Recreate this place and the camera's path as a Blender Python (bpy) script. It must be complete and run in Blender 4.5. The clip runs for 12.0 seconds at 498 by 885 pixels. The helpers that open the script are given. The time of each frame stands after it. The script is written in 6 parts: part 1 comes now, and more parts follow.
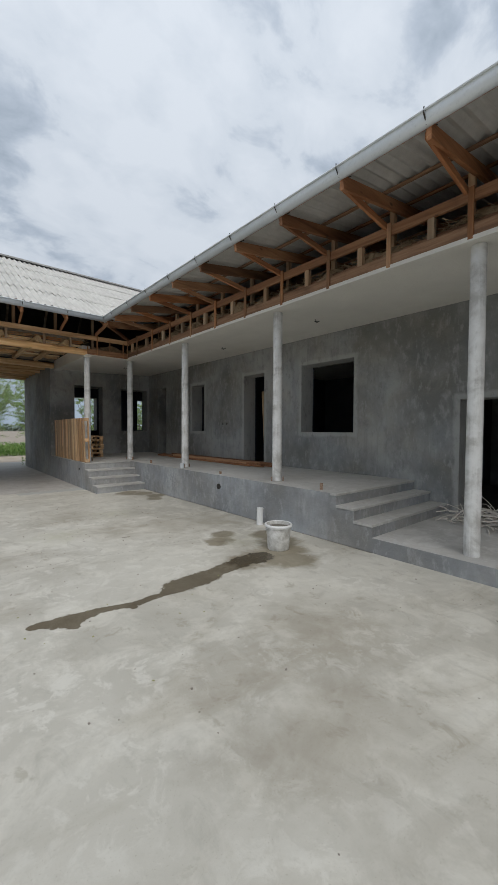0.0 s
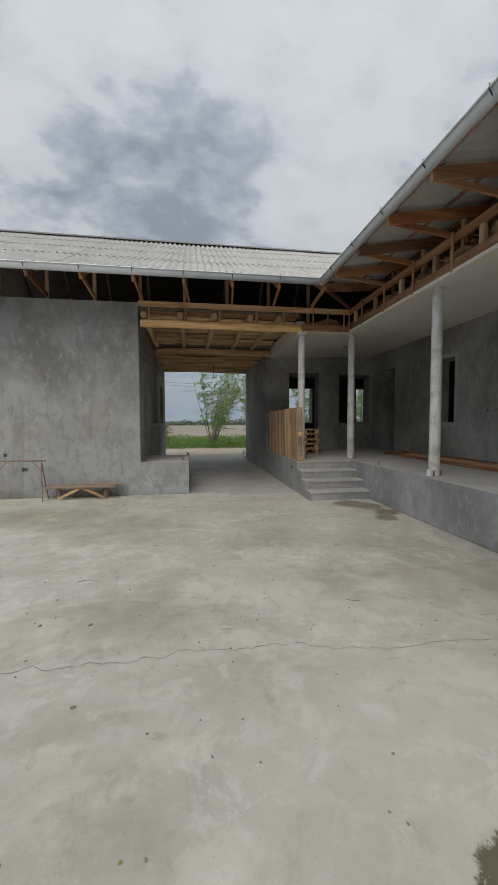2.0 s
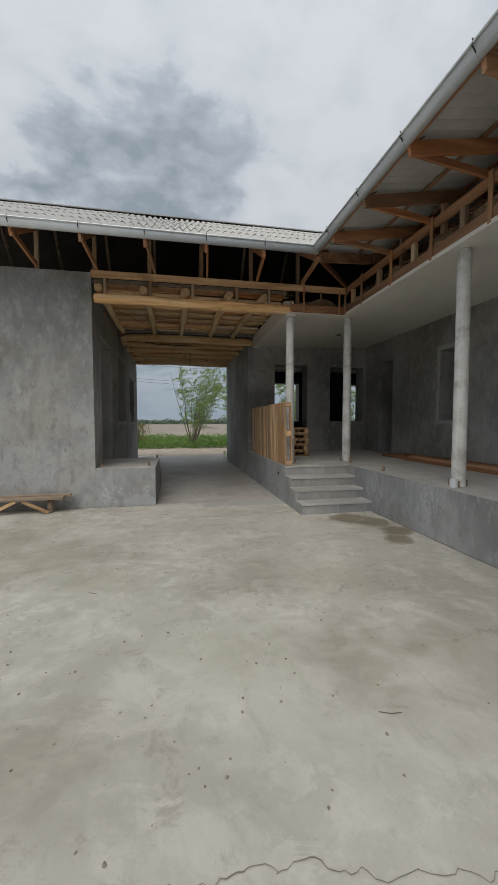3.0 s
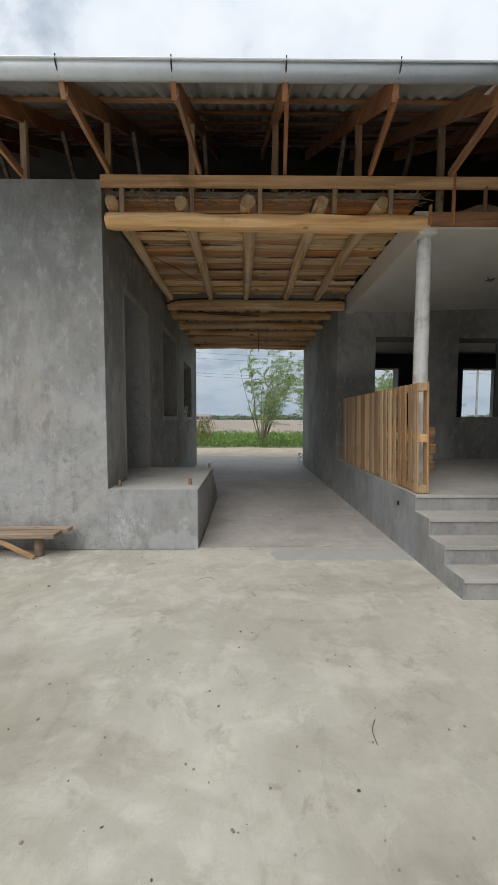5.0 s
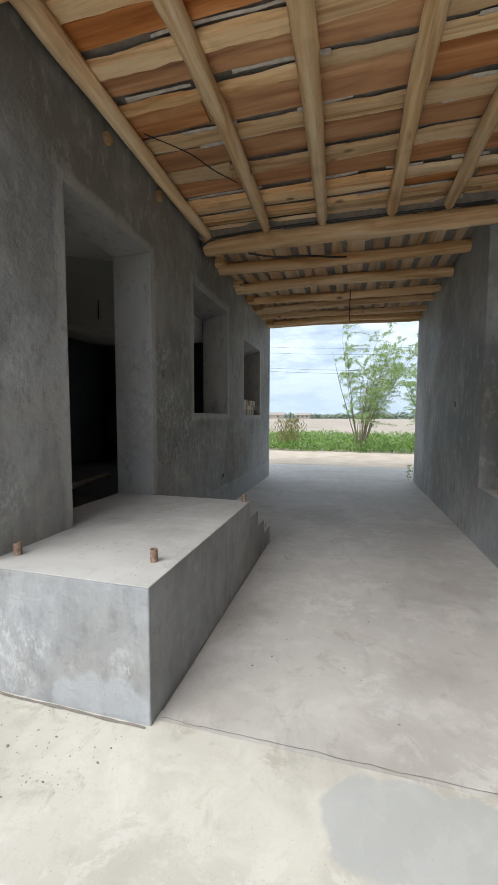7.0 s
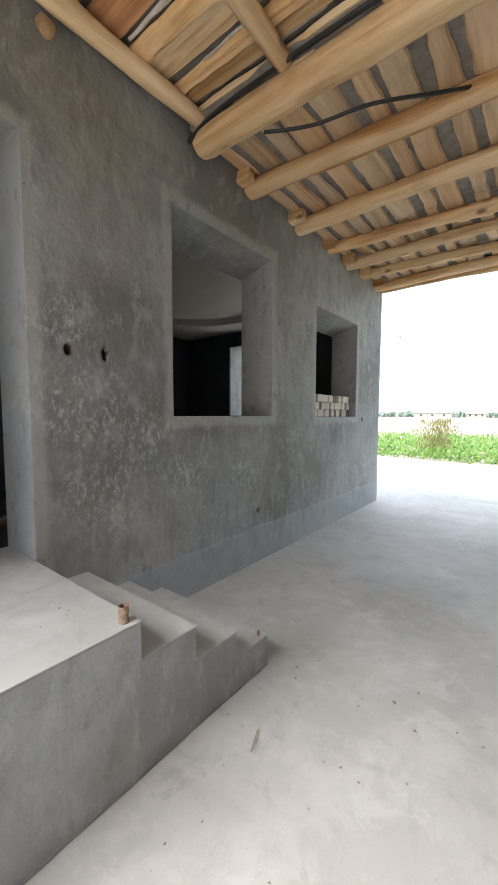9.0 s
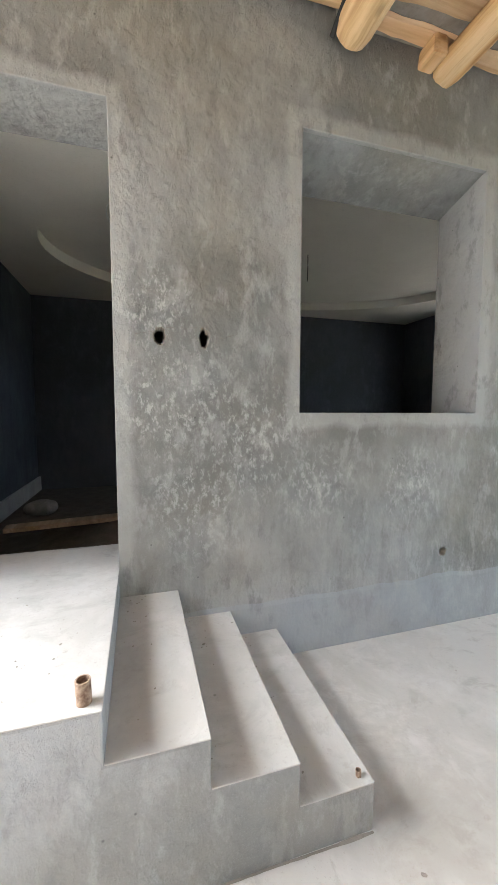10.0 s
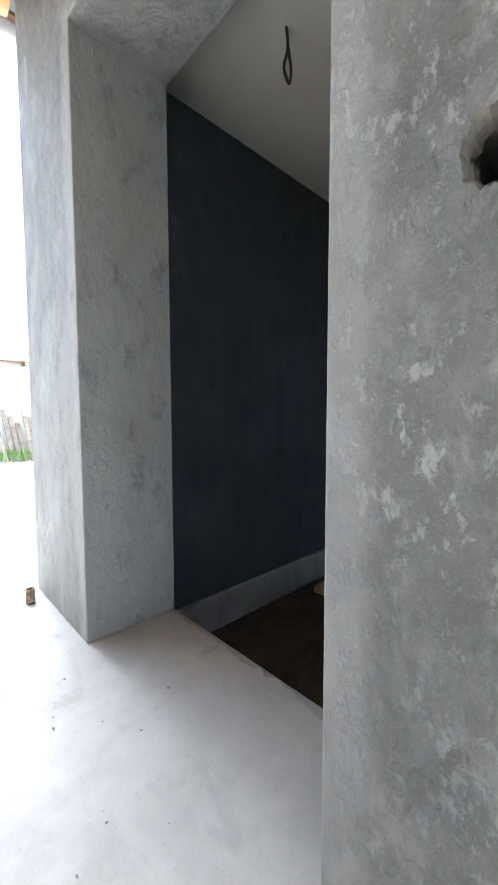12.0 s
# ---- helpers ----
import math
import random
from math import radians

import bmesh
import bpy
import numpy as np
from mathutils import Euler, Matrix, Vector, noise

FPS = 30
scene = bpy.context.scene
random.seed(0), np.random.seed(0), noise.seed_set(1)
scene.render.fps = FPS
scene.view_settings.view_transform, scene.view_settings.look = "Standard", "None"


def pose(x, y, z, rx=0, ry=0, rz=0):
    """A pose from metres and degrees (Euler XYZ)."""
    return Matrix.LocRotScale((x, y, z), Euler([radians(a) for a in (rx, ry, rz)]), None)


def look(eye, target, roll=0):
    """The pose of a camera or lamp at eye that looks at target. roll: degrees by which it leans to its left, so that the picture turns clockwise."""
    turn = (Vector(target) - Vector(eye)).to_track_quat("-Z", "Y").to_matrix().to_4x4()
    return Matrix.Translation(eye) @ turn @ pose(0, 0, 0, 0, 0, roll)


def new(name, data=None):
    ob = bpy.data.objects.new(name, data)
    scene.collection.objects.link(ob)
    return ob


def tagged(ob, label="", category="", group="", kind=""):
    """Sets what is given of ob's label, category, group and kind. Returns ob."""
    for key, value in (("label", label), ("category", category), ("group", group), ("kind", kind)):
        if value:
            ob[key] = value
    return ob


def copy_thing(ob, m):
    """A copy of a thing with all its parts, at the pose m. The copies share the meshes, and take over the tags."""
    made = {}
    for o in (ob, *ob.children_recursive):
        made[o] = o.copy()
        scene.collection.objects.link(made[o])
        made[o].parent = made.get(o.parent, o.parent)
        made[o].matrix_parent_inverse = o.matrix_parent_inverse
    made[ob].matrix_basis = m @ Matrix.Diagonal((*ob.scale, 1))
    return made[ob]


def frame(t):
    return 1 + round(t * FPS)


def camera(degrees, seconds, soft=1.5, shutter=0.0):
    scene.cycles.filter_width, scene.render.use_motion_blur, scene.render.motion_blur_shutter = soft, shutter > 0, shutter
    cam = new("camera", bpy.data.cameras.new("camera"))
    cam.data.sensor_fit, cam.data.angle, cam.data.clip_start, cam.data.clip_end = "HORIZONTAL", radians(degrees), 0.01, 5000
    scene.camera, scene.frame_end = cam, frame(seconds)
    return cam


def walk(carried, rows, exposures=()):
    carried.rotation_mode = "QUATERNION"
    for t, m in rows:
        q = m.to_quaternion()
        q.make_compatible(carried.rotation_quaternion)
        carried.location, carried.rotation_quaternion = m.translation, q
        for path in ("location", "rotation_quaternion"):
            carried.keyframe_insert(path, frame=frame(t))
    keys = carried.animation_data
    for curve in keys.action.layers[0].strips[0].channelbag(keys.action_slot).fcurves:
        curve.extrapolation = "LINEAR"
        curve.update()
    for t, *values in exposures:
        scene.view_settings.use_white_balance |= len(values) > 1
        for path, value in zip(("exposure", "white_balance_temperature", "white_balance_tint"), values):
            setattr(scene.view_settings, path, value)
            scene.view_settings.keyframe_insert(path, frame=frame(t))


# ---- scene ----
# ---------------- camera and its walk ----------------
cam = camera(67.3, 12.0)
PATH = [
    (0, (0.681, 0.384, 1.65), (1.979, 1.904, 1.584), 0.3),
    (0.5, (0.917, 0.918, 1.621), (1.888, 2.665, 1.547), 0.2),
    (1, (1.162, 1.503, 1.613), (1.741, 3.416, 1.522), -0.0),
    (1.5, (1.345, 2.129, 1.622), (1.651, 4.103, 1.519), -0.3),
    (2, (1.515, 2.79, 1.60), (1.816, 4.767, 1.497), -0.2),
    (2.5, (1.701, 3.461, 1.585), (2.091, 5.42, 1.481), -0.1),
    (4.5, (1.929, 6.29, 1.557), (2.137, 8.275, 1.43), -0.0),
    (5, (2.015, 6.999, 1.574), (2.03, 8.994, 1.443), 0.1),
    (5.5, (2.106, 7.682, 1.557), (1.954, 9.671, 1.426), -0.1),
    (6, (2.19, 8.387, 1.582), (1.953, 10.368, 1.442), 0.0),
    (6.5, (2.265, 9.097, 1.571), (1.907, 11.06, 1.434), 0.0),
    (7, (2.375, 9.813, 1.568), (1.862, 11.741, 1.429), 0.2),
    (9, (2.783, 12.431, 1.629), (1.552, 14.0, 1.48), 0.2),
    (9.5, (2.705, 12.988, 1.63), (1.073, 14.133, 1.472), 0.1),
    (10, (2.57, 13.507, 1.615), (0.659, 14.073, 1.454), 0.1),
    (10.5, (2.248, 13.835, 1.537), (0.252, 13.832, 1.417), 0.3),
    (11, (1.794, 14.164, 1.565), (-0.099, 13.545, 1.392), 0.2),
    (11.5, (1.331, 14.066, 1.601), (-0.304, 12.928, 1.427), 0.3),
    (12, (0.937, 13.779, 1.698), (-0.441, 12.336, 1.564), -0.1),
]
walk(cam, [(t, look(eye, target, roll)) for t, eye, target, roll in PATH],
     [(0, 0.15, 6620, 10), (0.5, 0.06, 6880, 10), (1.0, 0.0, 6950, 10), (1.5, -0.07, 6900, 10), (2.5, -0.06, 6900, 10), (4.5, 0.27, 6980, 10), (5.5, 0.65, 6580, 10), (6.0, 0.92, 6450, 10), (6.5, 1.08, 6450, 10),
      (7.0, 1.24, 6520, 10), (9.0, 2.65, 6480, 10), (9.5, 3.25, 6480, 10), (10.5, 4.08, 6300, 10), (11.5, 3.92, 6020, 10), (12.0, 3.58, 5960, 10)])

# ---------------- world and sun ----------------
SUN_EL, SUN_AZ = 51.0, 207.0
world = bpy.data.worlds.new("overcast_sky")
scene.world = world
world.use_nodes = True
wn, wl = world.node_tree.nodes, world.node_tree.links
wn.clear()
w_out = wn.new("ShaderNodeOutputWorld")
w_bg = wn.new("ShaderNodeBackground")
w_sky = wn.new("ShaderNodeTexSky")
w_sky.sky_type, w_sky.sun_disc = "NISHITA", False
w_sky.sun_elevation, w_sky.sun_rotation = radians(SUN_EL), radians(SUN_AZ)
w_co = wn.new("ShaderNodeTexCoord")
w_sep = wn.new("ShaderNodeSeparateXYZ")
wl.new(w_co.outputs["Generated"], w_sep.inputs[0])
# cloud deck: direction projected on a flat layer
w_z = wn.new("ShaderNodeMath"); w_z.operation = "MAXIMUM"; w_z.inputs[1].default_value = 0.0
wl.new(w_sep.outputs["Z"], w_z.inputs[0])
w_za = wn.new("ShaderNodeMath"); w_za.operation = "ADD"; w_za.inputs[1].default_value = 0.30
wl.new(w_z.outputs[0], w_za.inputs[0])
w_div = wn.new("ShaderNodeVectorMath"); w_div.operation = "DIVIDE"
w_cmb = wn.new("ShaderNodeCombineXYZ")
for k in range(3):
    wl.new(w_za.outputs[0], w_cmb.inputs[k])
wl.new(w_co.outputs["Generated"], w_div.inputs[0])
wl.new(w_cmb.outputs[0], w_div.inputs[1])
w_map = wn.new("ShaderNodeMapping")
w_map.inputs["Location"].default_value = (0.9, 2.3, 0.0)
w_map.inputs["Scale"].default_value = (1.0, 1.25, 0.25)
wl.new(w_div.outputs[0], w_map.inputs[0])
w_n1 = wn.new("ShaderNodeTexNoise")
w_n1.inputs["Scale"].default_value, w_n1.inputs["Detail"].default_value, w_n1.inputs["Roughness"].default_value = 2.1, 8.0, 0.52
w_n1.inputs["Distortion"].default_value = 0.1
wl.new(w_map.outputs[0], w_n1.inputs["Vector"])
w_n2 = wn.new("ShaderNodeTexNoise")
w_n2.inputs["Scale"].default_value, w_n2.inputs["Detail"].default_value, w_n2.inputs["Roughness"].default_value = 6.5, 9.0, 0.56
w_n2.inputs["Distortion"].default_value = 0.35
wl.new(w_map.outputs[0], w_n2.inputs["Vector"])
w_sum = wn.new("ShaderNodeMath"); w_sum.operation = "MULTIPLY_ADD"; w_sum.inputs[1].default_value = 0.55
wl.new(w_n2.outputs["Fac"], w_sum.inputs[0]); wl.new(w_n1.outputs["Fac"], w_sum.inputs[2])
w_ramp = wn.new("ShaderNodeValToRGB")
els = w_ramp.color_ramp.elements
els[0].position, els[0].color = 0.58, (0.37, 0.45, 0.54, 1)
els[1].position, els[1].color = 0.90, (0.83, 0.905, 1.0, 1)
mid = els.new(0.70); mid.color = (0.56, 0.645, 0.76, 1)
mid = els.new(0.775); mid.color = (0.75, 0.83, 0.93, 1)
wl.new(w_sum.outputs[0], w_ramp.inputs[0])
# overcast skies are up to three times brighter overhead than at the horizon
w_gr = wn.new("ShaderNodeMapRange")
w_gr.inputs["From Min"].default_value, w_gr.inputs["From Max"].default_value = 0.0, 1.0
w_gr.inputs["To Min"].default_value, w_gr.inputs["To Max"].default_value = 0.66, 1.12
wl.new(w_z.outputs[0], w_gr.inputs["Value"])
w_mul = wn.new("ShaderNodeVectorMath"); w_mul.operation = "SCALE"
wl.new(w_ramp.outputs["Color"], w_mul.inputs[0]); wl.new(w_gr.outputs[0], w_mul.inputs["Scale"])
w_sks = wn.new("ShaderNodeVectorMath"); w_sks.operation = "SCALE"; w_sks.inputs["Scale"].default_value = 0.1
wl.new(w_sky.outputs[0], w_sks.inputs[0])
w_mix = wn.new("ShaderNodeMix"); w_mix.data_type = "RGBA"; w_mix.inputs["Factor"].default_value = 0.88
wl.new(w_sks.outputs[0], w_mix.inputs["A"]); wl.new(w_mul.outputs[0], w_mix.inputs["B"])
w_hz = wn.new("ShaderNodeMapRange")
w_hz.inputs["From Min"].default_value, w_hz.inputs["From Max"].default_value = 0.03, 0.34
w_hz.inputs["To Min"].default_value, w_hz.inputs["To Max"].default_value = 0.85, 0.0
wl.new(w_z.outputs[0], w_hz.inputs["Value"])
w_haze = wn.new("ShaderNodeMix"); w_haze.data_type = "RGBA"
w_haze.inputs["B"].default_value = (0.31, 0.395, 0.50, 1)
wl.new(w_hz.outputs[0], w_haze.inputs["Factor"]); wl.new(w_mix.outputs["Result"], w_haze.inputs["A"])
wl.new(w_haze.outputs["Result"], w_bg.inputs["Color"])
w_bg.inputs["Strength"].default_value = 0.89
wl.new(w_bg.outputs[0], w_out.inputs["Surface"])

sun_data = bpy.data.lights.new("sun", "SUN")
sun_data.energy, sun_data.angle, sun_data.color = 1.65, radians(50), (1.0, 0.98, 0.95)
sun = new("sun", sun_data)
az, el = radians(SUN_AZ), radians(SUN_EL)
sun.matrix_world = look((math.sin(az) * 40 * math.cos(el), -math.cos(az) * -40 * math.cos(el), 40 * math.sin(el)), (0, 0, 0))

# ---------------- materials ----------------
def mat_nodes(name, rough=0.8, metal=0.0):
    m = bpy.data.materials.new(name)
    m.use_nodes = True
    n, l = m.node_tree.nodes, m.node_tree.links
    b = n["Principled BSDF"]
    b.inputs["Roughness"].default_value, b.inputs["Metallic"].default_value = rough, metal
    co = n.new("ShaderNodeTexCoord")
    return m, n, l, b, co


def noise_tex(n, l, vec, scale, detail=5.0, rough=0.55, dist=0.0):
    t = n.new("ShaderNodeTexNoise")
    t.inputs["Scale"].default_value, t.inputs["Detail"].default_value = scale, detail
    t.inputs["Roughness"].default_value, t.inputs["Distortion"].default_value = rough, dist
    l.new(vec, t.inputs["Vector"])
    return t.outputs["Fac"]


def ramp(n, l, fac, stops):
    r = n.new("ShaderNodeValToRGB")
    e = r.color_ramp.elements
    e[0].position, e[0].color = stops[0][0], (*stops[0][1], 1)
    e[1].position, e[1].color = stops[-1][0], (*stops[-1][1], 1)
    for p, c in stops[1:-1]:
        x = e.new(p); x.color = (*c, 1)
    l.new(fac, r.inputs[0])
    return r.outputs["Color"]


def mix(n, l, a, b, fac, mode="MIX"):
    x = n.new("ShaderNodeMix"); x.data_type = "RGBA"; x.blend_type = mode
    for key, v in (("A", a), ("B", b)):
        if isinstance(v, tuple):
            x.inputs[key].default_value = (*v, 1)
        else:
            l.new(v, x.inputs[key])
    if isinstance(fac, float):
        x.inputs["Factor"].default_value = fac
    else:
        l.new(fac, x.inputs["Factor"])
    return x.outputs["Result"]


def bump(n, l, b, fac, strength=0.3, dist=0.01):
    k = n.new("ShaderNodeBump")
    k.inputs["Strength"].default_value, k.inputs["Distance"].default_value = strength, dist
    l.new(fac, k.inputs["Height"])
    l.new(k.outputs["Normal"], b.inputs["Normal"])


def mapping(n, l, vec, scale, rot=(0, 0, 0)):
    m = n.new("ShaderNodeMapping")
    m.inputs["Scale"].default_value, m.inputs["Rotation"].default_value = scale, rot
    l.new(vec, m.inputs[0])
    return m.outputs[0]


def gray(n, l, fac, lo, hi):
    r = n.new("ShaderNodeMapRange")
    r.inputs["From Min"].default_value, r.inputs["From Max"].default_value = lo, hi
    l.new(fac, r.inputs["Value"])
    return r.outputs["Result"]


def add_height(n, l, a, b, k):
    x = n.new("ShaderNodeMath"); x.operation = "MULTIPLY_ADD"
    l.new(b, x.inputs[0]); x.inputs[1].default_value = k; l.new(a, x.inputs[2])
    return x.outputs[0]


def opening_mask(n, l, v, openings, plane, width):
    """1 within a given width of the openings (u0, u1, z0, z1) of a wall, with a trowelled uneven edge."""
    sep = n.new("ShaderNodeSeparateXYZ"); l.new(v, sep.inputs[0])
    wobble = noise_tex(n, l, v, 2.6, 5, 0.6, 0.3)

    def math_node(op, a, b=None):
        x = n.new("ShaderNodeMath"); x.operation = op
        for k, q in enumerate((a, b)):
            if q is None:
                continue
            if isinstance(q, float):
                x.inputs[k].default_value = q
            else:
                l.new(q, x.inputs[k])
        return x.outputs[0]

    last = None
    for u0, u1, z0, z1 in openings:
        du = math_node("SUBTRACT", math_node("ABSOLUTE", math_node("SUBTRACT", sep.outputs[plane], (u0 + u1) / 2)), (u1 - u0) / 2)
        dz = math_node("SUBTRACT", math_node("ABSOLUTE", math_node("SUBTRACT", sep.outputs["Z"], (z0 + z1) / 2)), (z1 - z0) / 2)
        d = math_node("MAXIMUM", du, dz)
        last = d if last is None else math_node("MINIMUM", last, d)
    d = math_node("ADD", last, math_node("MULTIPLY", math_node("SUBTRACT", wobble, 0.5), 0.16))
    return gray(n, l, d, width + 0.025, width - 0.025)


def plaster_material(name, dark, middle, light, patches=0.3, bloom=0.6, spots=(), fresh=(), relief=0.7, surrounds=(), plane="Y"):
    """Trowelled cement render: damp clouds, vertical runs, chipped lime bloom with scratches, sand grain and pits."""
    m, n, l, b, co = mat_nodes(name, 0.82)
    v = co.outputs["Object"]
    big = noise_tex(n, l, v, 0.55, 5, 0.55, 0.3)
    run = noise_tex(n, l, mapping(n, l, v, (1.0, 1.0, 0.12)), 5.0, 5, 0.6, 0.25)
    med = noise_tex(n, l, v, 2.4, 8, 0.62, 0.3)
    lump = noise_tex(n, l, v, 9.0, 3, 0.5, 0.4)
    smear = noise_tex(n, l, mapping(n, l, v, (1, 1, 0.4), (0.25, 0.2, 0.2)), 5.5, 9, 0.7, 0.15)
    chip = noise_tex(n, l, mapping(n, l, v, (1, 1, 0.6), (-0.5, 0.35, 0.3)), 27.0, 9, 0.76, 0.2)
    trowel = noise_tex(n, l, mapping(n, l, v, (1, 1, 0.5), (0.35, -0.3, 0.2)), 9.0, 9, 0.7, 0.15)
    slab = noise_tex(n, l, mapping(n, l, v, (1, 1, 0.75), (-0.3, 0.2, 0.4)), 4.5, 8, 0.7, 0.15)
    tint = noise_tex(n, l, v, 1.1, 3, 0.5, 0.3)
    where = noise_tex(n, l, v, 0.8, 4, 0.55, 0.4)
    fine = noise_tex(n, l, v, 160, 3, 0.6)
    pale = tuple(min(0.62, x * 1.32 + 0.01) for x in light)
    c = ramp(n, l, big, [(0.38, dark), (0.5, middle), (0.63, light)])
    c = mix(n, l, c, dark, mix(n, l, (0, 0, 0), gray(n, l, run, 0.52, 0.66), 0.4))
    c = mix(n, l, c, light, mix(n, l, (0, 0, 0), gray(n, l, med, 0.5, 0.64), patches))
    c = mix(n, l, c, dark, mix(n, l, (0, 0, 0), gray(n, l, med, 0.46, 0.34), 0.4))
    scuffed = mix(n, l, gray(n, l, smear, 0.55, 0.60), gray(n, l, where, 0.46, 0.6), 1.0, "MULTIPLY")
    c = mix(n, l, c, pale, mix(n, l, (0, 0, 0), scuffed, bloom * 0.55))
    c = mix(n, l, c, mix(n, l, c, (0.82, 0.93, 1.06), 1.0, "MULTIPLY"), mix(n, l, (0, 0, 0), gray(n, l, tint, 0.52, 0.64), 0.3))
    c = mix(n, l, c, mix(n, l, c, (1.06, 0.97, 0.82), 1.0, "MULTIPLY"), mix(n, l, (0, 0, 0), gray(n, l, tint, 0.48, 0.36), 0.35))
    if surrounds:
        c = mix(n, l, c, tuple(0.45 * x + 0.55 * y for x, y in zip(pale, light)), mix(n, l, (0, 0, 0), opening_mask(n, l, v, surrounds, plane, 0.09), 0.55))
    c = mix(n, l, c, light, mix(n, l, (0, 0, 0), gray(n, l, trowel, 0.53, 0.63), 0.5))
    c = mix(n, l, c, dark, mix(n, l, (0, 0, 0), gray(n, l, trowel, 0.46, 0.35), 0.55))
    crust = gray(n, l, chip, 0.515, 0.59)
    if spots:
        near = disc_mask(n, l, v, spots, 1.3, 3.0, 0.5, 1.4)
        c = mix(n, l, c, pale, mix(n, l, (0, 0, 0), mix(n, l, gray(n, l, slab, 0.53, 0.59), near, 1.0, "MULTIPLY"), 0.35))
        c = mix(n, l, c, tuple(min(0.66, x * 1.08) for x in pale), mix(n, l, (0, 0, 0), mix(n, l, crust, near, 1.0, "MULTIPLY"), 0.6))
        c = mix(n, l, c, tuple(x * 0.85 for x in dark), mix(n, l, (0, 0, 0), mix(n, l, gray(n, l, chip, 0.46, 0.40), near, 1.0, "MULTIPLY"), 0.25))
    if fresh:
        c = mix(n, l, c, (0.44, 0.47, 0.50), mix(n, l, (0, 0, 0), disc_mask(n, l, v, fresh, 0.9, 6.0, 0.5, 0.72), 0.42))
    c = mix(n, l, c, mix(n, l, c, (0.42, 0.42, 0.42), 0.2), gray(n, l, fine, 0.55, 0.7))
    pits = n.new("ShaderNodeTexVoronoi"); pits.inputs["Scale"].default_value = 5.0
    l.new(v, pits.inputs["Vector"])
    c = mix(n, l, c, tuple(x * 0.35 for x in dark), mix(n, l, (0, 0, 0), ramp(n, l, pits.outputs["Distance"], [(0.015, (1, 1, 1)), (0.035, (0, 0, 0))]), 0.7))
    l.new(c, b.inputs["Base Color"])
    soft_h = noise_tex(n, l, v, 3.2, 3, 0.5, 0.3)
    grain = noise_tex(n, l, v, 30, 3, 0.55)
    h = add_height(n, l, add_height(n, l, add_height(n, l, soft_h, lump, 0.5), grain, 0.12), fine, 0.03)
    h = add_height(n, l, h, crust, 0.03)
    h = add_height(n, l, add_height(n, l, h, chip, 0.13), slab, 0.42)
    bump(n, l, b, h, relief, 0.03)
    l.new(ramp(n, l, med, [(0.35, (0.62, 0.62, 0.62)), (0.7, (0.92, 0.92, 0.92))]), b.inputs["Roughness"])
    return m


def disc_mask(n, l, v, discs, edge, scale, lo, hi, rough=0.6):
    """1 inside a ragged union of discs (x, y, r), 0 outside."""
    last = None
    for x, y, z, r in discs:
        d = n.new("ShaderNodeVectorMath"); d.operation = "DISTANCE"
        l.new(v, d.inputs[0]); d.inputs[1].default_value = (x, y, z)
        k = n.new("ShaderNodeMath"); k.operation = "MULTIPLY_ADD"
        l.new(d.outputs["Value"], k.inputs[0]); k.inputs[1].default_value, k.inputs[2].default_value = -1.0 / r, 1.0
        if last is None:
            last = k.outputs[0]
        else:
            x2 = n.new("ShaderNodeMath"); x2.operation = "SMOOTH_MAX"; x2.inputs[2].default_value = 0.06
            l.new(last, x2.inputs[0]); l.new(k.outputs[0], x2.inputs[1]); last = x2.outputs[0]
    t = noise_tex(n, l, v, scale, 8, rough, 0.5)
    s = n.new("ShaderNodeMath"); s.operation = "MULTIPLY_ADD"
    l.new(t, s.inputs[0]); s.inputs[1].default_value = edge; l.new(last, s.inputs[2])
    return gray(n, l, s.outputs[0], lo, hi)


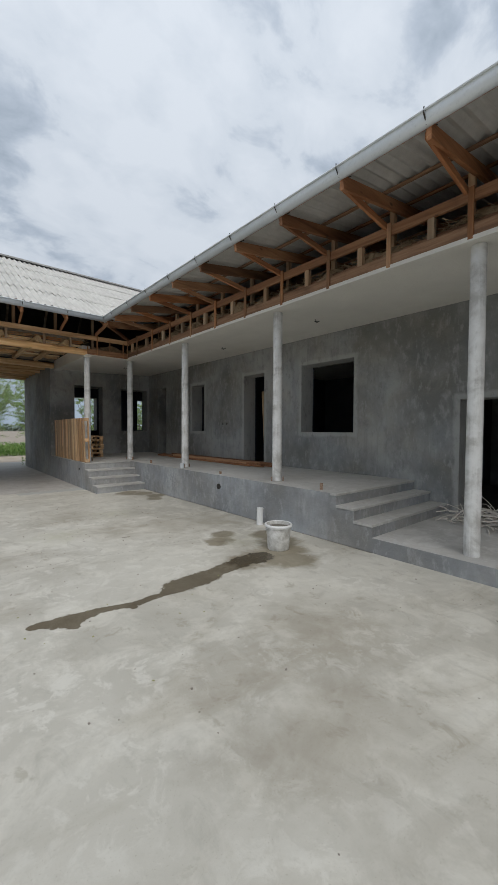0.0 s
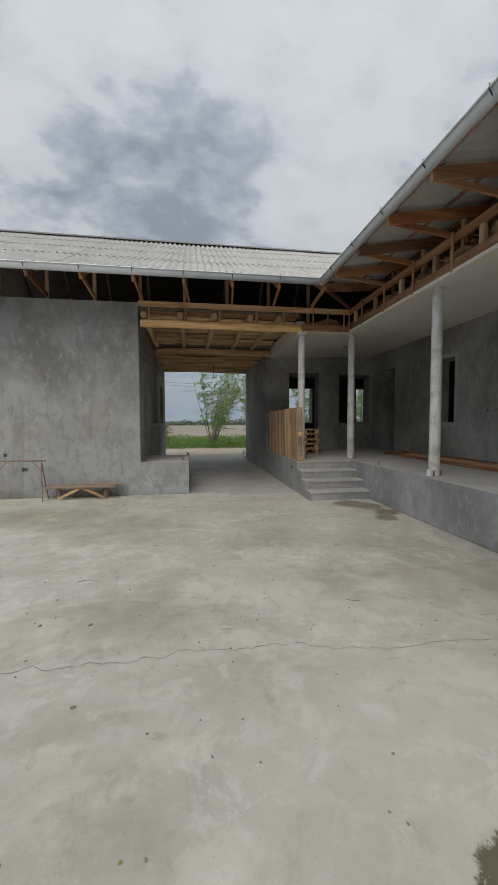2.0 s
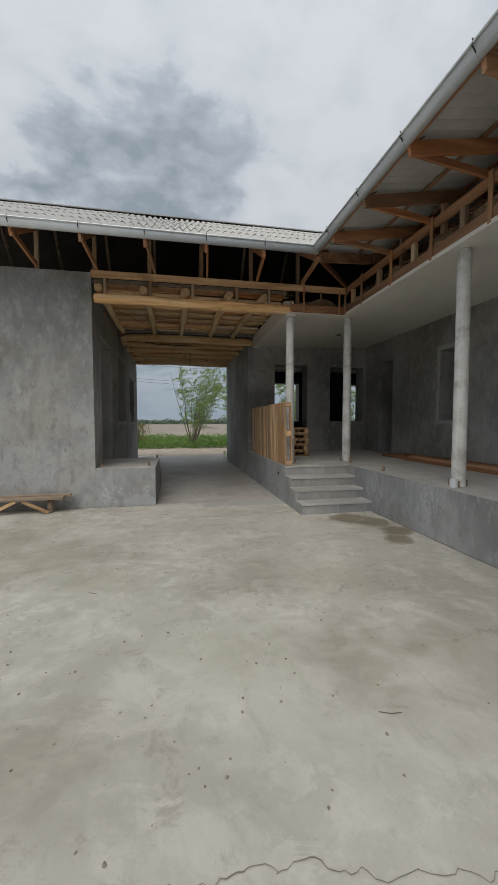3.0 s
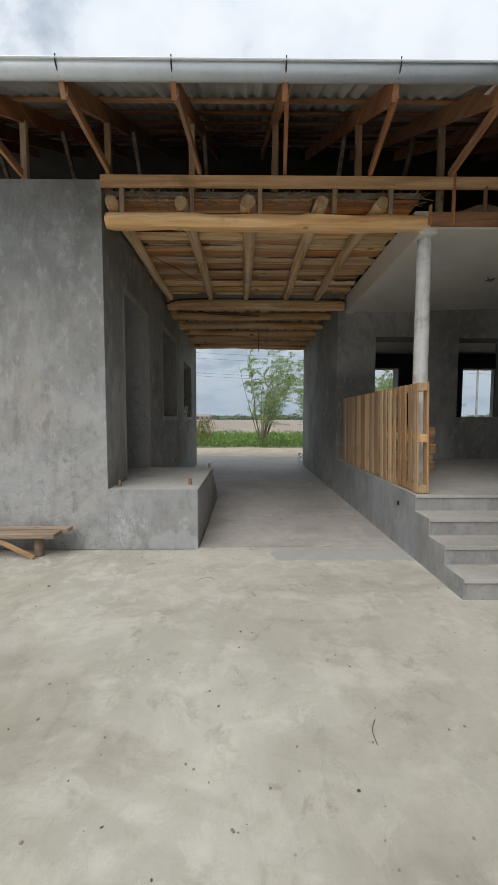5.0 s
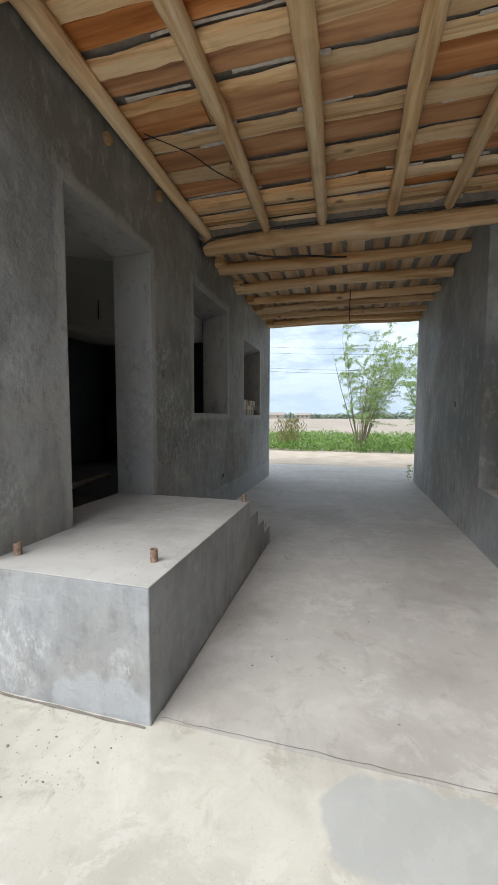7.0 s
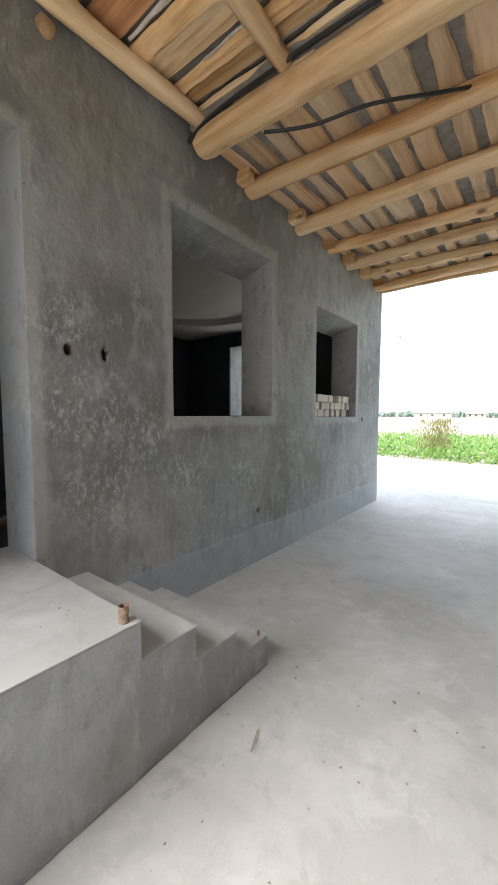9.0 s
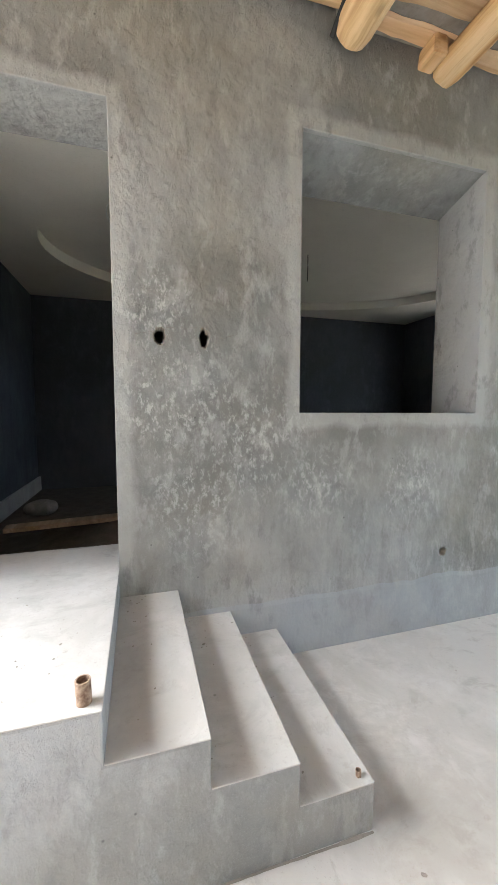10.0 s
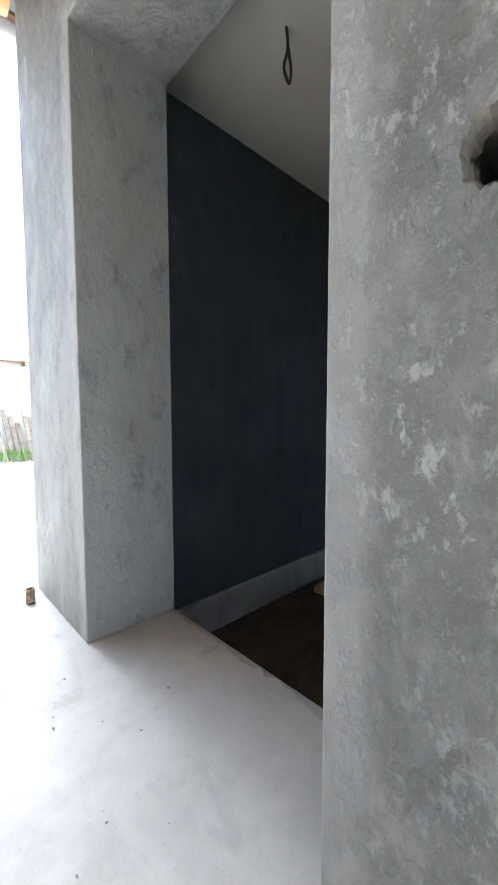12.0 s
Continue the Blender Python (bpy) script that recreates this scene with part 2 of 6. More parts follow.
def concrete_material(name, base, light, stain, wet=(), damp=(), stains=(), patches=(), stained=0.6, moss=()):
    """Floated concrete slab: cloudy pale laitance, brush marks, brown dirt, small pits; wet, damp and stained spots of given discs."""
    m, n, l, b, co = mat_nodes(name, 0.75)
    v = co.outputs["Object"]
    big = noise_tex(n, l, v, 0.5, 6, 0.58, 0.6)
    med = noise_tex(n, l, v, 2.0, 9, 0.68, 0.5)
    brush = noise_tex(n, l, mapping(n, l, v, (1.0, 0.5, 1), (0, 0, 0.7)), 5.0, 8, 0.7, 0.7)
    dirt = noise_tex(n, l, mapping(n, l, v, (0.8, 1.7, 1)), 0.8, 7, 0.64, 0.9)
    fine = noise_tex(n, l, v, 90, 3, 0.6)
    spots = n.new("ShaderNodeTexVoronoi"); spots.inputs["Scale"].default_value = 4.5
    l.new(v, spots.inputs["Vector"])
    c = ramp(n, l, big, [(0.33, base), (0.66, light)])
    pale = tuple(min(0.75, x * 1.14) for x in light)
    c = mix(n, l, c, pale, mix(n, l, (0, 0, 0), gray(n, l, med, 0.49, 0.61), 0.52))
    c = mix(n, l, c, tuple(x * 0.8 for x in base), mix(n, l, (0, 0, 0), gray(n, l, brush, 0.55, 0.68), 0.4))
    fleck = noise_tex(n, l, v, 5.5, 10, 0.72, 0.5)
    wide = noise_tex(n, l, v, 1.1, 6, 0.62, 0.8)
    cool = (pale[0], pale[1] * 1.01, pale[2] * 1.03)
    c = mix(n, l, c, cool, mix(n, l, (0, 0, 0), mix(n, l, gray(n, l, fleck, 0.5, 0.57), gray(n, l, wide, 0.45, 0.6), 1.0, "MULTIPLY"), 0.6))
    c = mix(n, l, c, tuple(x * 0.9 for x in stain), mix(n, l, (0, 0, 0), mix(n, l, gray(n, l, fleck, 0.45, 0.37), gray(n, l, wide, 0.55, 0.42), 1.0, "MULTIPLY"), 0.4))
    c = mix(n, l, c, stain, mix(n, l, (0, 0, 0), gray(n, l, dirt, 0.52, 0.72), 0.45))
    c = mix(n, l, c, stain, mix(n, l, (0, 0, 0), gray(n, l, fine, 0.62, 0.74), 0.45))
    grit = noise_tex(n, l, v, 28, 6, 0.75)
    c = mix(n, l, c, tuple(x * 0.7 for x in stain), mix(n, l, (0, 0, 0), mix(n, l, gray(n, l, grit, 0.6, 0.7), gray(n, l, dirt, 0.45, 0.65), 1.0, "MULTIPLY"), 0.5))
    dot = ramp(n, l, spots.outputs["Distance"], [(0.02, (1, 1, 1)), (0.045, (0, 0, 0))])
    c = mix(n, l, c, tuple(x * 0.45 for x in stain), mix(n, l, (0, 0, 0), dot, 0.7))
    rough = ramp(n, l, med, [(0.3, (0.5, 0.5, 0.5)), (0.7, (0.85, 0.85, 0.85))])
    if stains:
        c = mix(n, l, c, tuple(x * 0.85 for x in stain), mix(n, l, (0, 0, 0), disc_mask(n, l, v, [(q[0], q[1], q[2] if len(q) > 3 else 0, q[-1]) for q in stains], 2.4, 3.0 if stained < 0.65 else 14.0, 1.0, 2.0), stained * 0.75))
    if patches:
        c = mix(n, l, c, (0.36, 0.375, 0.375), mix(n, l, (0, 0, 0), disc_mask(n, l, v, [(x, y, 0, r) for x, y, r in patches], 0.7, 6.0, 0.5, 0.6), 0.7))
    if moss:
        k = mix(n, l, disc_mask(n, l, v, [(x, y, 0, r) for x, y, r in moss], 1.5, 4.0, 0.7, 1.5), gray(n, l, fleck, 0.42, 0.58), 1.0, "MULTIPLY")
        c = mix(n, l, c, (0.31, 0.305, 0.175), mix(n, l, (0, 0, 0), k, 0.32))
    if damp:
        k = disc_mask(n, l, v, [(x, y, 0, r) for x, y, r in damp], 1.6, 3.5, 0.72, 1.15)
        c = mix(n, l, c, mix(n, l, c, (0.41, 0.365, 0.28), 1.0, "MULTIPLY"), mix(n, l, (0, 0, 0), k, 0.85))
    if wet:
        k = disc_mask(n, l, v, [(x, y, 0, r) for x, y, r in wet], 1.3, 11.0, 0.62, 0.76, 0.78)
        c = mix(n, l, c, mix(n, l, c, (0.31, 0.275, 0.225), 1.0, "MULTIPLY"), k)
        rough = mix(n, l, rough, (0.22, 0.22, 0.22), k)
    l.new(c, b.inputs["Base Color"])
    l.new(rough, b.inputs["Roughness"])
    bump(n, l, b, add_height(n, l, add_height(n, l, med, brush, 0.4), fine, 0.12), 0.25, 0.012)
    return m


def wood_material(name, dark, middle, light, along="X", rough=0.7, scale=1.0, knots=True, wear=1.0, knot=(0.045, 0.10)):
    m, n, l, b, co = mat_nodes(name, rough)
    info = n.new("ShaderNodeObjectInfo")
    geo = n.new("ShaderNodeNewGeometry")
    off = n.new("ShaderNodeVectorMath"); off.operation = "MULTIPLY_ADD"
    rnd = n.new("ShaderNodeMath"); rnd.operation = "ADD"
    l.new(info.outputs["Random"], rnd.inputs[0]); l.new(geo.outputs["Random Per Island"], rnd.inputs[1])
    cmb = n.new("ShaderNodeCombineXYZ")
    for k in range(3):
        l.new(rnd.outputs[0], cmb.inputs[k])
    l.new(cmb.outputs[0], off.inputs[0]); off.inputs[1].default_value = (31, 17, 23)
    l.new(co.outputs["Object"], off.inputs[2])
    s = {"X": (0.06, 1, 1), "Y": (1, 0.06, 1), "Z": (1, 1, 0.06)}[along]
    v = mapping(n, l, off.outputs[0], s)
    grain = noise_tex(n, l, v, 55 * scale, 6, 0.65, 0.6)
    band = noise_tex(n, l, v, 9 * scale, 4, 0.6, 0.8)
    blot = noise_tex(n, l, off.outputs[0], 2.2, 4, 0.6)
    c = ramp(n, l, band, [(0.3, dark), (0.5, middle), (0.7, light)])
    c = mix(n, l, c, dark, mix(n, l, (0, 0, 0), gray(n, l, grain, 0.5, 0.72), 0.55 * wear))
    c = mix(n, l, c, tuple(x * 0.55 for x in dark), mix(n, l, (0, 0, 0), gray(n, l, blot, 0.58, 0.75), 0.5 * wear))
    tone = n.new("ShaderNodeHueSaturation")
    vr = n.new("ShaderNodeMapRange"); vr.inputs["To Min"].default_value, vr.inputs["To Max"].default_value = 1.0 - 0.45 * wear, 1.0 + 0.3 * wear * wear
    fr = n.new("ShaderNodeMath"); fr.operation = "FRACT"
    l.new(rnd.outputs[0], fr.inputs[0]); l.new(fr.outputs[0], vr.inputs["Value"]); l.new(vr.outputs[0], tone.inputs["Value"])
    l.new(c, tone.inputs["Color"])
    r2 = n.new("ShaderNodeMath"); r2.operation = "MULTIPLY"; r2.inputs[1].default_value = 7.31
    l.new(rnd.outputs[0], r2.inputs[0])
    f2 = n.new("ShaderNodeMath"); f2.operation = "FRACT"; l.new(r2.outputs[0], f2.inputs[0])
    for key, lo, hi in (("Hue", 0.488, 0.499), ("Saturation", 1.08, 0.88)):
        q = n.new("ShaderNodeMapRange"); q.inputs["To Min"].default_value, q.inputs["To Max"].default_value = lo, hi
        l.new(f2.outputs[0], q.inputs["Value"]); l.new(q.outputs[0], tone.inputs[key])
    c = tone.outputs["Color"]
    if knots:
        vo = n.new("ShaderNodeTexVoronoi"); vo.inputs["Scale"].default_value = 4.0
        l.new(mapping(n, l, off.outputs[0], tuple(0.5 if x < 1 else 1.0 for x in s)), vo.inputs["Vector"])
        k = ramp(n, l, vo.outputs["Distance"], [(knot[0], (1, 1, 1)), (knot[1], (0, 0, 0))])
        c = mix(n, l, c, tuple(x * 0.35 for x in dark), mix(n, l, (0, 0, 0), k, 0.8))
    l.new(c, b.inputs["Base Color"])
    bump(n, l, b, add_height(n, l, band, grain, 0.4), 0.5, 0.010)
    return m


def plain_material(name, lo, hi, rough=0.6, metal=0.0, scale=6.0, bumps=0.15, fine=80):
    m, n, l, b, co = mat_nodes(name, rough, metal)
    v = co.outputs["Object"]
    a = noise_tex(n, l, v, scale, 6, 0.6, 0.4)
    f = noise_tex(n, l, v, fine, 3, 0.6)
    c = ramp(n, l, a, [(0.3, lo), (0.7, hi)])
    c = mix(n, l, c, tuple(x * 0.8 for x in lo), mix(n, l, (0, 0, 0), gray(n, l, f, 0.55, 0.75), 0.4))
    l.new(c, b.inputs["Base Color"])
    bump(n, l, b, add_height(n, l, a, f, 0.3), bumps, 0.008)
    return m


def leaf_material(name, lo, hi):
    m, n, l, b, co = mat_nodes(name, 0.55)
    geo = n.new("ShaderNodeNewGeometry")
    c = ramp(n, l, geo.outputs["Random Per Island"], [(0.0, lo), (1.0, hi)])
    l.new(c, b.inputs["Base Color"])
    tr = n.new("ShaderNodeBsdfTranslucent")
    l.new(c, tr.inputs["Color"])
    ms = n.new("ShaderNodeMixShader"); ms.inputs[0].default_value = 0.5
    l.new(b.outputs[0], ms.inputs[1]); l.new(tr.outputs[0], ms.inputs[2])
    l.new(ms.outputs[0], n["Material Output"].inputs["Surface"])
    return m


BLOOM = [(0.37, 13.75, 1.65, 0.5), (0.37, 14.15, 1.4, 0.5), (0.37, 13.85, 1.1, 0.4), (0.37, 14.6, 1.15, 0.3), (0.37, 13.6, 2.2, 0.3), (0.37, 15.4, 1.1, 0.3), (0.37, 16.4, 1.3, 0.3),
         (0.37, 11.6, 1.1, 0.25), (0.37, 11.7, 1.9, 0.25)]
SHADES = ((0.178, 0.179, 0.171), (0.28, 0.280, 0.269), (0.385, 0.384, 0.371))
PLASTER = plaster_material("cement_render", *SHADES)
PLASTER_WEST = plaster_material("cement_render_west", *SHADES, 0.3, 0.6, BLOOM, (), 0.95,
                                [(12.17, 13.385, 0.5, 3.245), (14.495, 15.915, 1.612, 3.32), (16.95, 18.32, 1.60, 3.06)])
PLASTER_EAST = plaster_material("cement_render_east", *SHADES, 0.2, 0.35, (), (), 0.6,
                                [(1.25, 2.92, 0.2, 2.2), (5.05, 6.53, 1.61, 3.22), (7.87, 8.72, 0.6, 3.2), (10.78, 11.55, 1.61, 3.15)])
PLASTER_BASE = plaster_material("smooth_cement_render", (0.195, 0.20, 0.202), (0.285, 0.292, 0.295), (0.38, 0.388, 0.392), 0.25, 0.4,
                                [(0.54, 11.41, 0.3, 0.2), (0.57, 11.41, 0.12, 0.2), (0.75, 11.41, 0.33, 0.12), (1.29, 11.41, 0.28, 0.12), (5.2, 8.6, 0.45, 0.3), (5.2, 10.0, 0.4, 0.3)],
                                [(0.95, 11.41, 0.06, 0.13), (1.1, 11.41, 0.1, 0.15), (1.25, 11.41, 0.1, 0.15), (1.35, 11.41, 0.06, 0.13)])
PLASTER_BLUE = plaster_material("bluish_cement_skim", (0.245, 0.256, 0.264), (0.31, 0.323, 0.332), (0.37, 0.384, 0.394), 0.2, 0.2, (), (), 0.35)
# same render as outside, with the rooms' shade put into its colour
PLASTER_SHADED = plaster_material("shaded_room_render", (0.032, 0.038, 0.050), (0.046, 0.054, 0.070), (0.075, 0.085, 0.104), 0.25, 0.3, (), (), 0.3)
TRAIL = [(1.30, 3.86, 0.05), (1.38, 3.85, 0.07), (1.48, 3.81, 0.10), (1.58, 3.78, 0.125), (1.68, 3.79, 0.09), (1.80, 3.81, 0.065), (1.92, 3.79, 0.055), (2.02, 3.76, 0.05), (2.10, 3.73, 0.065), (2.20, 3.74, 0.055),
         (2.32, 3.75, 0.06), (2.44, 3.755, 0.05), (2.54, 3.79, 0.10), (2.66, 3.84, 0.17), (2.85, 3.85, 0.18), (3.02, 3.86, 0.17), (3.18, 3.9, 0.13), (3.34, 3.92, 0.14), (3.5, 3.95, 0.16), (3.68, 3.97, 0.17), (3.86, 3.96, 0.2), (4.05, 3.95, 0.16)]
TRAIL = [(TRAIL[i][0] * (1 - q) + TRAIL[i + 1][0] * q, TRAIL[i][1] * (1 - q) + TRAIL[i + 1][1] * q, TRAIL[i][2] * (1 - q) + TRAIL[i + 1][2] * q) for i in range(len(TRAIL) - 1) for q in (0.0, 0.5)] + [(1.57, 3.68, 0.06), (1.58, 3.65, 0.045), (2.10, 3.68, 0.04)]
DAMPS = [(3.7, 3.95, 0.3), (4.0, 3.9, 0.4), (4.35, 4.0, 0.42), (4.65, 4.3, 0.34), (4.2, 3.6, 0.34), (4.75, 4.65, 0.3), (3.9, 4.85, 0.22), (4.2, 5.1, 0.22),
         (4.6, 9.8, 0.34), (4.85, 9.5, 0.32), (4.95, 9.0, 0.25), (4.75, 8.6, 0.22)]
STAINS = [(3.8, 6.25, 0.7), (4.5, 6.0, 0.7), (3.0, 6.4, 0.6), (0.4, 8.9, 0.8), (-0.4, 9.4, 0.9), (-1.6, 9.8, 0.9), (3.1, 2.3, 0.6), (2.3, 1.6, 0.6), (-0.5, 2.8, 0.8), (2.6, 7.9, 0.7), (1.0, 5.9, 0.6)]
PATCHES = [(2.5 + 0.13 * k, 11.22 + 0.03 * (k % 2), 0.24) for k in range(11)]
CONCRETE = concrete_material("courtyard_concrete", (0.385, 0.365, 0.315), (0.53, 0.51, 0.452), (0.26, 0.226, 0.165), TRAIL, DAMPS, STAINS, PATCHES, 0.6,
                             [(-0.9, 9.6, 0.9), (0.2, 8.7, 0.7), (-0.2, 10.3, 0.6), (1.0, 8.0, 0.5), (4.3, 4.7, 0.5), (3.4, 7.6, 0.5), (2.2, 6.6, 0.5)])
CONCRETE_PASSAGE = concrete_material("passage_concrete", (0.385, 0.366, 0.338), (0.475, 0.457, 0.428), (0.30, 0.27, 0.232), (), (),
                                     [(1.62, 12.6, 0.25), (1.5, 12.5, 0.2), (1.7, 11.6, 0.2), (2.9, 12.2, 0.25), (2.6, 11.5, 0.3), (3.3, 13.5, 0.6), (2.0, 15.8, 0.5), (1.5, 14.6, 0.35)])
CONCRETE_TOP = concrete_material("platform_concrete", (0.36, 0.352, 0.332), (0.465, 0.457, 0.436), (0.30, 0.28, 0.25), (), (),
                                 [(0.59, 12.71, 0.726, 0.10), (0.55, 12.8, 0.726, 0.09), (0.64, 12.8, 0.726, 0.09), (0.28, 12.9, 0.726, 0.12), (0.62, 12.42, 0.726, 0.12), (1.1, 12.2, 0.726, 0.2), (1.2, 12.9, 0.726, 0.15),
                                  (0.9, 13.42, 0.55, 0.25), (0.9, 13.75, 0.37, 0.3), (4.6, 10.9, 0.545, 0.4), (4.3, 10.6, 0.365, 0.4), (4.8, 10.3, 0.185, 0.4)], (), 0.3)
WET = concrete_material("wet_concrete", (0.10, 0.088, 0.07), (0.14, 0.125, 0.10), (0.07, 0.06, 0.05))
CRACK = plain_material("crack_shadow", (0.15, 0.135, 0.115), (0.24, 0.215, 0.185), 0.9)
LOG_X = wood_material("peeled_log_x", (0.46, 0.25, 0.085), (0.80, 0.57, 0.29), (0.92, 0.74, 0.47), "X", 0.6, 1.0, True, 0.68, (0.07, 0.14))
LOG_Y = wood_material("peeled_log_y", (0.46, 0.25, 0.085), (0.80, 0.57, 0.29), (0.92, 0.74, 0.47), "Y", 0.6, 1.0, True, 0.68, (0.07, 0.14))
BOARD_X = wood_material("slab_board_x", (0.33, 0.125, 0.035), (0.58, 0.28, 0.095), (0.76, 0.45, 0.20), "X", 0.7, 0.7, False, 0.7)
BARKSTRIP = plain_material("pale_inner_bark", (0.42, 0.38, 0.33), (0.66, 0.63, 0.58), 0.9, 0, 14, 0.5, 60)
BOARD_Y = wood_material("slab_board_y", (0.48, 0.30, 0.14), (0.70, 0.50, 0.28), (0.82, 0.65, 0.43), "Y", 0.7, 0.8, False, 0.7)
BEAM_X = wood_material("hewn_beam_x", (0.45, 0.235, 0.075), (0.78, 0.51, 0.23), (0.92, 0.72, 0.42), "X", 0.7, 0.6, True, 0.8, (0.05, 0.12))
TIMBER_X = wood_material("sawn_timber_x", (0.19, 0.088, 0.036), (0.32, 0.16, 0.07), (0.44, 0.25, 0.12), "X", 0.7)
TIMBER_Y = wood_material("sawn_timber_y", (0.19, 0.088, 0.036), (0.32, 0.16, 0.07), (0.44, 0.25, 0.12), "Y", 0.7)
TIMBER_Z = wood_material("sawn_timber_z", (0.24, 0.115, 0.047), (0.38, 0.20, 0.085), (0.50, 0.30, 0.145), "Z", 0.7)
PALE_Z = wood_material("pale_post_z", (0.28, 0.18, 0.10), (0.43, 0.30, 0.175), (0.55, 0.42, 0.27), "Z", 0.75)
PALLET_Z = wood_material("pallet_wood_z", (0.36, 0.22, 0.10), (0.52, 0.34, 0.17), (0.64, 0.45, 0.25), "Z", 0.7)
PALLET_Y = wood_material("pallet_wood_y", (0.36, 0.22, 0.10), (0.52, 0.34, 0.17), (0.64, 0.45, 0.25), "Y", 0.7)
PALLET_X = wood_material("pallet_wood_x", (0.36, 0.22, 0.10), (0.52, 0.34, 0.17), (0.64, 0.45, 0.25), "X", 0.7)
GREYWOOD = wood_material("weathered_wood_x", (0.16, 0.12, 0.085), (0.27, 0.21, 0.15), (0.38, 0.31, 0.23), "X", 0.8)
MUD = plain_material("mud_daub", (0.20, 0.18, 0.155), (0.33, 0.305, 0.27), 0.9, 0, 9, 0.5, 40)
SLATE = plain_material("asbestos_slate", (0.40, 0.39, 0.365), (0.58, 0.57, 0.54), 0.8, 0, 2.2, 0.2, 60)
ZINC = plain_material("galvanised_sheet", (0.62, 0.66, 0.69), (0.74, 0.78, 0.80), 0.4, 0.25, 3.0, 0.04, 30)
CEILING = plain_material("white_ceiling_panel", (0.70, 0.675, 0.615), (0.78, 0.755, 0.69), 0.55, 0, 1.5, 0.04, 50)


def column_material():
    """Thin whitewash over concrete, with long upright drips and bare grey patches."""
    m, n, l, b, co = mat_nodes("whitewashed_column", 0.75)
    v = co.outputs["Object"]
    drip = noise_tex(n, l, mapping(n, l, v, (1, 1, 0.05)), 26.0, 5, 0.65, 0.1)
    bare = noise_tex(n, l, v, 3.2, 6, 0.65, 0.3)
    c = ramp(n, l, bare, [(0.36, (0.40, 0.39, 0.37)), (0.5, (0.60, 0.60, 0.585)), (0.66, (0.70, 0.70, 0.69))])
    c = mix(n, l, c, (0.36, 0.35, 0.335), mix(n, l, (0, 0, 0), mix(n, l, gray(n, l, drip, 0.52, 0.62), gray(n, l, bare, 0.58, 0.42), 1.0, "MULTIPLY"), 0.6))
    l.new(c, b.inputs["Base Color"])
    bump(n, l, b, add_height(n, l, bare, drip, 0.5), 0.3, 0.006)
    return m


COLUMN = column_material()
RUST = plain_material("rusted_steel", (0.11, 0.045, 0.025), (0.44, 0.33, 0.24), 0.8, 0.1, 45, 0.4, 150)
DARKSTEEL = plain_material("dark_steel", (0.035, 0.033, 0.03), (0.07, 0.06, 0.055), 0.6, 0.5, 20)
PLASTIC = plain_material("white_plastic", (0.66, 0.67, 0.66), (0.78, 0.78, 0.77), 0.4, 0, 5, 0.05)
CABLE = plain_material("black_cable", (0.012, 0.012, 0.012), (0.025, 0.025, 0.025), 0.45)
STRAW = plain_material("dry_straw", (0.22, 0.15, 0.085), (0.40, 0.295, 0.18), 0.9, 0, 12, 0.5)
BRICK = plain_material("pale_brick", (0.52, 0.46, 0.38), (0.68, 0.62, 0.54), 0.9, 0, 14, 0.5, 60)
DIRT = plain_material("bare_earth", (0.36, 0.30, 0.235), (0.50, 0.43, 0.35), 0.95, 0, 1.3, 0.6, 25)
# loose earth, its colour lowered to hold the shade of the rooms
SHADED_DIRT = plain_material("loose_earth_in_shade", (0.045, 0.040, 0.035), (0.095, 0.083, 0.07), 0.95, 0, 8, 0.9, 40)
FIELD = plain_material("ploughed_field", (0.25, 0.21, 0.165), (0.34, 0.295, 0.24), 0.95, 0, 0.12, 0.6, 3)
LEAF = leaf_material("willow_leaf", (0.22, 0.34, 0.10), (0.42, 0.54, 0.24))
WEED = leaf_material("weed_leaf", (0.07, 0.17, 0.03), (0.27, 0.40, 0.11))
# leaf colour paled and greyed to paint in the haze of distance
FARLEAF = plain_material("hazed_distant_foliage", (0.15, 0.20, 0.15), (0.22, 0.27, 0.20), 0.9, 0, 0.2, 0.0, 2)
BARK = plain_material("willow_bark", (0.12, 0.10, 0.075), (0.22, 0.18, 0.14), 0.9, 0, 12, 0.4)
HOLE = plain_material("raw_mortar", (0.2, 0.18, 0.155), (0.32, 0.295, 0.26), 0.95, 0, 30, 0.9)
WHITEWALL = plain_material("white_silicate_brick", (0.42, 0.41, 0.385), (0.52, 0.51, 0.48), 0.85, 0, 4, 0.3)
# attic surfaces: shade put into the colour, the stuff itself is assumed
ATTIC_SHADE = plain_material("attic_shade_colour", (0.06, 0.05, 0.042), (0.11, 0.095, 0.08), 0.95, 0, 6, 0.6, 40)
# rear roof underside: the shade under it is painted as base colour
SHADED_ROOF = plain_material("rear_roof_in_shade", (0.05, 0.043, 0.037), (0.09, 0.08, 0.07), 0.95, 0, 3, 0.4, 40)
ENDGRAIN = plain_material("weathered_end_grain", (0.30, 0.18, 0.085), (0.52, 0.35, 0.19), 0.9, 0, 14, 0.5, 60)
BUCKET = plain_material("dirty_white_plastic", (0.36, 0.35, 0.32), (0.76, 0.76, 0.74), 0.5, 0, 11, 0.1)
GREYDEBRIS = plain_material("dusty_debris", (0.16, 0.155, 0.145), (0.30, 0.29, 0.275), 0.9, 0, 9, 0.6)
# colour of the dark line that the slate ends draw along the ridge
RIDGE = plain_material("dark_ridge_line", (0.13, 0.125, 0.12), (0.24, 0.235, 0.22), 0.7, 0, 5, 0.2)
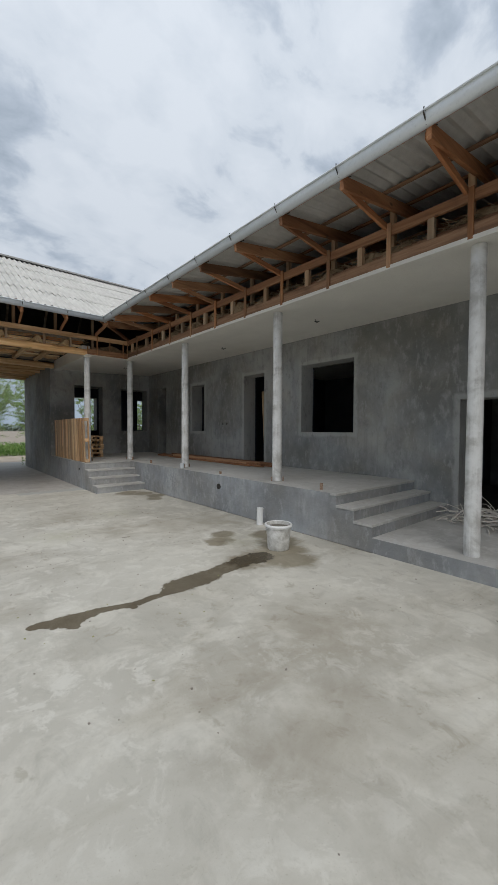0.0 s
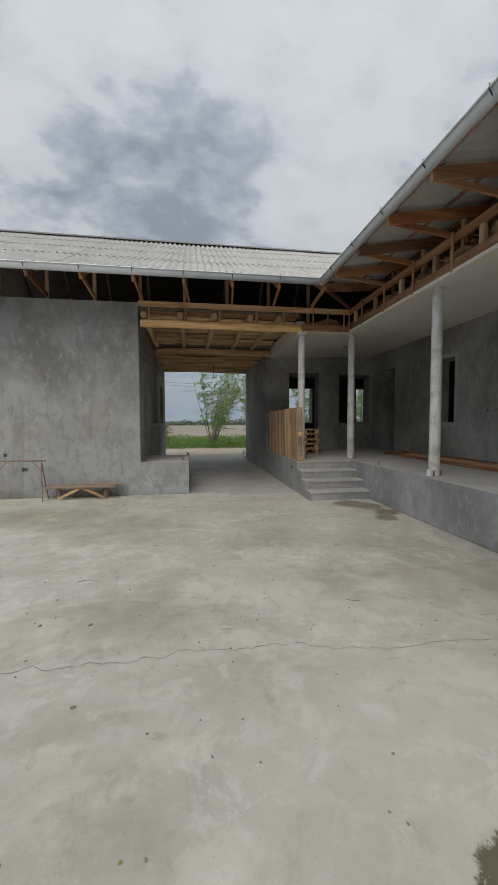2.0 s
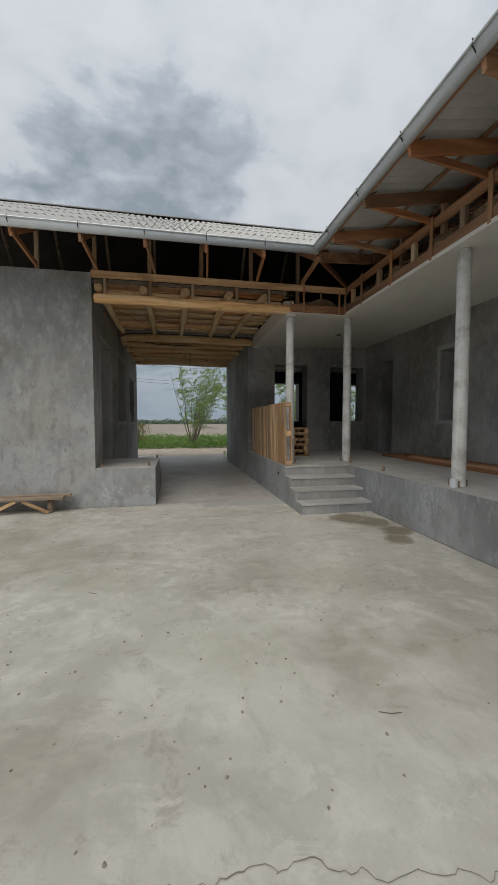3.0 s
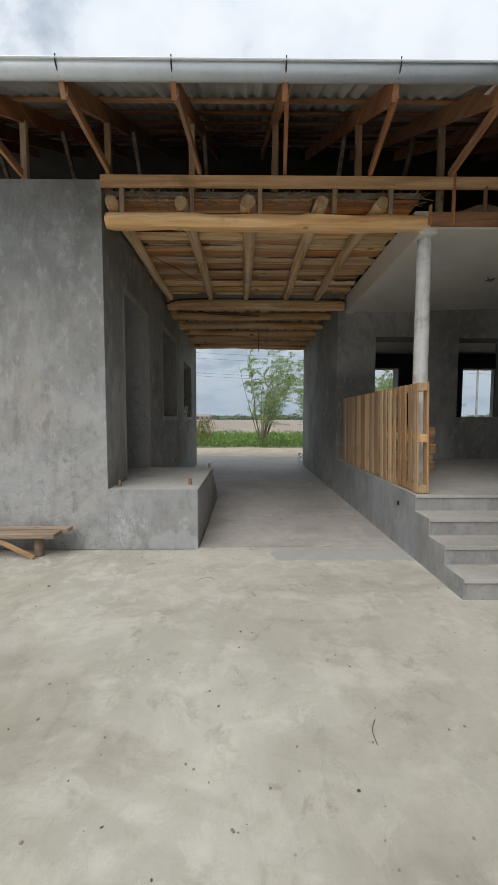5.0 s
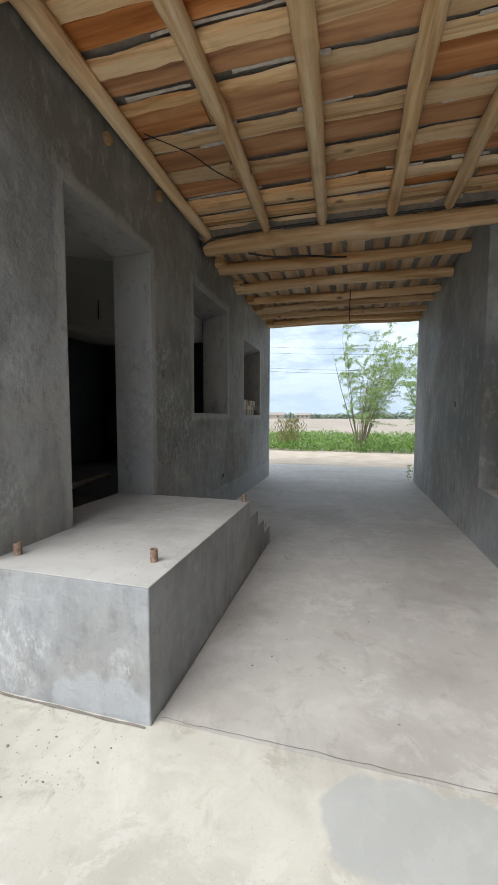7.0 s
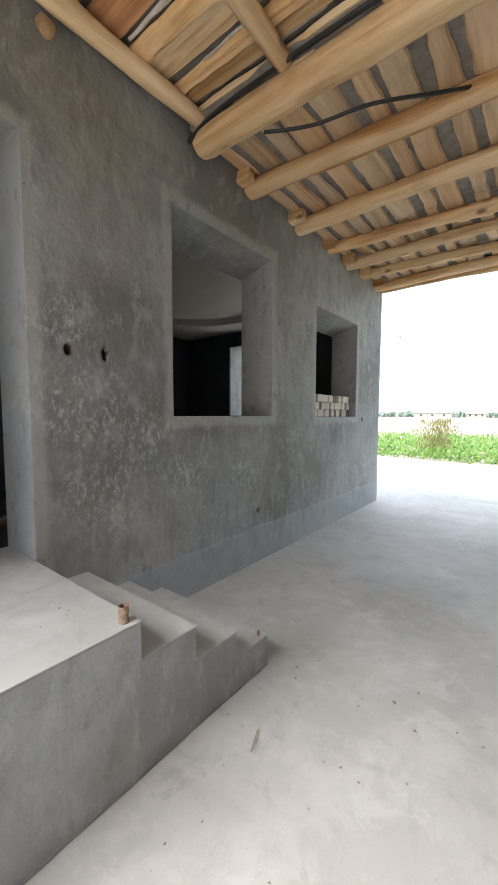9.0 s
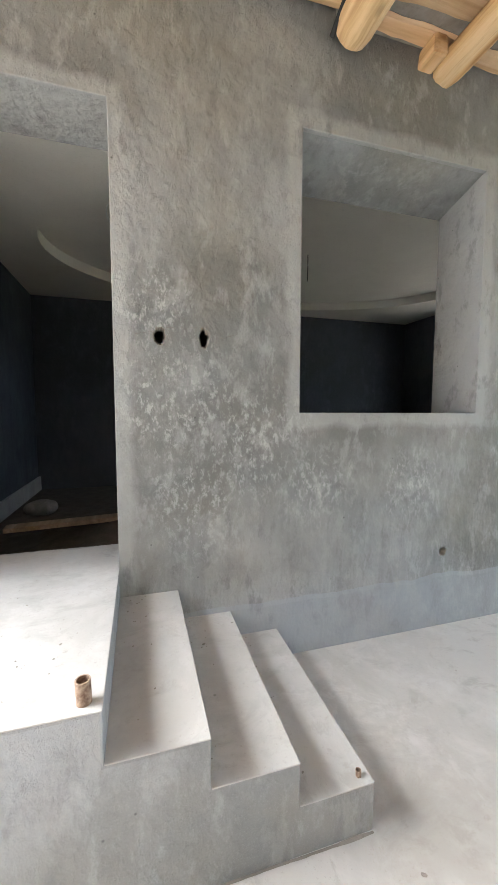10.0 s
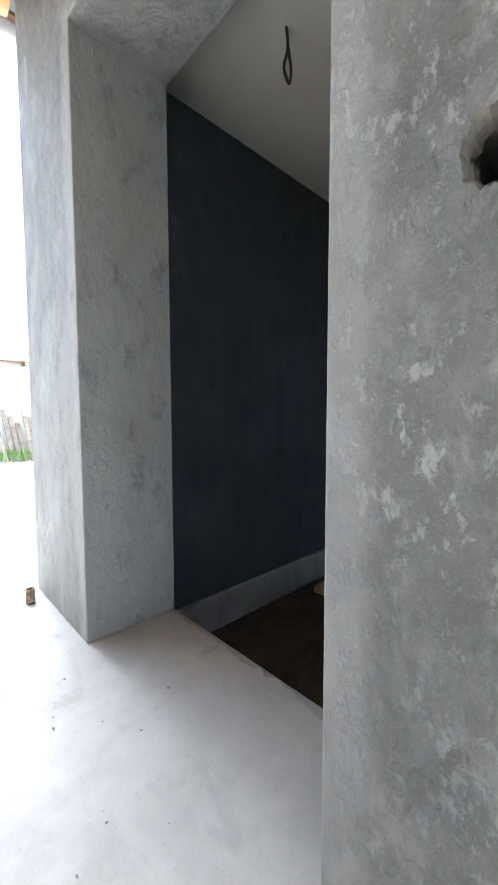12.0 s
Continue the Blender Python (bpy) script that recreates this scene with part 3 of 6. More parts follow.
CHIP = plain_material("dark_bark_chip", (0.07, 0.055, 0.04), (0.17, 0.13, 0.09), 0.9, 0, 40, 0.4)
STONE = plain_material("pebble", (0.16, 0.14, 0.12), (0.34, 0.30, 0.26), 0.9, 0, 40, 0.4)

# ---------------- building helpers ----------------
def mesh_from(bm, name, mat, smooth=False):
    bmesh.ops.recalc_face_normals(bm, faces=bm.faces)
    me = bpy.data.meshes.new(name)
    bm.to_mesh(me)
    bm.free()
    for m in (mat if isinstance(mat, (list, tuple)) else [mat]):
        me.materials.append(m)
    if smooth:
        me.polygons.foreach_set("use_smooth", [True] * len(me.polygons))
        me.set_sharp_from_angle(angle=radians(40))
    return me


def part(name, bm, mat, parent=None, label="", smooth=False):
    ob = new(name, mesh_from(bm, name, mat, smooth))
    if parent is not None:
        ob.parent = parent
    if label:
        ob["label"] = label
    return ob


def thing(name, at, label, category, group="", kind=""):
    ob = new(name)
    ob.empty_display_size = 0.1
    ob.matrix_world = Matrix.Translation(at)
    return tagged(ob, label, category, group, kind)


def structure(name, bm, mat, label, category, bevel=0.0, smooth=False):
    ob = part(name, bm, mat, None, "", smooth)
    tagged(ob, label, category, "", "structure")
    if bevel:
        md = ob.modifiers.new("worn_edge", "BEVEL")
        md.width, md.segments, md.limit_method, md.angle_limit = bevel, 2, "ANGLE", radians(40)
    return ob


def box(bm, x0, x1, y0, y1, z0, z1, m=None):
    vs = [bm.verts.new((x, y, z)) for z in (z0, z1) for y in (y0, y1) for x in (x0, x1)]
    if m is not None:
        for v in vs:
            v.co = m @ v.co
    fs = [(0, 2, 3, 1), (4, 5, 7, 6), (0, 1, 5, 4), (2, 6, 7, 3), (0, 4, 6, 2), (1, 3, 7, 5)]
    return [bm.faces.new([vs[i] for i in f]) for f in fs]


def bevelled(bm, width=0.004, seg=1):
    bmesh.ops.recalc_face_normals(bm, faces=bm.faces)
    bmesh.ops.bevel(bm, geom=bm.edges[:], offset=width, segments=seg, affect="EDGES", profile=0.6)
    return bm


def boxes(*specs, bevel=0.0):
    bm = bmesh.new()
    for s in specs:
        box(bm, *s)
    return bevelled(bm, bevel) if bevel else bm


def stick(p, q, w, h, bevel=0.004, up=(0, 0, 1)):
    """A sawn timber of section w x h from p to q."""
    p, q = Vector(p), Vector(q)
    d = (q - p)
    x = d.normalized()
    y = Vector(up).cross(x)
    y = y.normalized() if y.length > 1e-4 else Vector((0, 1, 0))
    z = x.cross(y)
    m = Matrix(((x.x, y.x, z.x, p.x), (x.y, y.y, z.y, p.y), (x.z, y.z, z.z, p.z), (0, 0, 0, 1)))
    bm = bmesh.new()
    box(bm, 0, d.length, -w / 2, w / 2, -h / 2, h / 2, m)
    return bevelled(bm, bevel) if bevel else bm


def log_into(bm, p, q, r0, r1, rng, seg=12, rings=14, bend=0.02, lump=0.06):
    """A peeled round pole, slightly bent and lumpy, with domed ends."""
    p, q = Vector(p), Vector(q)
    d = (q - p).normalized()
    s = d.cross(Vector((0, 0, 1)))
    s = s.normalized() if s.length > 1e-3 else Vector((1, 0, 0))
    u = s.cross(d)
    ph, sd = rng.uniform(0, 6.28), rng.uniform(0, 50)
    prev, first = None, None
    L = (q - p).length
    stubs = [(rng.uniform(0.05, 0.95), rng.uniform(0, 6.28), rng.uniform(0.1, 0.3)) for _ in range(int(L * 2.2))]
    for i in range(rings + 1):
        t = i / rings
        c = p.lerp(q, t) + s * (bend * math.sin(3.1 * t + ph)) + u * (bend * 0.6 * math.sin(4.3 * t + ph * 2))
        r = r0 + (r1 - r0) * t
        ring = []
        for k in range(seg):
            a = 2 * math.pi * k / seg
            rr = r * (1 + lump * noise.noise(Vector((math.cos(a) * 1.2 + sd, math.sin(a) * 1.2, t * 7))))
            for kt, ka, kh in stubs:        # trimmed branch knots
                da = abs((a - ka + math.pi) % (2 * math.pi) - math.pi)
                rr += r * kh * math.exp(-((t - kt) * L / 0.05) ** 2 - (da / 0.45) ** 2)
            if i in (0, rings):
                rr *= 0.86
            ring.append(bm.verts.new(c + s * (rr * math.cos(a)) + u * (rr * math.sin(a))))
        if prev:
            for k in range(seg):
                bm.faces.new((prev[k], prev[(k + 1) % seg], ring[(k + 1) % seg], ring[k]))
        else:
            first = ring
        prev = ring
    bm.faces.new(first[::-1])
    bm.faces.new(prev)
    return bm


def tube_into(bm, pts, r, seg=8):
    """A cable or pipe along points."""
    pts = [Vector(p) for p in pts]
    prev = None
    for i, c in enumerate(pts):
        d = (pts[min(i + 1, len(pts) - 1)] - pts[max(i - 1, 0)]).normalized()
        s = d.cross(Vector((0, 0, 1)))
        s = s.normalized() if s.length > 1e-3 else Vector((1, 0, 0))
        u = s.cross(d)
        ring = [bm.verts.new(c + s * (r * math.cos(6.2832 * k / seg)) + u * (r * math.sin(6.2832 * k / seg))) for k in range(seg)]
        if prev:
            for k in range(seg):
                bm.faces.new((prev[k], prev[(k + 1) % seg], ring[(k + 1) % seg], ring[k]))
        else:
            bm.faces.new(ring[::-1])
        prev = ring
    bm.faces.new(prev)
    return bm


def wall_mesh(axis, f0, f1, u0, u1, z0, z1, openings=(), step=0.0):
    """A wall between the planes f0 and f1 of the axis, with openings (u0, u1, z0, z1) cut through it."""
    us = sorted({u0, u1, *[o[0] for o in openings], *[o[1] for o in openings]})
    zs = sorted({z0, z1, *[o[2] for o in openings], *[o[3] for o in openings]})
    us = [u for u in us if u0 <= u <= u1]
    zs = [z for z in zs if z0 <= z <= z1]
    bm = bmesh.new()
    cache = {}

    def vert(f, u, z):
        key = (f, u, z)
        if key not in cache:
            cache[key] = bm.verts.new((f, u, z) if axis == "x" else (u, f, z))
        return cache[key]

    def solid(i, j):
        if not (0 <= i < len(us) - 1 and 0 <= j < len(zs) - 1):
            return False
        cu, cz = (us[i] + us[i + 1]) / 2, (zs[j] + zs[j + 1]) / 2
        return not any(o[0] < cu < o[1] and o[2] < cz < o[3] for o in openings)

    for i in range(len(us) - 1):
        for j in range(len(zs) - 1):
            if not solid(i, j):
                continue
            a, b, c, d = us[i], us[i + 1], zs[j], zs[j + 1]
            for f in (f0, f1):
                bm.faces.new([vert(f, a, c), vert(f, b, c), vert(f, b, d), vert(f, a, d)])
            for (di, dj, p, q) in ((-1, 0, (a, c), (a, d)), (1, 0, (b, c), (b, d)), (0, -1, (a, c), (b, c)), (0, 1, (a, d), (b, d))):
                if not solid(i + di, j + dj):
                    bm.faces.new([vert(f0, *p), vert(f0, *q), vert(f1, *q), vert(f1, *p)])
    return bm


def solid_mesh(solids, holes=(), top=None):
    """One mesh for the union of boxes less the holes, with no inner faces. Boxes are (x0, x1, y0, y1, z0, z1).
    top: levels whose upward faces take the second material."""
    allb = list(solids) + list(holes)
    cs = [sorted({round(b[2 * k + e], 4) for b in allb for e in (0, 1)}) for k in range(3)]
    bm = bmesh.new()
    cache = {}

    def vert(i, j, k):
        if (i, j, k) not in cache:
            cache[(i, j, k)] = bm.verts.new((cs[0][i], cs[1][j], cs[2][k]))
        return cache[(i, j, k)]

    n = [len(c) - 1 for c in cs]
    full = np.zeros([m + 2 for m in n], bool)
    mids = [np.array([(c[i] + c[i + 1]) / 2 for i in range(len(c) - 1)]) for c in cs]
    for group, value in ((solids, True), (holes, False)):
        for b in group:
            sel = [np.where((mids[k] > b[2 * k]) & (mids[k] < b[2 * k + 1]))[0] for k in range(3)]
            if all(len(s) for s in sel):
                full[sel[0][0] + 1:sel[0][-1] + 2, sel[1][0] + 1:sel[1][-1] + 2, sel[2][0] + 1:sel[2][-1] + 2] = value
    for i, j, k in np.argwhere(full):
        a, b, c = int(i) - 1, int(j) - 1, int(k) - 1
        for d, quad in (((-1, 0, 0), ((a, b, c), (a, b, c + 1), (a, b + 1, c + 1), (a, b + 1, c))),
                        ((1, 0, 0), ((a + 1, b, c), (a + 1, b + 1, c), (a + 1, b + 1, c + 1), (a + 1, b, c + 1))),
                        ((0, -1, 0), ((a, b, c), (a + 1, b, c), (a + 1, b, c + 1), (a, b, c + 1))),
                        ((0, 1, 0), ((a, b + 1, c), (a, b + 1, c + 1), (a + 1, b + 1, c + 1), (a + 1, b + 1, c))),
                        ((0, 0, -1), ((a, b, c), (a, b + 1, c), (a + 1, b + 1, c), (a + 1, b, c))),
                        ((0, 0, 1), ((a, b, c + 1), (a + 1, b, c + 1), (a + 1, b + 1, c + 1), (a, b + 1, c + 1)))):
            if not full[i + d[0], j + d[1], k + d[2]]:
                f = bm.faces.new([vert(*q) for q in quad])
                if top is not None and d[2] == 1:
                    f.material_index = 1
    return bm

# ---------------- plan ----------------
XW = 0.37            # passage, west wall face
XR = 3.90            # passage, east wall face
YF = 11.42           # west wing, courtyard face
YB = 14.84           # veranda, back wall face
YN = 19.42           # north face of the house
TH = 0.44            # wall thickness
XV = 7.60            # veranda, long wall face
XE = 5.20            # veranda floor edge
P = 0.72             # raised floor level
ZC = 3.76            # veranda ceiling
EX, EY, EZ = 4.25, 10.43, 4.58   # eaves
SLOPE = 0.56
SLOPE_E = 0.165      # the veranda wing has a much flatter roof
RY, RX = EY + 5.17, EX + 5.17    # ridges
RZ = EZ + SLOPE * 5.17
RZE = EZ + SLOPE_E * 5.17
VALLEY = SLOPE_E / SLOPE         # the valley goes this far north for each metre east
XWEST, YSOUTH = -4.7, -7.0

# ---------------- ground ----------------
def ground_z(x, y):
    return 0.008 * noise.noise(Vector((x * 0.6, y * 0.6, 3))) * max(0.0, min(1.0, YF + 0.04 - y))


def pass_z(x, y):
    return 0.004 * noise.noise(Vector((x * 0.6, y * 0.6, 7))) * min(1.0, max(0.0, y - YF - 0.04)) + 0.02 * max(0, (y - YF)) / 8


def sheet(name, x0, x1, y0, y1, nx, ny, zf, mat, label, category, skirt=0.0):
    bm = bmesh.new()
    g = [[bm.verts.new((x0 + (x1 - x0) * i / nx, y0 + (y1 - y0) * j / ny, zf(x0 + (x1 - x0) * i / nx, y0 + (y1 - y0) * j / ny)))
          for i in range(nx + 1)] for j in range(ny + 1)]
    for j in range(ny):
        for i in range(nx):
            bm.faces.new((g[j][i], g[j][i + 1], g[j + 1][i + 1], g[j + 1][i]))
    if skirt:
        ring = g[0] + [r[-1] for r in g[1:]] + g[-1][-2::-1] + [r[0] for r in g[-2:0:-1]]
        low = [bm.verts.new((v.co.x, v.co.y, v.co.z - skirt)) for v in ring]
        for k in range(len(ring)):
            bm.faces.new((ring[k], low[k], low[(k + 1) % len(ring)], ring[(k + 1) % len(ring)]))
    return structure(name, bm, mat, label, category, smooth=True)


bm = bmesh.new()
edges = [-2500, -600, -200, -80, -40, 0, 40, 80, 200, 600, 2500]
gv = [[bm.verts.new((x, y + 10, -0.12)) for x in edges] for y in edges]
for j in range(10):
    for i in range(10):
        bm.faces.new((gv[j][i], gv[j][i + 1], gv[j + 1][i + 1], gv[j + 1][i]))
structure("ground", bm, FIELD, "bare brown ploughed field reaching the horizon", "ground")

sheet("courtyard_floor", -11, 5.6, -10.5, YF + 0.04, 60, 80,
      ground_z, CONCRETE,
      "pale floated concrete courtyard with dirt stains and cracks", "pavement", 0.16)
sheet("passage_floor", -0.3, 5.0, YF + 0.041, 21.8, 20, 40,
      pass_z, CONCRETE_PASSAGE,
      "grey concrete passage floor through the house", "floor", 0.16)
sheet("apron", -16, 22, 19.44, 21.3, 40, 6, lambda x, y: -0.02 + 0.01 * noise.noise(Vector((x, y, 1))), CONCRETE,
      "pale concrete strip behind the house", "pavement", 0.12)
sheet("road", -90, 90, 21.2, 27.2, 240, 18,
      lambda x, y: -0.03 + 0.05 * noise.noise(Vector((x * 0.5, y * 1.2, 5))) - 0.05 * math.exp(-((y - 23.2) / 0.35) ** 2) - 0.05 * math.exp(-((y - 25.0) / 0.35) ** 2),
      DIRT, "rutted pale dirt road behind the house", "road")
sheet("verge", -90, 90, 26.9, 44, 160, 20, lambda x, y: -0.06 + 0.1 * noise.noise(Vector((x * 0.4, y * 0.4, 9))), FIELD,
      "earth verge under the weeds", "ground")

# ---------------- walls ----------------
WEST = [(XW - TH, XW, YF, YN, -0.1, 4.26), (XWEST, XW, YF, YF + TH, -0.1, 4.26), (XWEST, XW, YN - TH, YN, -0.1, 4.2), (XWEST, XWEST + TH, YF, YN, -0.1, 4.26)]
WEST_HOLES = [(XW - TH - 0.1, XW + 0.1, 12.17, 13.385, P, 3.245), (XW - TH - 0.1, XW + 0.1, 14.495, 15.915, 1.612, 3.32),
              (XW - TH - 0.1, XW + 0.1, 16.95, 18.32, 1.60, 3.06), (-2.9, -1.55, YN - TH - 0.1, YN + 0.1, 1.6, 3.15),
              (XW - 0.3, XW + 0.1, 13.595, 13.67, 1.99, 2.095), (XW - 0.3, XW + 0.1, 13.852, 13.922, 1.985, 2.105),
              (XW - 0.08, XW + 0.1, 15.635, 15.705, 0.55, 0.615), (XW - 0.05, XW + 0.1, 18.58, 18.62, 1.52, 1.59),
              (-2.10, -1.98, YF - 0.1, YF + 0.06, 0.57, 0.65), (-2.45, -2.38, YF - 0.1, YF + 0.06, 0.89, 0.97)]
bm = solid_mesh(WEST, WEST_HOLES)
structure("wall_west_wing", bm, PLASTER_WEST,
          "grey cement-rendered walls of the west wing with a doorway, windows and chased holes", "wall", 0.012)
for y0, y1, zt in ((14.497, 15.913, 3.318), (16.952, 18.318, 3.058)):
    bm = bmesh.new()                        # lintels slope down towards the room
    v = [bm.verts.new(c) for y in (y0, y1) for c in ((XW - 0.03, y, zt), (XW - TH + 0.002, y, zt), (XW - TH + 0.002, y, zt - 0.13))]
    for f in ((0, 1, 2), (3, 5, 4), (0, 2, 5, 3), (1, 4, 5, 2), (0, 3, 4, 1)):
        bm.faces.new([v[i] for i in f])
    structure("lintel", bm, PLASTER, "sloping rendered window lintel", "trim")
EAST = [(XR, XR + TH, YB, YN, -0.1, 4.02), (XR, 12.5, YB, YB + TH, -0.1, 4.02), (XV, XV + TH, YSOUTH, YB + TH, -0.1, 4.02), (XR, 12.5, YN - TH, YN, -0.1, 4.02)]
EAST_HOLES = [(XR - 0.1, XR + 0.06, 15.98, 16.05, 1.72, 1.80), (XR - 0.1, XR + 0.06, 17.8, 17.86, 0.5, 0.57),
              (4.70, 5.70, YB - 0.1, YB + TH + 0.1, P, 3.25), (6.43, 7.50, YB - 0.1, YB + TH + 0.1, 1.6, 3.23),
              (5.5, 6.85, YN - TH - 0.1, YN + 0.1, 1.6, 3.15), (8.9, 10.1, YN - TH - 0.1, YN + 0.1, 1.62, 3.15)]
EAST_HOLES += [(XV - 0.1, XV + TH + 0.1, *o) for o in ((1.25, 2.92, 0.2, 2.2), (5.05, 6.53, 1.61, 3.22), (7.87, 8.72, P, 3.2), (10.78, 11.55, 1.61, 3.15), (13.4, 14.05, P, 3.26))]
EAST_HOLES += [(XV - 0.1, XV + 0.05, 9.52, 9.57, 1.82, 1.88), (XV - 0.1, XV + 0.05, 9.75, 9.80, 1.82, 1.88)]
structure("wall_east_wing", solid_mesh(EAST, EAST_HOLES), PLASTER_EAST,
          "grey cement-rendered veranda and passage walls with doors and windows", "wall", 0.012)
# unseen wall added to shut light out of the attic
structure("wall_over_passage", wall_mesh("y", YN - 0.15, YN, XW, XR + TH, 4.1, 5.2), PLASTER, "added wall above the far passage mouth, keeping light out of the attic", "wall")
# added closing wall, coloured dark for the attic's shade
structure("attic_wall", boxes((XWEST, XW, YN - TH, YN - 0.005, 4.205, 5.28), (XR + TH, 12.5, YN - TH, YN - 0.005, 4.025, 5.28), (XW, XR + TH, YN - TH, YN - 0.155, 4.205, 5.28)), ATTIC_SHADE, "added wall closing the attic, shade put into its dark colour", "wall")
structure("wall_east", wall_mesh("x", 12.5, 12.9, YSOUTH, YN, -0.1, 4.85), PLASTER, "rendered east wall of the house", "wall")
structure("wall_south", wall_mesh("y", YSOUTH, YSOUTH + 0.4, XV + TH, 12.5, -0.1, 4.25), PLASTER, "rendered south wall of the house", "wall")
# partitions take the render darkened for room shade
structure("partition", wall_mesh("y", 3.9, 4.1, XV + TH, 12.5, -0.1, 4.2), PLASTER_SHADED, "unpainted partition wall, room shade put into its dark colour", "wall")
structure("partition_hall", wall_mesh("y", 9.6, 9.8, XV + TH, 12.5, -0.1, 4.2), PLASTER_SHADED, "unpainted partition wall, room shade put into its dark colour", "wall")

# added inner skins of unpainted render, with the rooms' shade in their colour
structure("room_lining", wall_mesh("y", YF + TH + 0.003, YF + TH + 0.06, XWEST + TH, XW - TH - 0.003, -0.1, 3.9), PLASTER_SHADED,
          "unpainted render of the room, shade put into its dark bluish colour", "wall")

# remaining faces of the west room, darkened the same way for shade
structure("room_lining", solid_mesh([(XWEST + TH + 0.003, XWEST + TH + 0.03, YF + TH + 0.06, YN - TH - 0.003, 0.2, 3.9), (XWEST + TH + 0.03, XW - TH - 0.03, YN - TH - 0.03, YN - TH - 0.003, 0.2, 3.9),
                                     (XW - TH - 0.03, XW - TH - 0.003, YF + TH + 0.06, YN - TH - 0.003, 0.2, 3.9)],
                                    [(-2.9, -1.55, YN - 1, YN, 1.6, 3.15), (XW - 1, XW, 12.12, 13.43, 0, 3.295), (XW - 1, XW, 14.45, 15.96, 1.56, 3.36), (XW - 1, XW, 16.9, 18.37, 1.55, 3.18)]), PLASTER_SHADED,
          "unpainted render of the room, shade put into its dark bluish colour", "wall")
# east rooms lined likewise, their shade painted as dark render
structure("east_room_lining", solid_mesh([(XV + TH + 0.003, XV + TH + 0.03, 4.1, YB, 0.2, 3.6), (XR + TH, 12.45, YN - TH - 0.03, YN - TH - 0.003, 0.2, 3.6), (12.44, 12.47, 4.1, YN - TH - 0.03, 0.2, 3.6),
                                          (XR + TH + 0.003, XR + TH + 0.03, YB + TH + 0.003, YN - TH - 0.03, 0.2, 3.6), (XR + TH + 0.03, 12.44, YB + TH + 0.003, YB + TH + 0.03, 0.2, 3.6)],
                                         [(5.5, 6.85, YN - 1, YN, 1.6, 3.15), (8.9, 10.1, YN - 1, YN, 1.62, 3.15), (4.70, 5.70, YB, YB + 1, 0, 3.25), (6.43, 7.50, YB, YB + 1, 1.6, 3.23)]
                                         + [(XV, XV + 1, *o) for o in ((5.05, 6.53, 1.61, 3.22), (7.87, 8.72, 0, 3.2), (10.78, 11.55, 1.61, 3.15), (13.4, 14.05, 0, 3.26))]), PLASTER_SHADED,
          "unpainted render of the rooms behind the veranda, darkened for their shade", "wall")

# smooth base course of the render
bm = bmesh.new()
prev = None
for k in range(151):
    y = 13.39 + (YN - 13.4) * k / 150
    zt = 0.40 + 0.035 * noise.noise(Vector((y * 2.2, 0, 3))) + 0.014 * noise.noise(Vector((y * 11, 0, 8)))
    cur = [bm.verts.new(q) for q in ((XW + 0.006, y, -0.05), (XW + 0.006, y, zt - 0.03), (XW + 0.0005, y, zt))]
    if prev:
        for j in range(2):
            bm.faces.new((prev[j], cur[j], cur[j + 1], prev[j + 1]))
    prev = cur
structure("base_course_passage", bm, PLASTER_BLUE, "smooth bluish cement base course with an uneven upper edge", "trim")
structure("room_base_course", wall_mesh("y", YF + TH + 0.06, YF + TH + 0.1, XWEST + TH, XW - TH - 0.1, 0.2, 0.56), PLASTER_BASE,
          "paler rough base course inside the room", "trim", 0.01)
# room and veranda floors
# earth floors carry the indoor shade in their dark colour
structure("floor_room_west", boxes((XWEST + TH, XW - TH, YF + TH, YN - TH, -0.1, 0.34)), SHADED_DIRT, "loose earth floor of the unfinished room, darkened for its shade", "floor")
structure("floor_rooms_east", boxes((XV + TH, 12.5, 4.1, YN - TH, -0.1, P - 0.02), (XR + TH, XV + TH, YB + TH, YN - TH, -0.1, P - 0.02)), SHADED_DIRT,
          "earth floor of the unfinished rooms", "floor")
structure("floor_room_south", boxes((XV + TH, 12.5, YSOUTH, 3.9, -0.1, 0.18)), SHADED_DIRT, "earth floor of the unfinished store", "floor")

# ---------------- ceilings ----------------
bm = boxes((5.27, XV, YSOUTH, YB, ZC, ZC + 0.03), (4.235, 5.27, YF + 0.05, YB, ZC, ZC + 0.03))
for v in bm.verts:                          # rises a little towards the wall
    if v.co.x > 6:
        v.co.z += 0.09
structure("ceiling_veranda", bm, CEILING, "flat off-white veranda ceiling", "ceiling")
structure("ceiling_edge", boxes((4.03, 4.23, YF + 0.2, YB, ZC - 0.05, 4.04), (4.03, 4.23, YF + 0.055, YF + 0.2, ZC - 0.05, ZC + 0.06), (4.06, 5.25, YF + 0.02, YF + 0.05, ZC - 0.012, ZC + 0.04),
                                (5.25, 5.27, YSOUTH, YF + 0.05, ZC - 0.012, ZC + 0.04)), CEILING, "off-white ceiling edge strip", "trim")
bm = bmesh.new()
# stepped plaster ceiling: lower ring with an oval opening, upper plate
cx, cy, ra, rb = -2.16, 15.42, 1.75, 2.9
N = 72
ring0, ring1, ring2 = [], [], []
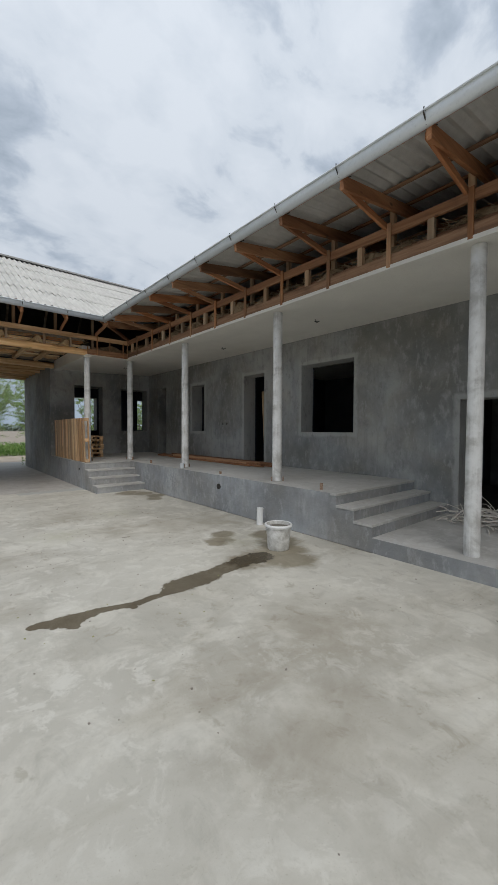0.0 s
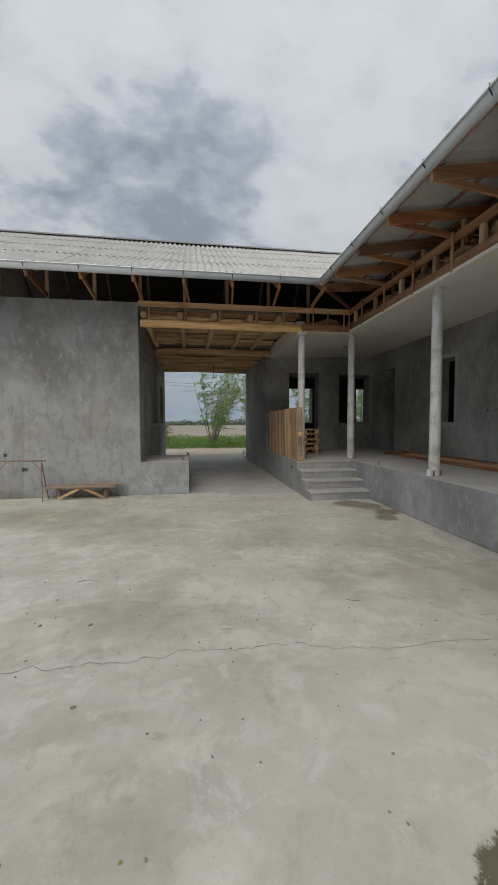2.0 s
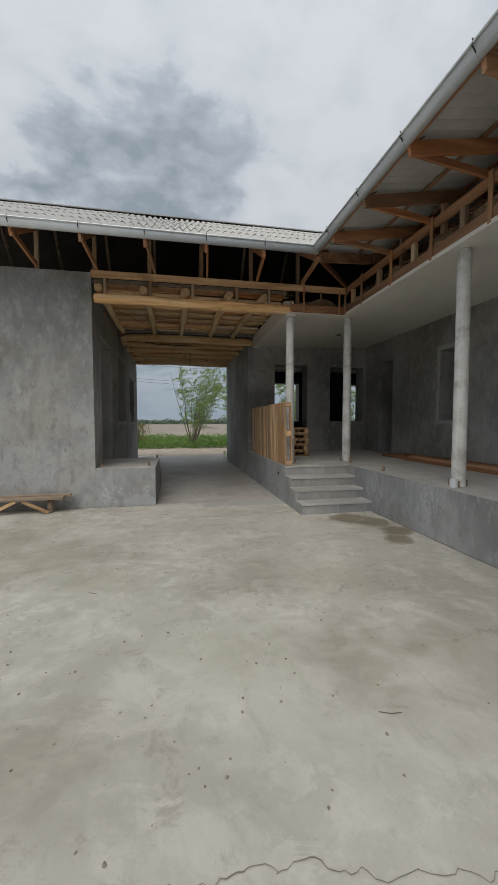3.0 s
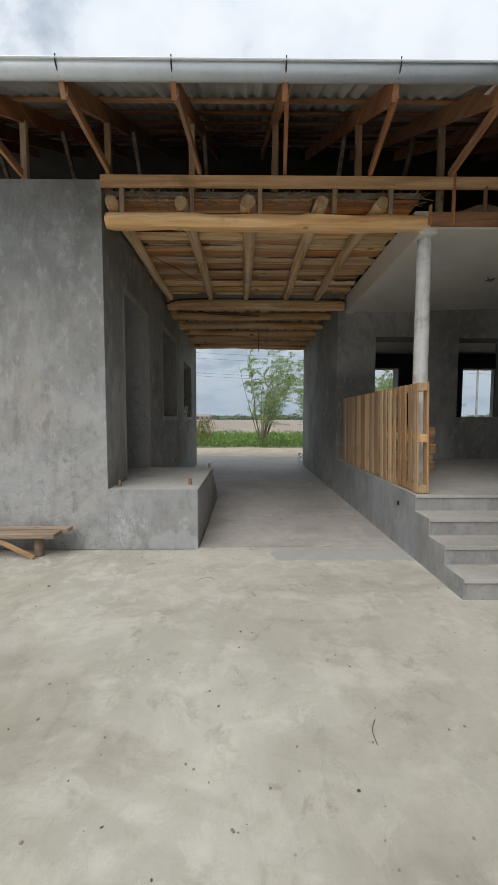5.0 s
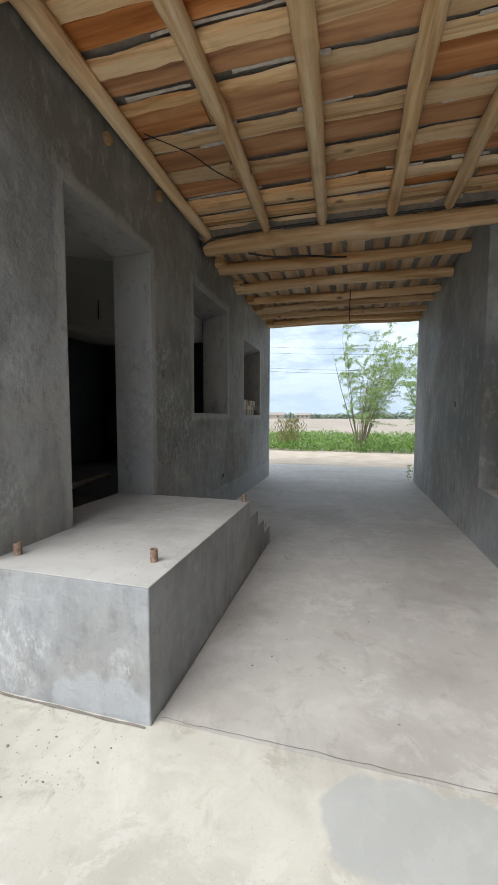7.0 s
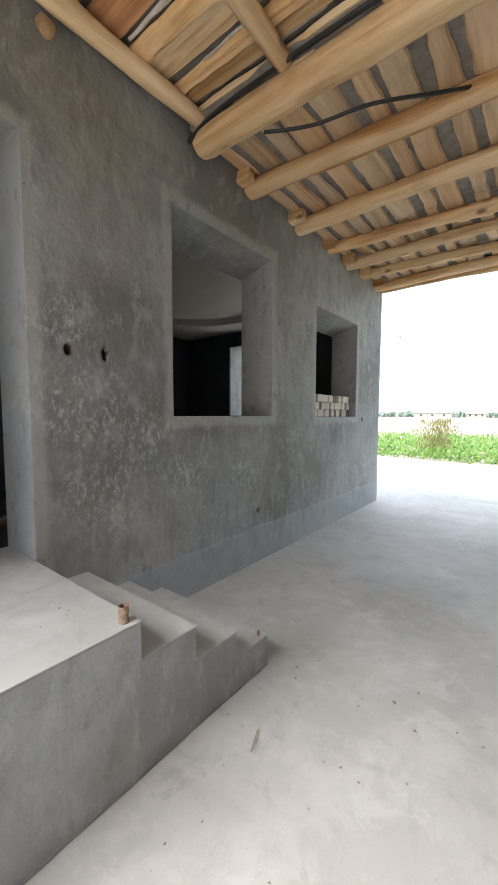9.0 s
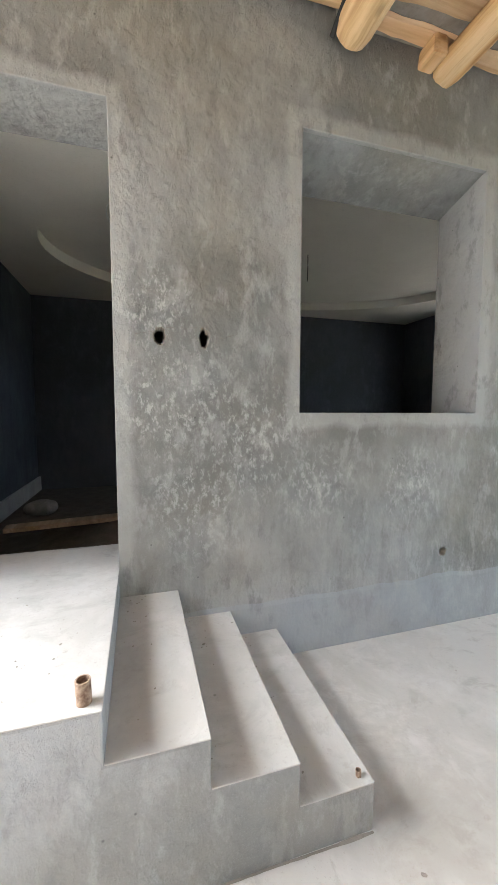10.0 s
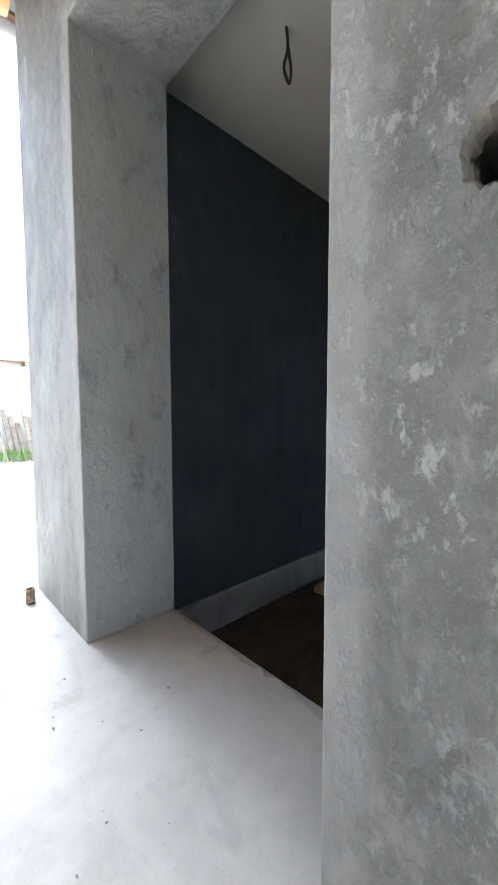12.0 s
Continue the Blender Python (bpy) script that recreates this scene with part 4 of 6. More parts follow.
for k in range(N):
    a = 2 * math.pi * k / N
    ex, ey = math.cos(a), math.sin(a)
    s = min(2.1 / max(abs(ex), 1e-4), 3.56 / max(abs(ey), 1e-4))
    ring0.append(bm.verts.new((cx + ex * s, cy + ey * s, 3.46)))
    ring1.append(bm.verts.new((cx + ra * ex, cy + rb * ey, 3.46)))
    ring2.append(bm.verts.new((cx + ra * ex, cy + rb * ey, 3.59)))
for k in range(N):
    j = (k + 1) % N
    bm.faces.new((ring0[k], ring0[j], ring1[j], ring1[k]))
    bm.faces.new((ring1[k], ring1[j], ring2[j], ring2[k]))
box(bm, XWEST + TH, XW - TH, YF + TH, YN - TH, 3.59, 3.64)
structure("ceiling_room_west", bm, CEILING, "stepped plaster ceiling with an oval recess", "ceiling", smooth=False)
structure("ceiling_rooms_east", boxes((XV + TH, 12.5, YSOUTH, YN - TH, 3.6, 3.68), (XR + TH, XV + TH, YB + TH, YN - TH, 3.6, 3.68)), CEILING, "plain ceiling of the unfinished rooms", "ceiling")

# unseen layer added over the pale ceilings to darken the attic
structure("attic_dark_layer", boxes((XWEST + TH, XW - TH, YF + TH, YN - TH, 3.645, 3.75), (XV + TH, 12.5, YSOUTH, YN - TH, 3.685, 3.8), (XR + TH, XV + TH, YB + TH, YN - TH, 3.685, 3.8),
                               (5.85, XV, YSOUTH, YB, 3.89, 3.96)), ATTIC_SHADE, "added layer over the ceilings, dark to keep the attic in shade", "floor")

# ---------------- raised floors and steps ----------------
def stepped(name, solids, treads, label, category):
    """A solid rendered body with its steps, and a pale concrete topping on every level."""
    ob = structure(name, solid_mesh(solids), PLASTER_BASE, label, category, 0.008)
    for t in treads:
        part("tread", boxes(t, bevel=0.002), CONCRETE_TOP, ob, "pale concrete topping")
    return ob


def top(x0, x1, y0, y1, z, h=0.005):
    return (x0, x1, y0, y1, z, z + h)


vy, vz = [11.1, 10.78, 10.46, 10.14], [0.54, 0.36, 0.18]
sy, sz = [3.7, 3.40, 3.11], [0.55, 0.375]
XS = XE - 0.03
stepped("veranda_platform",
        [(XR, XV, 11.1, YB, -0.05, P), (XE, XV, 3.7, 11.1, -0.05, P), (XE, XV, YSOUTH, 3.7, -0.05, 0.2)]
        + [(XR, XE, vy[k + 1], vy[k], -0.05, vz[k]) for k in range(3)] + [(XE, XV, sy[k + 1], sy[k], -0.05, sz[k]) for k in range(2)],
        [top(XR - 0.001, XV, 11.099, YB, P), top(XE - 0.001, XV, 3.699, 11.099, P), top(XE - 0.001, XV, YSOUTH, 3.11, 0.2)]
        + [top(XR + 0.002, XE + 0.004, vy[k + 1] - 0.014, vy[k] - 0.001, vz[k] - 0.03, 0.036) for k in range(3)] + [top(XE - 0.012, XV, sy[k + 1] - 0.012, sy[k] - 0.001, sz[k] - 0.03, 0.036) for k in range(2)]
        + [top(XR + 0.002, XE + 0.004, 11.086, 11.2, P - 0.03, 0.034), top(XE - 0.012, XV, 3.688, 3.8, P - 0.03, 0.034)],
        "grey rendered veranda platform with cement steps at two sides", "platform")
ey, ez = [13.385, 13.715, 14.035, 14.346], [0.545, 0.366, 0.20]
stepped("entrance_platform",
        [(XW, 1.44, YF - 0.006, 13.385, -0.03, P)] + [(XW, 1.44, ey[k], ey[k + 1], -0.03, ez[k]) for k in range(3)],
         [top(XW, 1.441, ey[k] + 0.001, ey[k + 1] + 0.001, ez[k]) for k in range(3)],
        "grey rendered entrance landing with three pale steps", "platform")
structure("entrance_landing", solid_mesh([(XW, 1.441, YF - 0.007, 13.386, P, P + 0.006), (XW - 0.30, XW, 12.176, 13.38, P - 0.05, P + 0.006)]), CONCRETE_TOP,
          "pale concrete landing running through the doorway", "floor", 0.004)

bm = bmesh.new()
prev = None
for k in range(61):
    y = 12.176 + 1.204 * k / 60
    x = XW - TH + 0.03 + 0.05 * noise.noise(Vector((y * 5, 2, 0))) + 0.025 * noise.noise(Vector((y * 23, 5, 0)))
    cur = [bm.verts.new(q) for q in ((XW - 0.295, y, P + 0.0055), (x, y, P + 0.005), (x - 0.012, y, P - 0.015), (x + 0.01, y, P - 0.05), (XW - 0.295, y, P - 0.05))]
    if prev:
        for j in range(5):
            bm.faces.new((prev[j], cur[j], cur[(j + 1) % 5], prev[(j + 1) % 5]))
    prev = cur
structure("threshold_edge", bm, CONCRETE_TOP, "broken inner edge of the pale landing at the doorway", "floor")

# ---------------- columns ----------------
def column(x, y, z0, z1, sd):
    base = thing("column", (x, y, z0), "round whitewashed concrete veranda column", "column", "veranda columns")
    rng = random.Random(sd)
    bm = bmesh.new()
    seg, rings = 28, 14
    prev = None
    for i in range(rings + 1):
        t = i / rings
        r = 0.088 - 0.006 * t
        ring = [bm.verts.new((r * (1 + 0.012 * noise.noise(Vector((math.cos(a) * 2 + sd, math.sin(a) * 2, t * 6)))) * math.cos(a),
                              r * math.sin(a), t * (z1 - z0))) for a in [2 * math.pi * k / seg for k in range(seg)]]
        if prev:
            for k in range(seg):
                bm.faces.new((prev[k], prev[(k + 1) % seg], ring[(k + 1) % seg], ring[k]))
        else:
            bm.faces.new(ring[::-1])
        prev = ring
    bm.faces.new(prev)
    part("shaft", bm, COLUMN, base, smooth=True)
    for k in range(3 if z0 > 0.5 else 0):
        a = 2.1 * k + sd
        part("steel_dowel", stick((0.12 * math.cos(a), 0.12 * math.sin(a), 0), (0.12 * math.cos(a), 0.12 * math.sin(a), 0.08), 0.02, 0.02), RUST, base)
    return base


for k, (x, y, z) in enumerate([(5.47, 1.98, 0.2), (5.5, 5.24, P + 0.01), (5.47, 8.42, P + 0.01), (5.44, 11.66, P + 0.01), (4.15, 11.62, P + 0.01), (5.5, -1.1, 0.2), (5.5, -4.3, 0.2)]):
    column(x, y, z, ZC, k)

# ---------------- roof ----------------
def roof_z(d, slope=SLOPE):
    return EZ + slope * d


def slate_sheet(bm, width, length, wave=0.15, amp=0.026, thick=0.007):
    """One corrugated sheet lying in its own plane: x across the waves, y up the slope."""
    nx = int(round(width / wave * 8))
    rows = []
    for s in (0, 1):
        for y in (0.0, length):
            rows.append([bm.verts.new((width * i / nx, y, amp * math.sin(2 * math.pi * (width * i / nx) / wave) - s * thick)) for i in range(nx + 1)])
    for i in range(nx):
        bm.faces.new((rows[0][i], rows[0][i + 1], rows[1][i + 1], rows[1][i]))
        bm.faces.new((rows[2][i + 1], rows[2][i], rows[3][i], rows[3][i + 1]))
        bm.faces.new((rows[0][i], rows[2][i], rows[2][i + 1], rows[0][i + 1]))
        bm.faces.new((rows[1][i + 1], rows[3][i + 1], rows[3][i], rows[1][i]))


def roof_slope(name, u_from, u_to, to_world, cut, label, slope, rows=4):
    """Rows of overlapping sheets. to_world maps (u, slope distance, height) to the world; cut is a plane (point, normal) or None."""
    roof = thing(name, (0, 0, 0), label, "roof", "", "structure")
    run = 5.17 / math.cos(math.atan(slope))
    eff = run / rows
    W = 1.05
    bm = bmesh.new()
    slate_sheet(bm, W + 0.075, eff + 0.14)
    shared = mesh_from(bm, "slate_sheet", SLATE, True)
    n = int(math.ceil((u_to - u_from) / W))
    for r in range(rows):
        for i in range(n):
            u = u_from + i * W
            ob = new("slate_sheet", shared)
            m = to_world(u, r * eff + 0.03, 0.022 + (0.006 if i % 2 else 0.0))
            tilt = Matrix.Rotation(-0.012, 4, "X")
            if cut is not None:
                pt, nrm = cut
                corners = [(m @ tilt @ Vector((a, b, 0)) - Vector(pt)).dot(Vector(nrm)) for a in (0, W + 0.075) for b in (0, eff + 0.14)]
                if min(corners) > 0:
                    bpy.data.objects.remove(ob)
                    continue
                if max(corners) > 0:
                    b2 = bmesh.new(); slate_sheet(b2, W + 0.075, eff + 0.14)
                    b2.transform(m @ tilt)
                    bmesh.ops.bisect_plane(b2, geom=b2.verts[:] + b2.edges[:] + b2.faces[:], plane_co=pt, plane_no=nrm, clear_outer=True)
                    ob.data = mesh_from(b2, "slate_sheet", SLATE, True)
                    ob.parent = roof
                    continue
            ob.matrix_world = m @ tilt
            ob.parent = roof
    return roof


ANG = math.atan(SLOPE)
ca, sa = math.cos(ANG), math.sin(ANG)
ce, se = math.cos(math.atan(SLOPE_E)), math.sin(math.atan(SLOPE_E))


def west_front(u, s, h):
    return Matrix(((1, 0, 0, u), (0, ca, -sa, EY + s * ca - h * sa), (0, sa, ca, EZ + s * sa + h * ca), (0, 0, 0, 1)))


def east_front(u, s, h):
    # u runs south along the eave
    return Matrix(((0, ce, -se, EX + s * ce - h * se), (-1, 0, 0, EY + 6 - u), (0, se, ce, EZ + s * se + h * ce), (0, 0, 0, 1)))


valley = (EX, EY, 0)
vn = Vector((VALLEY, -1, 0)).normalized()
roof_slope("roof_west_front", XWEST - 0.6, 13.1, west_front, (valley, tuple(vn)), "pale grey corrugated slate roof over the west wing", SLOPE)
roof_slope("roof_east_front", 0, 26, east_front, (valley, tuple(-vn)), "pale grey corrugated slate roof over the veranda wing", SLOPE_E)
# rear slopes, plain sheets coloured dark for the shade beneath them
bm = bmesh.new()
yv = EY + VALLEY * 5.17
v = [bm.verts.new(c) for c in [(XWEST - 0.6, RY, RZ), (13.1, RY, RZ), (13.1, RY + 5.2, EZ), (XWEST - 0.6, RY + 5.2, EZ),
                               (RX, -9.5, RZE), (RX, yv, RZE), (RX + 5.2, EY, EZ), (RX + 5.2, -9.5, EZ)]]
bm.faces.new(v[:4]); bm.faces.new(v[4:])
structure("roof_back", bm, SHADED_ROOF, "rear roof slopes, attic shade put into their dark colour", "roof")
# added gable end, in the colour that carries the attic's shade
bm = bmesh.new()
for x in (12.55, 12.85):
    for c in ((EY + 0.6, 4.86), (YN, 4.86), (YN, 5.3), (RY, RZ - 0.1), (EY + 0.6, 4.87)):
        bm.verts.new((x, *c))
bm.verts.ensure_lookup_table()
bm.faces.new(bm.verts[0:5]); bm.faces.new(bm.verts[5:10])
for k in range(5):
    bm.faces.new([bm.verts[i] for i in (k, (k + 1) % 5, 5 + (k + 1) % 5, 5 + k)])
structure("gable_wall", bm, ATTIC_SHADE, "added gable wall under the roof, shade put into its dark colour", "wall")
# added strip, made up to draw the dark line of slate ends
cap = bmesh.new()
for y0, z0, y1, z1 in ((RY - 0.2, RZ - 0.045, RY, RZ + 0.085), (RY, RZ + 0.085, RY + 0.2, RZ - 0.045)):
    q = [cap.verts.new(c) for c in ((XWEST - 0.62, y0, z0), (13.12, y0, z0), (13.12, y1, z1), (XWEST - 0.62, y1, z1))]
    cap.faces.new(q)
ob = tagged(part("ridge_strip", cap, RIDGE), "added dark strip for the serrated line of slate ends at the ridge", "roof", "", "structure")
md = ob.modifiers.new("sheet", "SOLIDIFY"); md.thickness = 0.012
tagged(part("valley_flashing", stick((EX + 0.02, EY + 0.02, EZ - 0.012), (RX, yv, RZE - 0.012), 0.42, 0.004, 0), ZINC), "galvanised valley sheet where the two roofs meet", "flashing", "", "structure")

# ---------------- eaves carpentry ----------------
def timber(name, p, q, w, h, mat, label, group, up=(0, 0, 1)):
    ob = part(name, stick(p, q, w, h, 0.004, up), mat)
    return tagged(ob, label, "timber", group)


rng = random.Random(4)
XP = 5.29   # plane of the veranda wing's eave frame
for k in range(-5, 13):                     # west wing rafters
    x = 0.41 + 0.97 * k
    d0 = 0.02 if x <= EX else (x - EX) * VALLEY + 0.12
    timber("rafter", (x, EY + d0, roof_z(d0) - 0.155), (x, RY - 0.05, roof_z(5.12) - 0.155), 0.05, 0.17, TIMBER_Y, "reddish-brown sawn rafter under the slates", "west wing rafters")
    if x < EX + 0.3:
        timber("strut", (x + 0.02, EY + 0.05, 4.43), (x + rng.uniform(0.02, 0.12), YF + 0.03, 4.34), 0.04, 0.09, TIMBER_Y, "orange-brown sloping eaves strut", "west eaves struts")
        timber("king_post", (x + 0.0, YF + 0.15, 4.19 if x < 4 else 3.785), (x + 0.0, YF + 0.15, roof_z(1.14) - 0.24), 0.06, 0.07, PALE_Z, "pale short post under a rafter", "west eaves posts")
        timber("web_strut", (x + 0.05, YF + 2.1, 4.19), (x + 0.05, YF + 1.0, roof_z(2.0) - 0.2), 0.05, 0.07, GREYWOOD, "greyish inner roof strut", "roof struts")
for k in range(-12, 14):                    # veranda wing rafters
    y = 2.03 + 0.97 * k
    d0 = 0.02 if y <= EY else (y - EY) / VALLEY + 0.12
    if d0 > 4.5:
        continue
    timber("rafter", (EX + d0, y, roof_z(d0, SLOPE_E) - 0.135), (RX - 0.05, y, roof_z(5.12, SLOPE_E) - 0.135), 0.05, 0.15, TIMBER_X, "reddish-brown sawn rafter under the slates", "veranda rafters")
    if YSOUTH + 0.1 < y < EY + 0.3:
        timber("strut", (EX + 0.05, y + 0.03, 4.45), (XP, y + 0.03, 4.32), 0.04, 0.08, TIMBER_X, "orange-brown sloping eaves strut", "veranda eaves struts")
        timber("king_post", (XP + 0.22, y + 0.05, 3.785), (XP + 0.22, y + 0.05, roof_z(1.26, SLOPE_E) - 0.15), 0.07, 0.07, PALE_Z, "pale short post under a rafter", "veranda eaves posts")
timber("valley_rafter", (EX + 0.08, EY + 0.03, EZ - 0.14), (RX - 0.1, EY + VALLEY * 5.05, RZE - 0.17), 0.06, 0.17, TIMBER_X, "brown valley rafter where the roofs meet", "valley rafters")
timber("valley_strut", (EX + 0.12, EY + 0.12, EZ - 0.14), (XP, YF, 4.34), 0.05, 0.09, TIMBER_Y, "brown strut below the valley corner", "valley rafters")
for d in (0.08, 0.92, 1.54, 2.18, 2.85, 3.5, 4.2, 4.9):   # battens
    timber("batten", (XWEST - 0.5, EY + d, roof_z(d) - 0.04), (min(EX + d / VALLEY, 12.9) - 0.02, EY + d, roof_z(d) - 0.04), 0.05, 0.03, TIMBER_X, "brown sawn batten under the slates", "west roof battens")
    timber("batten", (EX + d, -8.6, roof_z(d, SLOPE_E) - 0.04), (EX + d, EY + d * VALLEY - 0.02, roof_z(d, SLOPE_E) - 0.04), 0.05, 0.03, TIMBER_Y, "brown sawn batten under the slates", "veranda roof battens")

# rail, beam and uprights on the courtyard side of the west wing
bm = bmesh.new()
log_into(bm, (XW + 0.04, YF + 0.06, 3.825), (4.12, YF + 0.06, 3.825), 0.097, 0.092, random.Random(3), 14, 50, 0.014, 0.25)
for v in bm.verts:                          # hewn: flattened on the sides
    v.co.z = 3.825 + max(-0.082, min(0.082, v.co.z - 3.825))
    v.co.y = YF + 0.06 + max(-0.105, min(0.105, v.co.y - YF - 0.06))
tagged(part("hewn_beam", bm, BEAM_X, None, "", True), "pale hewn timber beam across the passage mouth", "beam")
timber("edge_board", (4.12, YF + 0.0, 3.845), (XP, YF + 0.0, 3.845), 0.04, 0.15, TIMBER_X, "orange-brown edge board above the columns", "edge boards")
timber("top_rail", (XW, YF - 0.01, 4.235), (XP + 0.02, YF - 0.01, 4.235), 0.05, 0.12, PALLET_X, "pale brown top rail of the eaves frame", "top rails")
for x in (0.60, 1.40, 2.17, 3.02, 3.66):
    timber("short_post", (x, YF + 0.02, 3.9), (x, YF + 0.02, 4.18), 0.055, 0.05, PALE_Z, "short pale upright between beam and rail", "west eaves uprights", (1, 0, 0))
for x, z0, z1 in ((4.10, 3.77, 3.98), (4.36, 3.76, 4.32), (4.72, 3.92, 4.18), (5.12, 3.77, 4.2), (5.25, 3.77, 4.36)):
    timber("upright", (x, YF - 0.035, z0), (x, YF - 0.035, z1), 0.05, 0.022, TIMBER_Z, "thin brown upright of the eaves frame", "west eaves uprights", (1, 0, 0))
# the same along the veranda
timber("edge_board", (XP, YSOUTH, 3.855), (XP, YF, 3.855), 0.04, 0.17, TIMBER_Y, "reddish-brown edge board above the columns", "edge boards")
timber("inner_board", (XP + 0.12, YSOUTH, 3.93), (XP + 0.12, YF, 3.93), 0.04, 0.2, TIMBER_Y, "darker inner board of the eaves frame", "edge boards")
timber("top_rail", (XP + 0.01, YSOUTH, 4.255), (XP + 0.01, YF, 4.255), 0.05, 0.12, TIMBER_Y, "brown top rail of the eaves frame", "top rails")
for k in range(-9, 11):
    y = 2.03 + 0.97 * k - 0.03
    if y > YF - 0.3:
        continue
    timber("upright", (XP - 0.03, y, 3.765), (XP - 0.03, y, 4.34), 0.022, 0.06, TIMBER_Z, "thin brown upright of the eaves frame", "veranda eaves uprights", (0, 1, 0))
    timber("short_post", (XP + 0.03, y + 0.45, 3.93), (XP + 0.03, y + 0.45, 4.2), 0.07, 0.08, PALE_Z, "short pale post between board and rail", "veranda eaves uprights", (0, 1, 0))

# clay and straw fill on the ceiling, seen between the boards
def straw_strip(name, p, q, n, sd, label):
    rr = random.Random(sd)
    bm = bmesh.new()
    p, q = Vector(p), Vector(q)
    side = (q - p).normalized()
    for k in range(n):
        c = p.lerp(q, rr.random()) + Vector((rr.uniform(-0.05, 0.05), rr.uniform(-0.05, 0.05), rr.uniform(-0.05, 0.06)))
        d = (side * rr.uniform(-1, 1) + Vector((rr.uniform(-0.8, 0.8), rr.uniform(-0.6, 0.6), rr.uniform(-0.12, 0.2)))).normalized() * rr.uniform(0.06, 0.2)
        w = d.cross(Vector((rr.random(), rr.random(), 1))).normalized() * rr.uniform(0.002, 0.006)
        w2 = d.cross(w).normalized() * 0.003
        a = [bm.verts.new(x) for x in (c + w, c - w, c + w2)]
        b = [bm.verts.new(x + d) for x in (c + w, c - w, c + w2)]
        for i in range(3):
            bm.faces.new((a[i], a[(i + 1) % 3], b[(i + 1) % 3], b[i]))
    return tagged(part(name, bm, STRAW), label, "straw", "", "stuff")


def lumpy_bank(name, p, q, w, h, sd, mat, label):
    bm = bmesh.new()
    p, q = Vector(p), Vector(q)
    L = (q - p).length
    x = (q - p).normalized(); y = Vector((0, 0, 1)).cross(x)
    n, rings = int(L / 0.08), []
    for i in range(n + 1):
        c = p.lerp(q, i / n)
        ring = []
        for a in (0, 0.5, 1.0, 1.57, 2.1, 2.6, 3.14):
            k = 1 + 0.6 * noise.noise(Vector((i * 0.22, a * 1.6, sd)))
            ring.append(bm.verts.new(c + y * (w * math.cos(a) * k) + Vector((0, 0, h * math.sin(a) * k))))
        rings.append(ring)
    for i in range(n):
        for k in range(6):
            bm.faces.new((rings[i][k], rings[i][k + 1], rings[i + 1][k + 1], rings[i + 1][k]))
    return tagged(part(name, bm, mat, None, "", True), label, "clay fill", "", "stuff")


lumpy_bank("clay_fill", (5.58, YSOUTH, 3.79), (5.58, YB - 0.3, 3.79), 0.24, 0.33, 3, STRAW, "rough straw and clay insulation on the veranda ceiling")
lumpy_bank("clay_fill", (4.3, YF + 0.35, 3.79), (5.35, YF + 0.35, 3.79), 0.22, 0.28, 8, STRAW, "rough straw and clay insulation on the veranda ceiling")
straw_strip("straw", (5.46, YSOUTH, 4.05), (5.46, YF, 4.05), 2400, 5, "loose dry straw on the veranda ceiling")
straw_strip("straw", (XW + 0.1, YF + 0.12, 4.11), (4.1, YF + 0.12, 4.11), 520, 6, "loose dry straw above the passage beam")

# ---------------- gutters ----------------
def gutter(name, p, q, inward, label):
    """Half-round sheet gutter hung at the eave with strap hooks."""
    g = thing(name, (0, 0, 0), label, "gutter", "roof gutters")
    p, q, inw = Vector(p), Vector(q), Vector(inward)
    n = 12
    prof = [(-0.012, 0.004), (0.0, 0.0)] + [(0.065 - 0.065 * math.cos(a), -0.11 * math.sin(a)) for a in [math.pi * k / n for k in range(1, n)]] + [(0.13, 0.0)]
    bm = bmesh.new()
    L = []
    for t in (p, q):
        L.append([bm.verts.new(t + inw * (a - 0.07) + Vector((0, 0, b))) for a, b in prof] )
    for k in range(len(prof) - 1):
        bm.faces.new((L[0][k], L[0][k + 1], L[1][k + 1], L[1][k]))
    o = part("trough", bm, ZINC, g, "", True)
    md = o.modifiers.new("sheet", "SOLIDIFY"); md.thickness = 0.004
    part("bead", tube_into(bmesh.new(), [p - inw * 0.08 + Vector((0, 0, 0.004)), q - inw * 0.08 + Vector((0, 0, 0.004))], 0.011, 8), ZINC, g, "", True)
    d = (q - p).normalized()
    top = part("drip_edge", stick(p + inw * 0.075 + Vector((0, 0, 0.018)), q + inw * 0.075 + Vector((0, 0, 0.018)), 0.05, 0.006, 0), ZINC, g)
    return g, d


gw, _ = gutter("gutter", (XWEST - 0.6, EY, EZ), (EX + 0.03, EY, EZ), (0, 1, 0), "pale galvanised half-round gutter on the west wing")
ge, _ = gutter("gutter", (EX, -9.0, EZ), (EX, EY + 0.03, EZ), (1, 0, 0), "pale galvanised half-round gutter on the veranda wing")
for k in range(-5, 4):
    x = 0.41 + 0.97 * k
    part("hook", tube_into(bmesh.new(), [(x, EY - 0.085, EZ + 0.03), (x, EY - 0.09, EZ - 0.02), (x, EY - 0.03, EZ - 0.095), (x, EY + 0.08, EZ - 0.06), (x, EY + 0.2, EZ + 0.02)], 0.007, 6), DARKSTEEL, gw)
for k in range(-11, 9):
    y = 2.03 + 0.97 * k
    part("hook", tube_into(bmesh.new(), [(EX - 0.085, y, EZ + 0.03), (EX - 0.09, y, EZ - 0.02), (EX - 0.03, y, EZ - 0.095), (EX + 0.08, y, EZ - 0.06), (EX + 0.2, y, EZ + 0.02)], 0.007, 6), DARKSTEEL, ge)

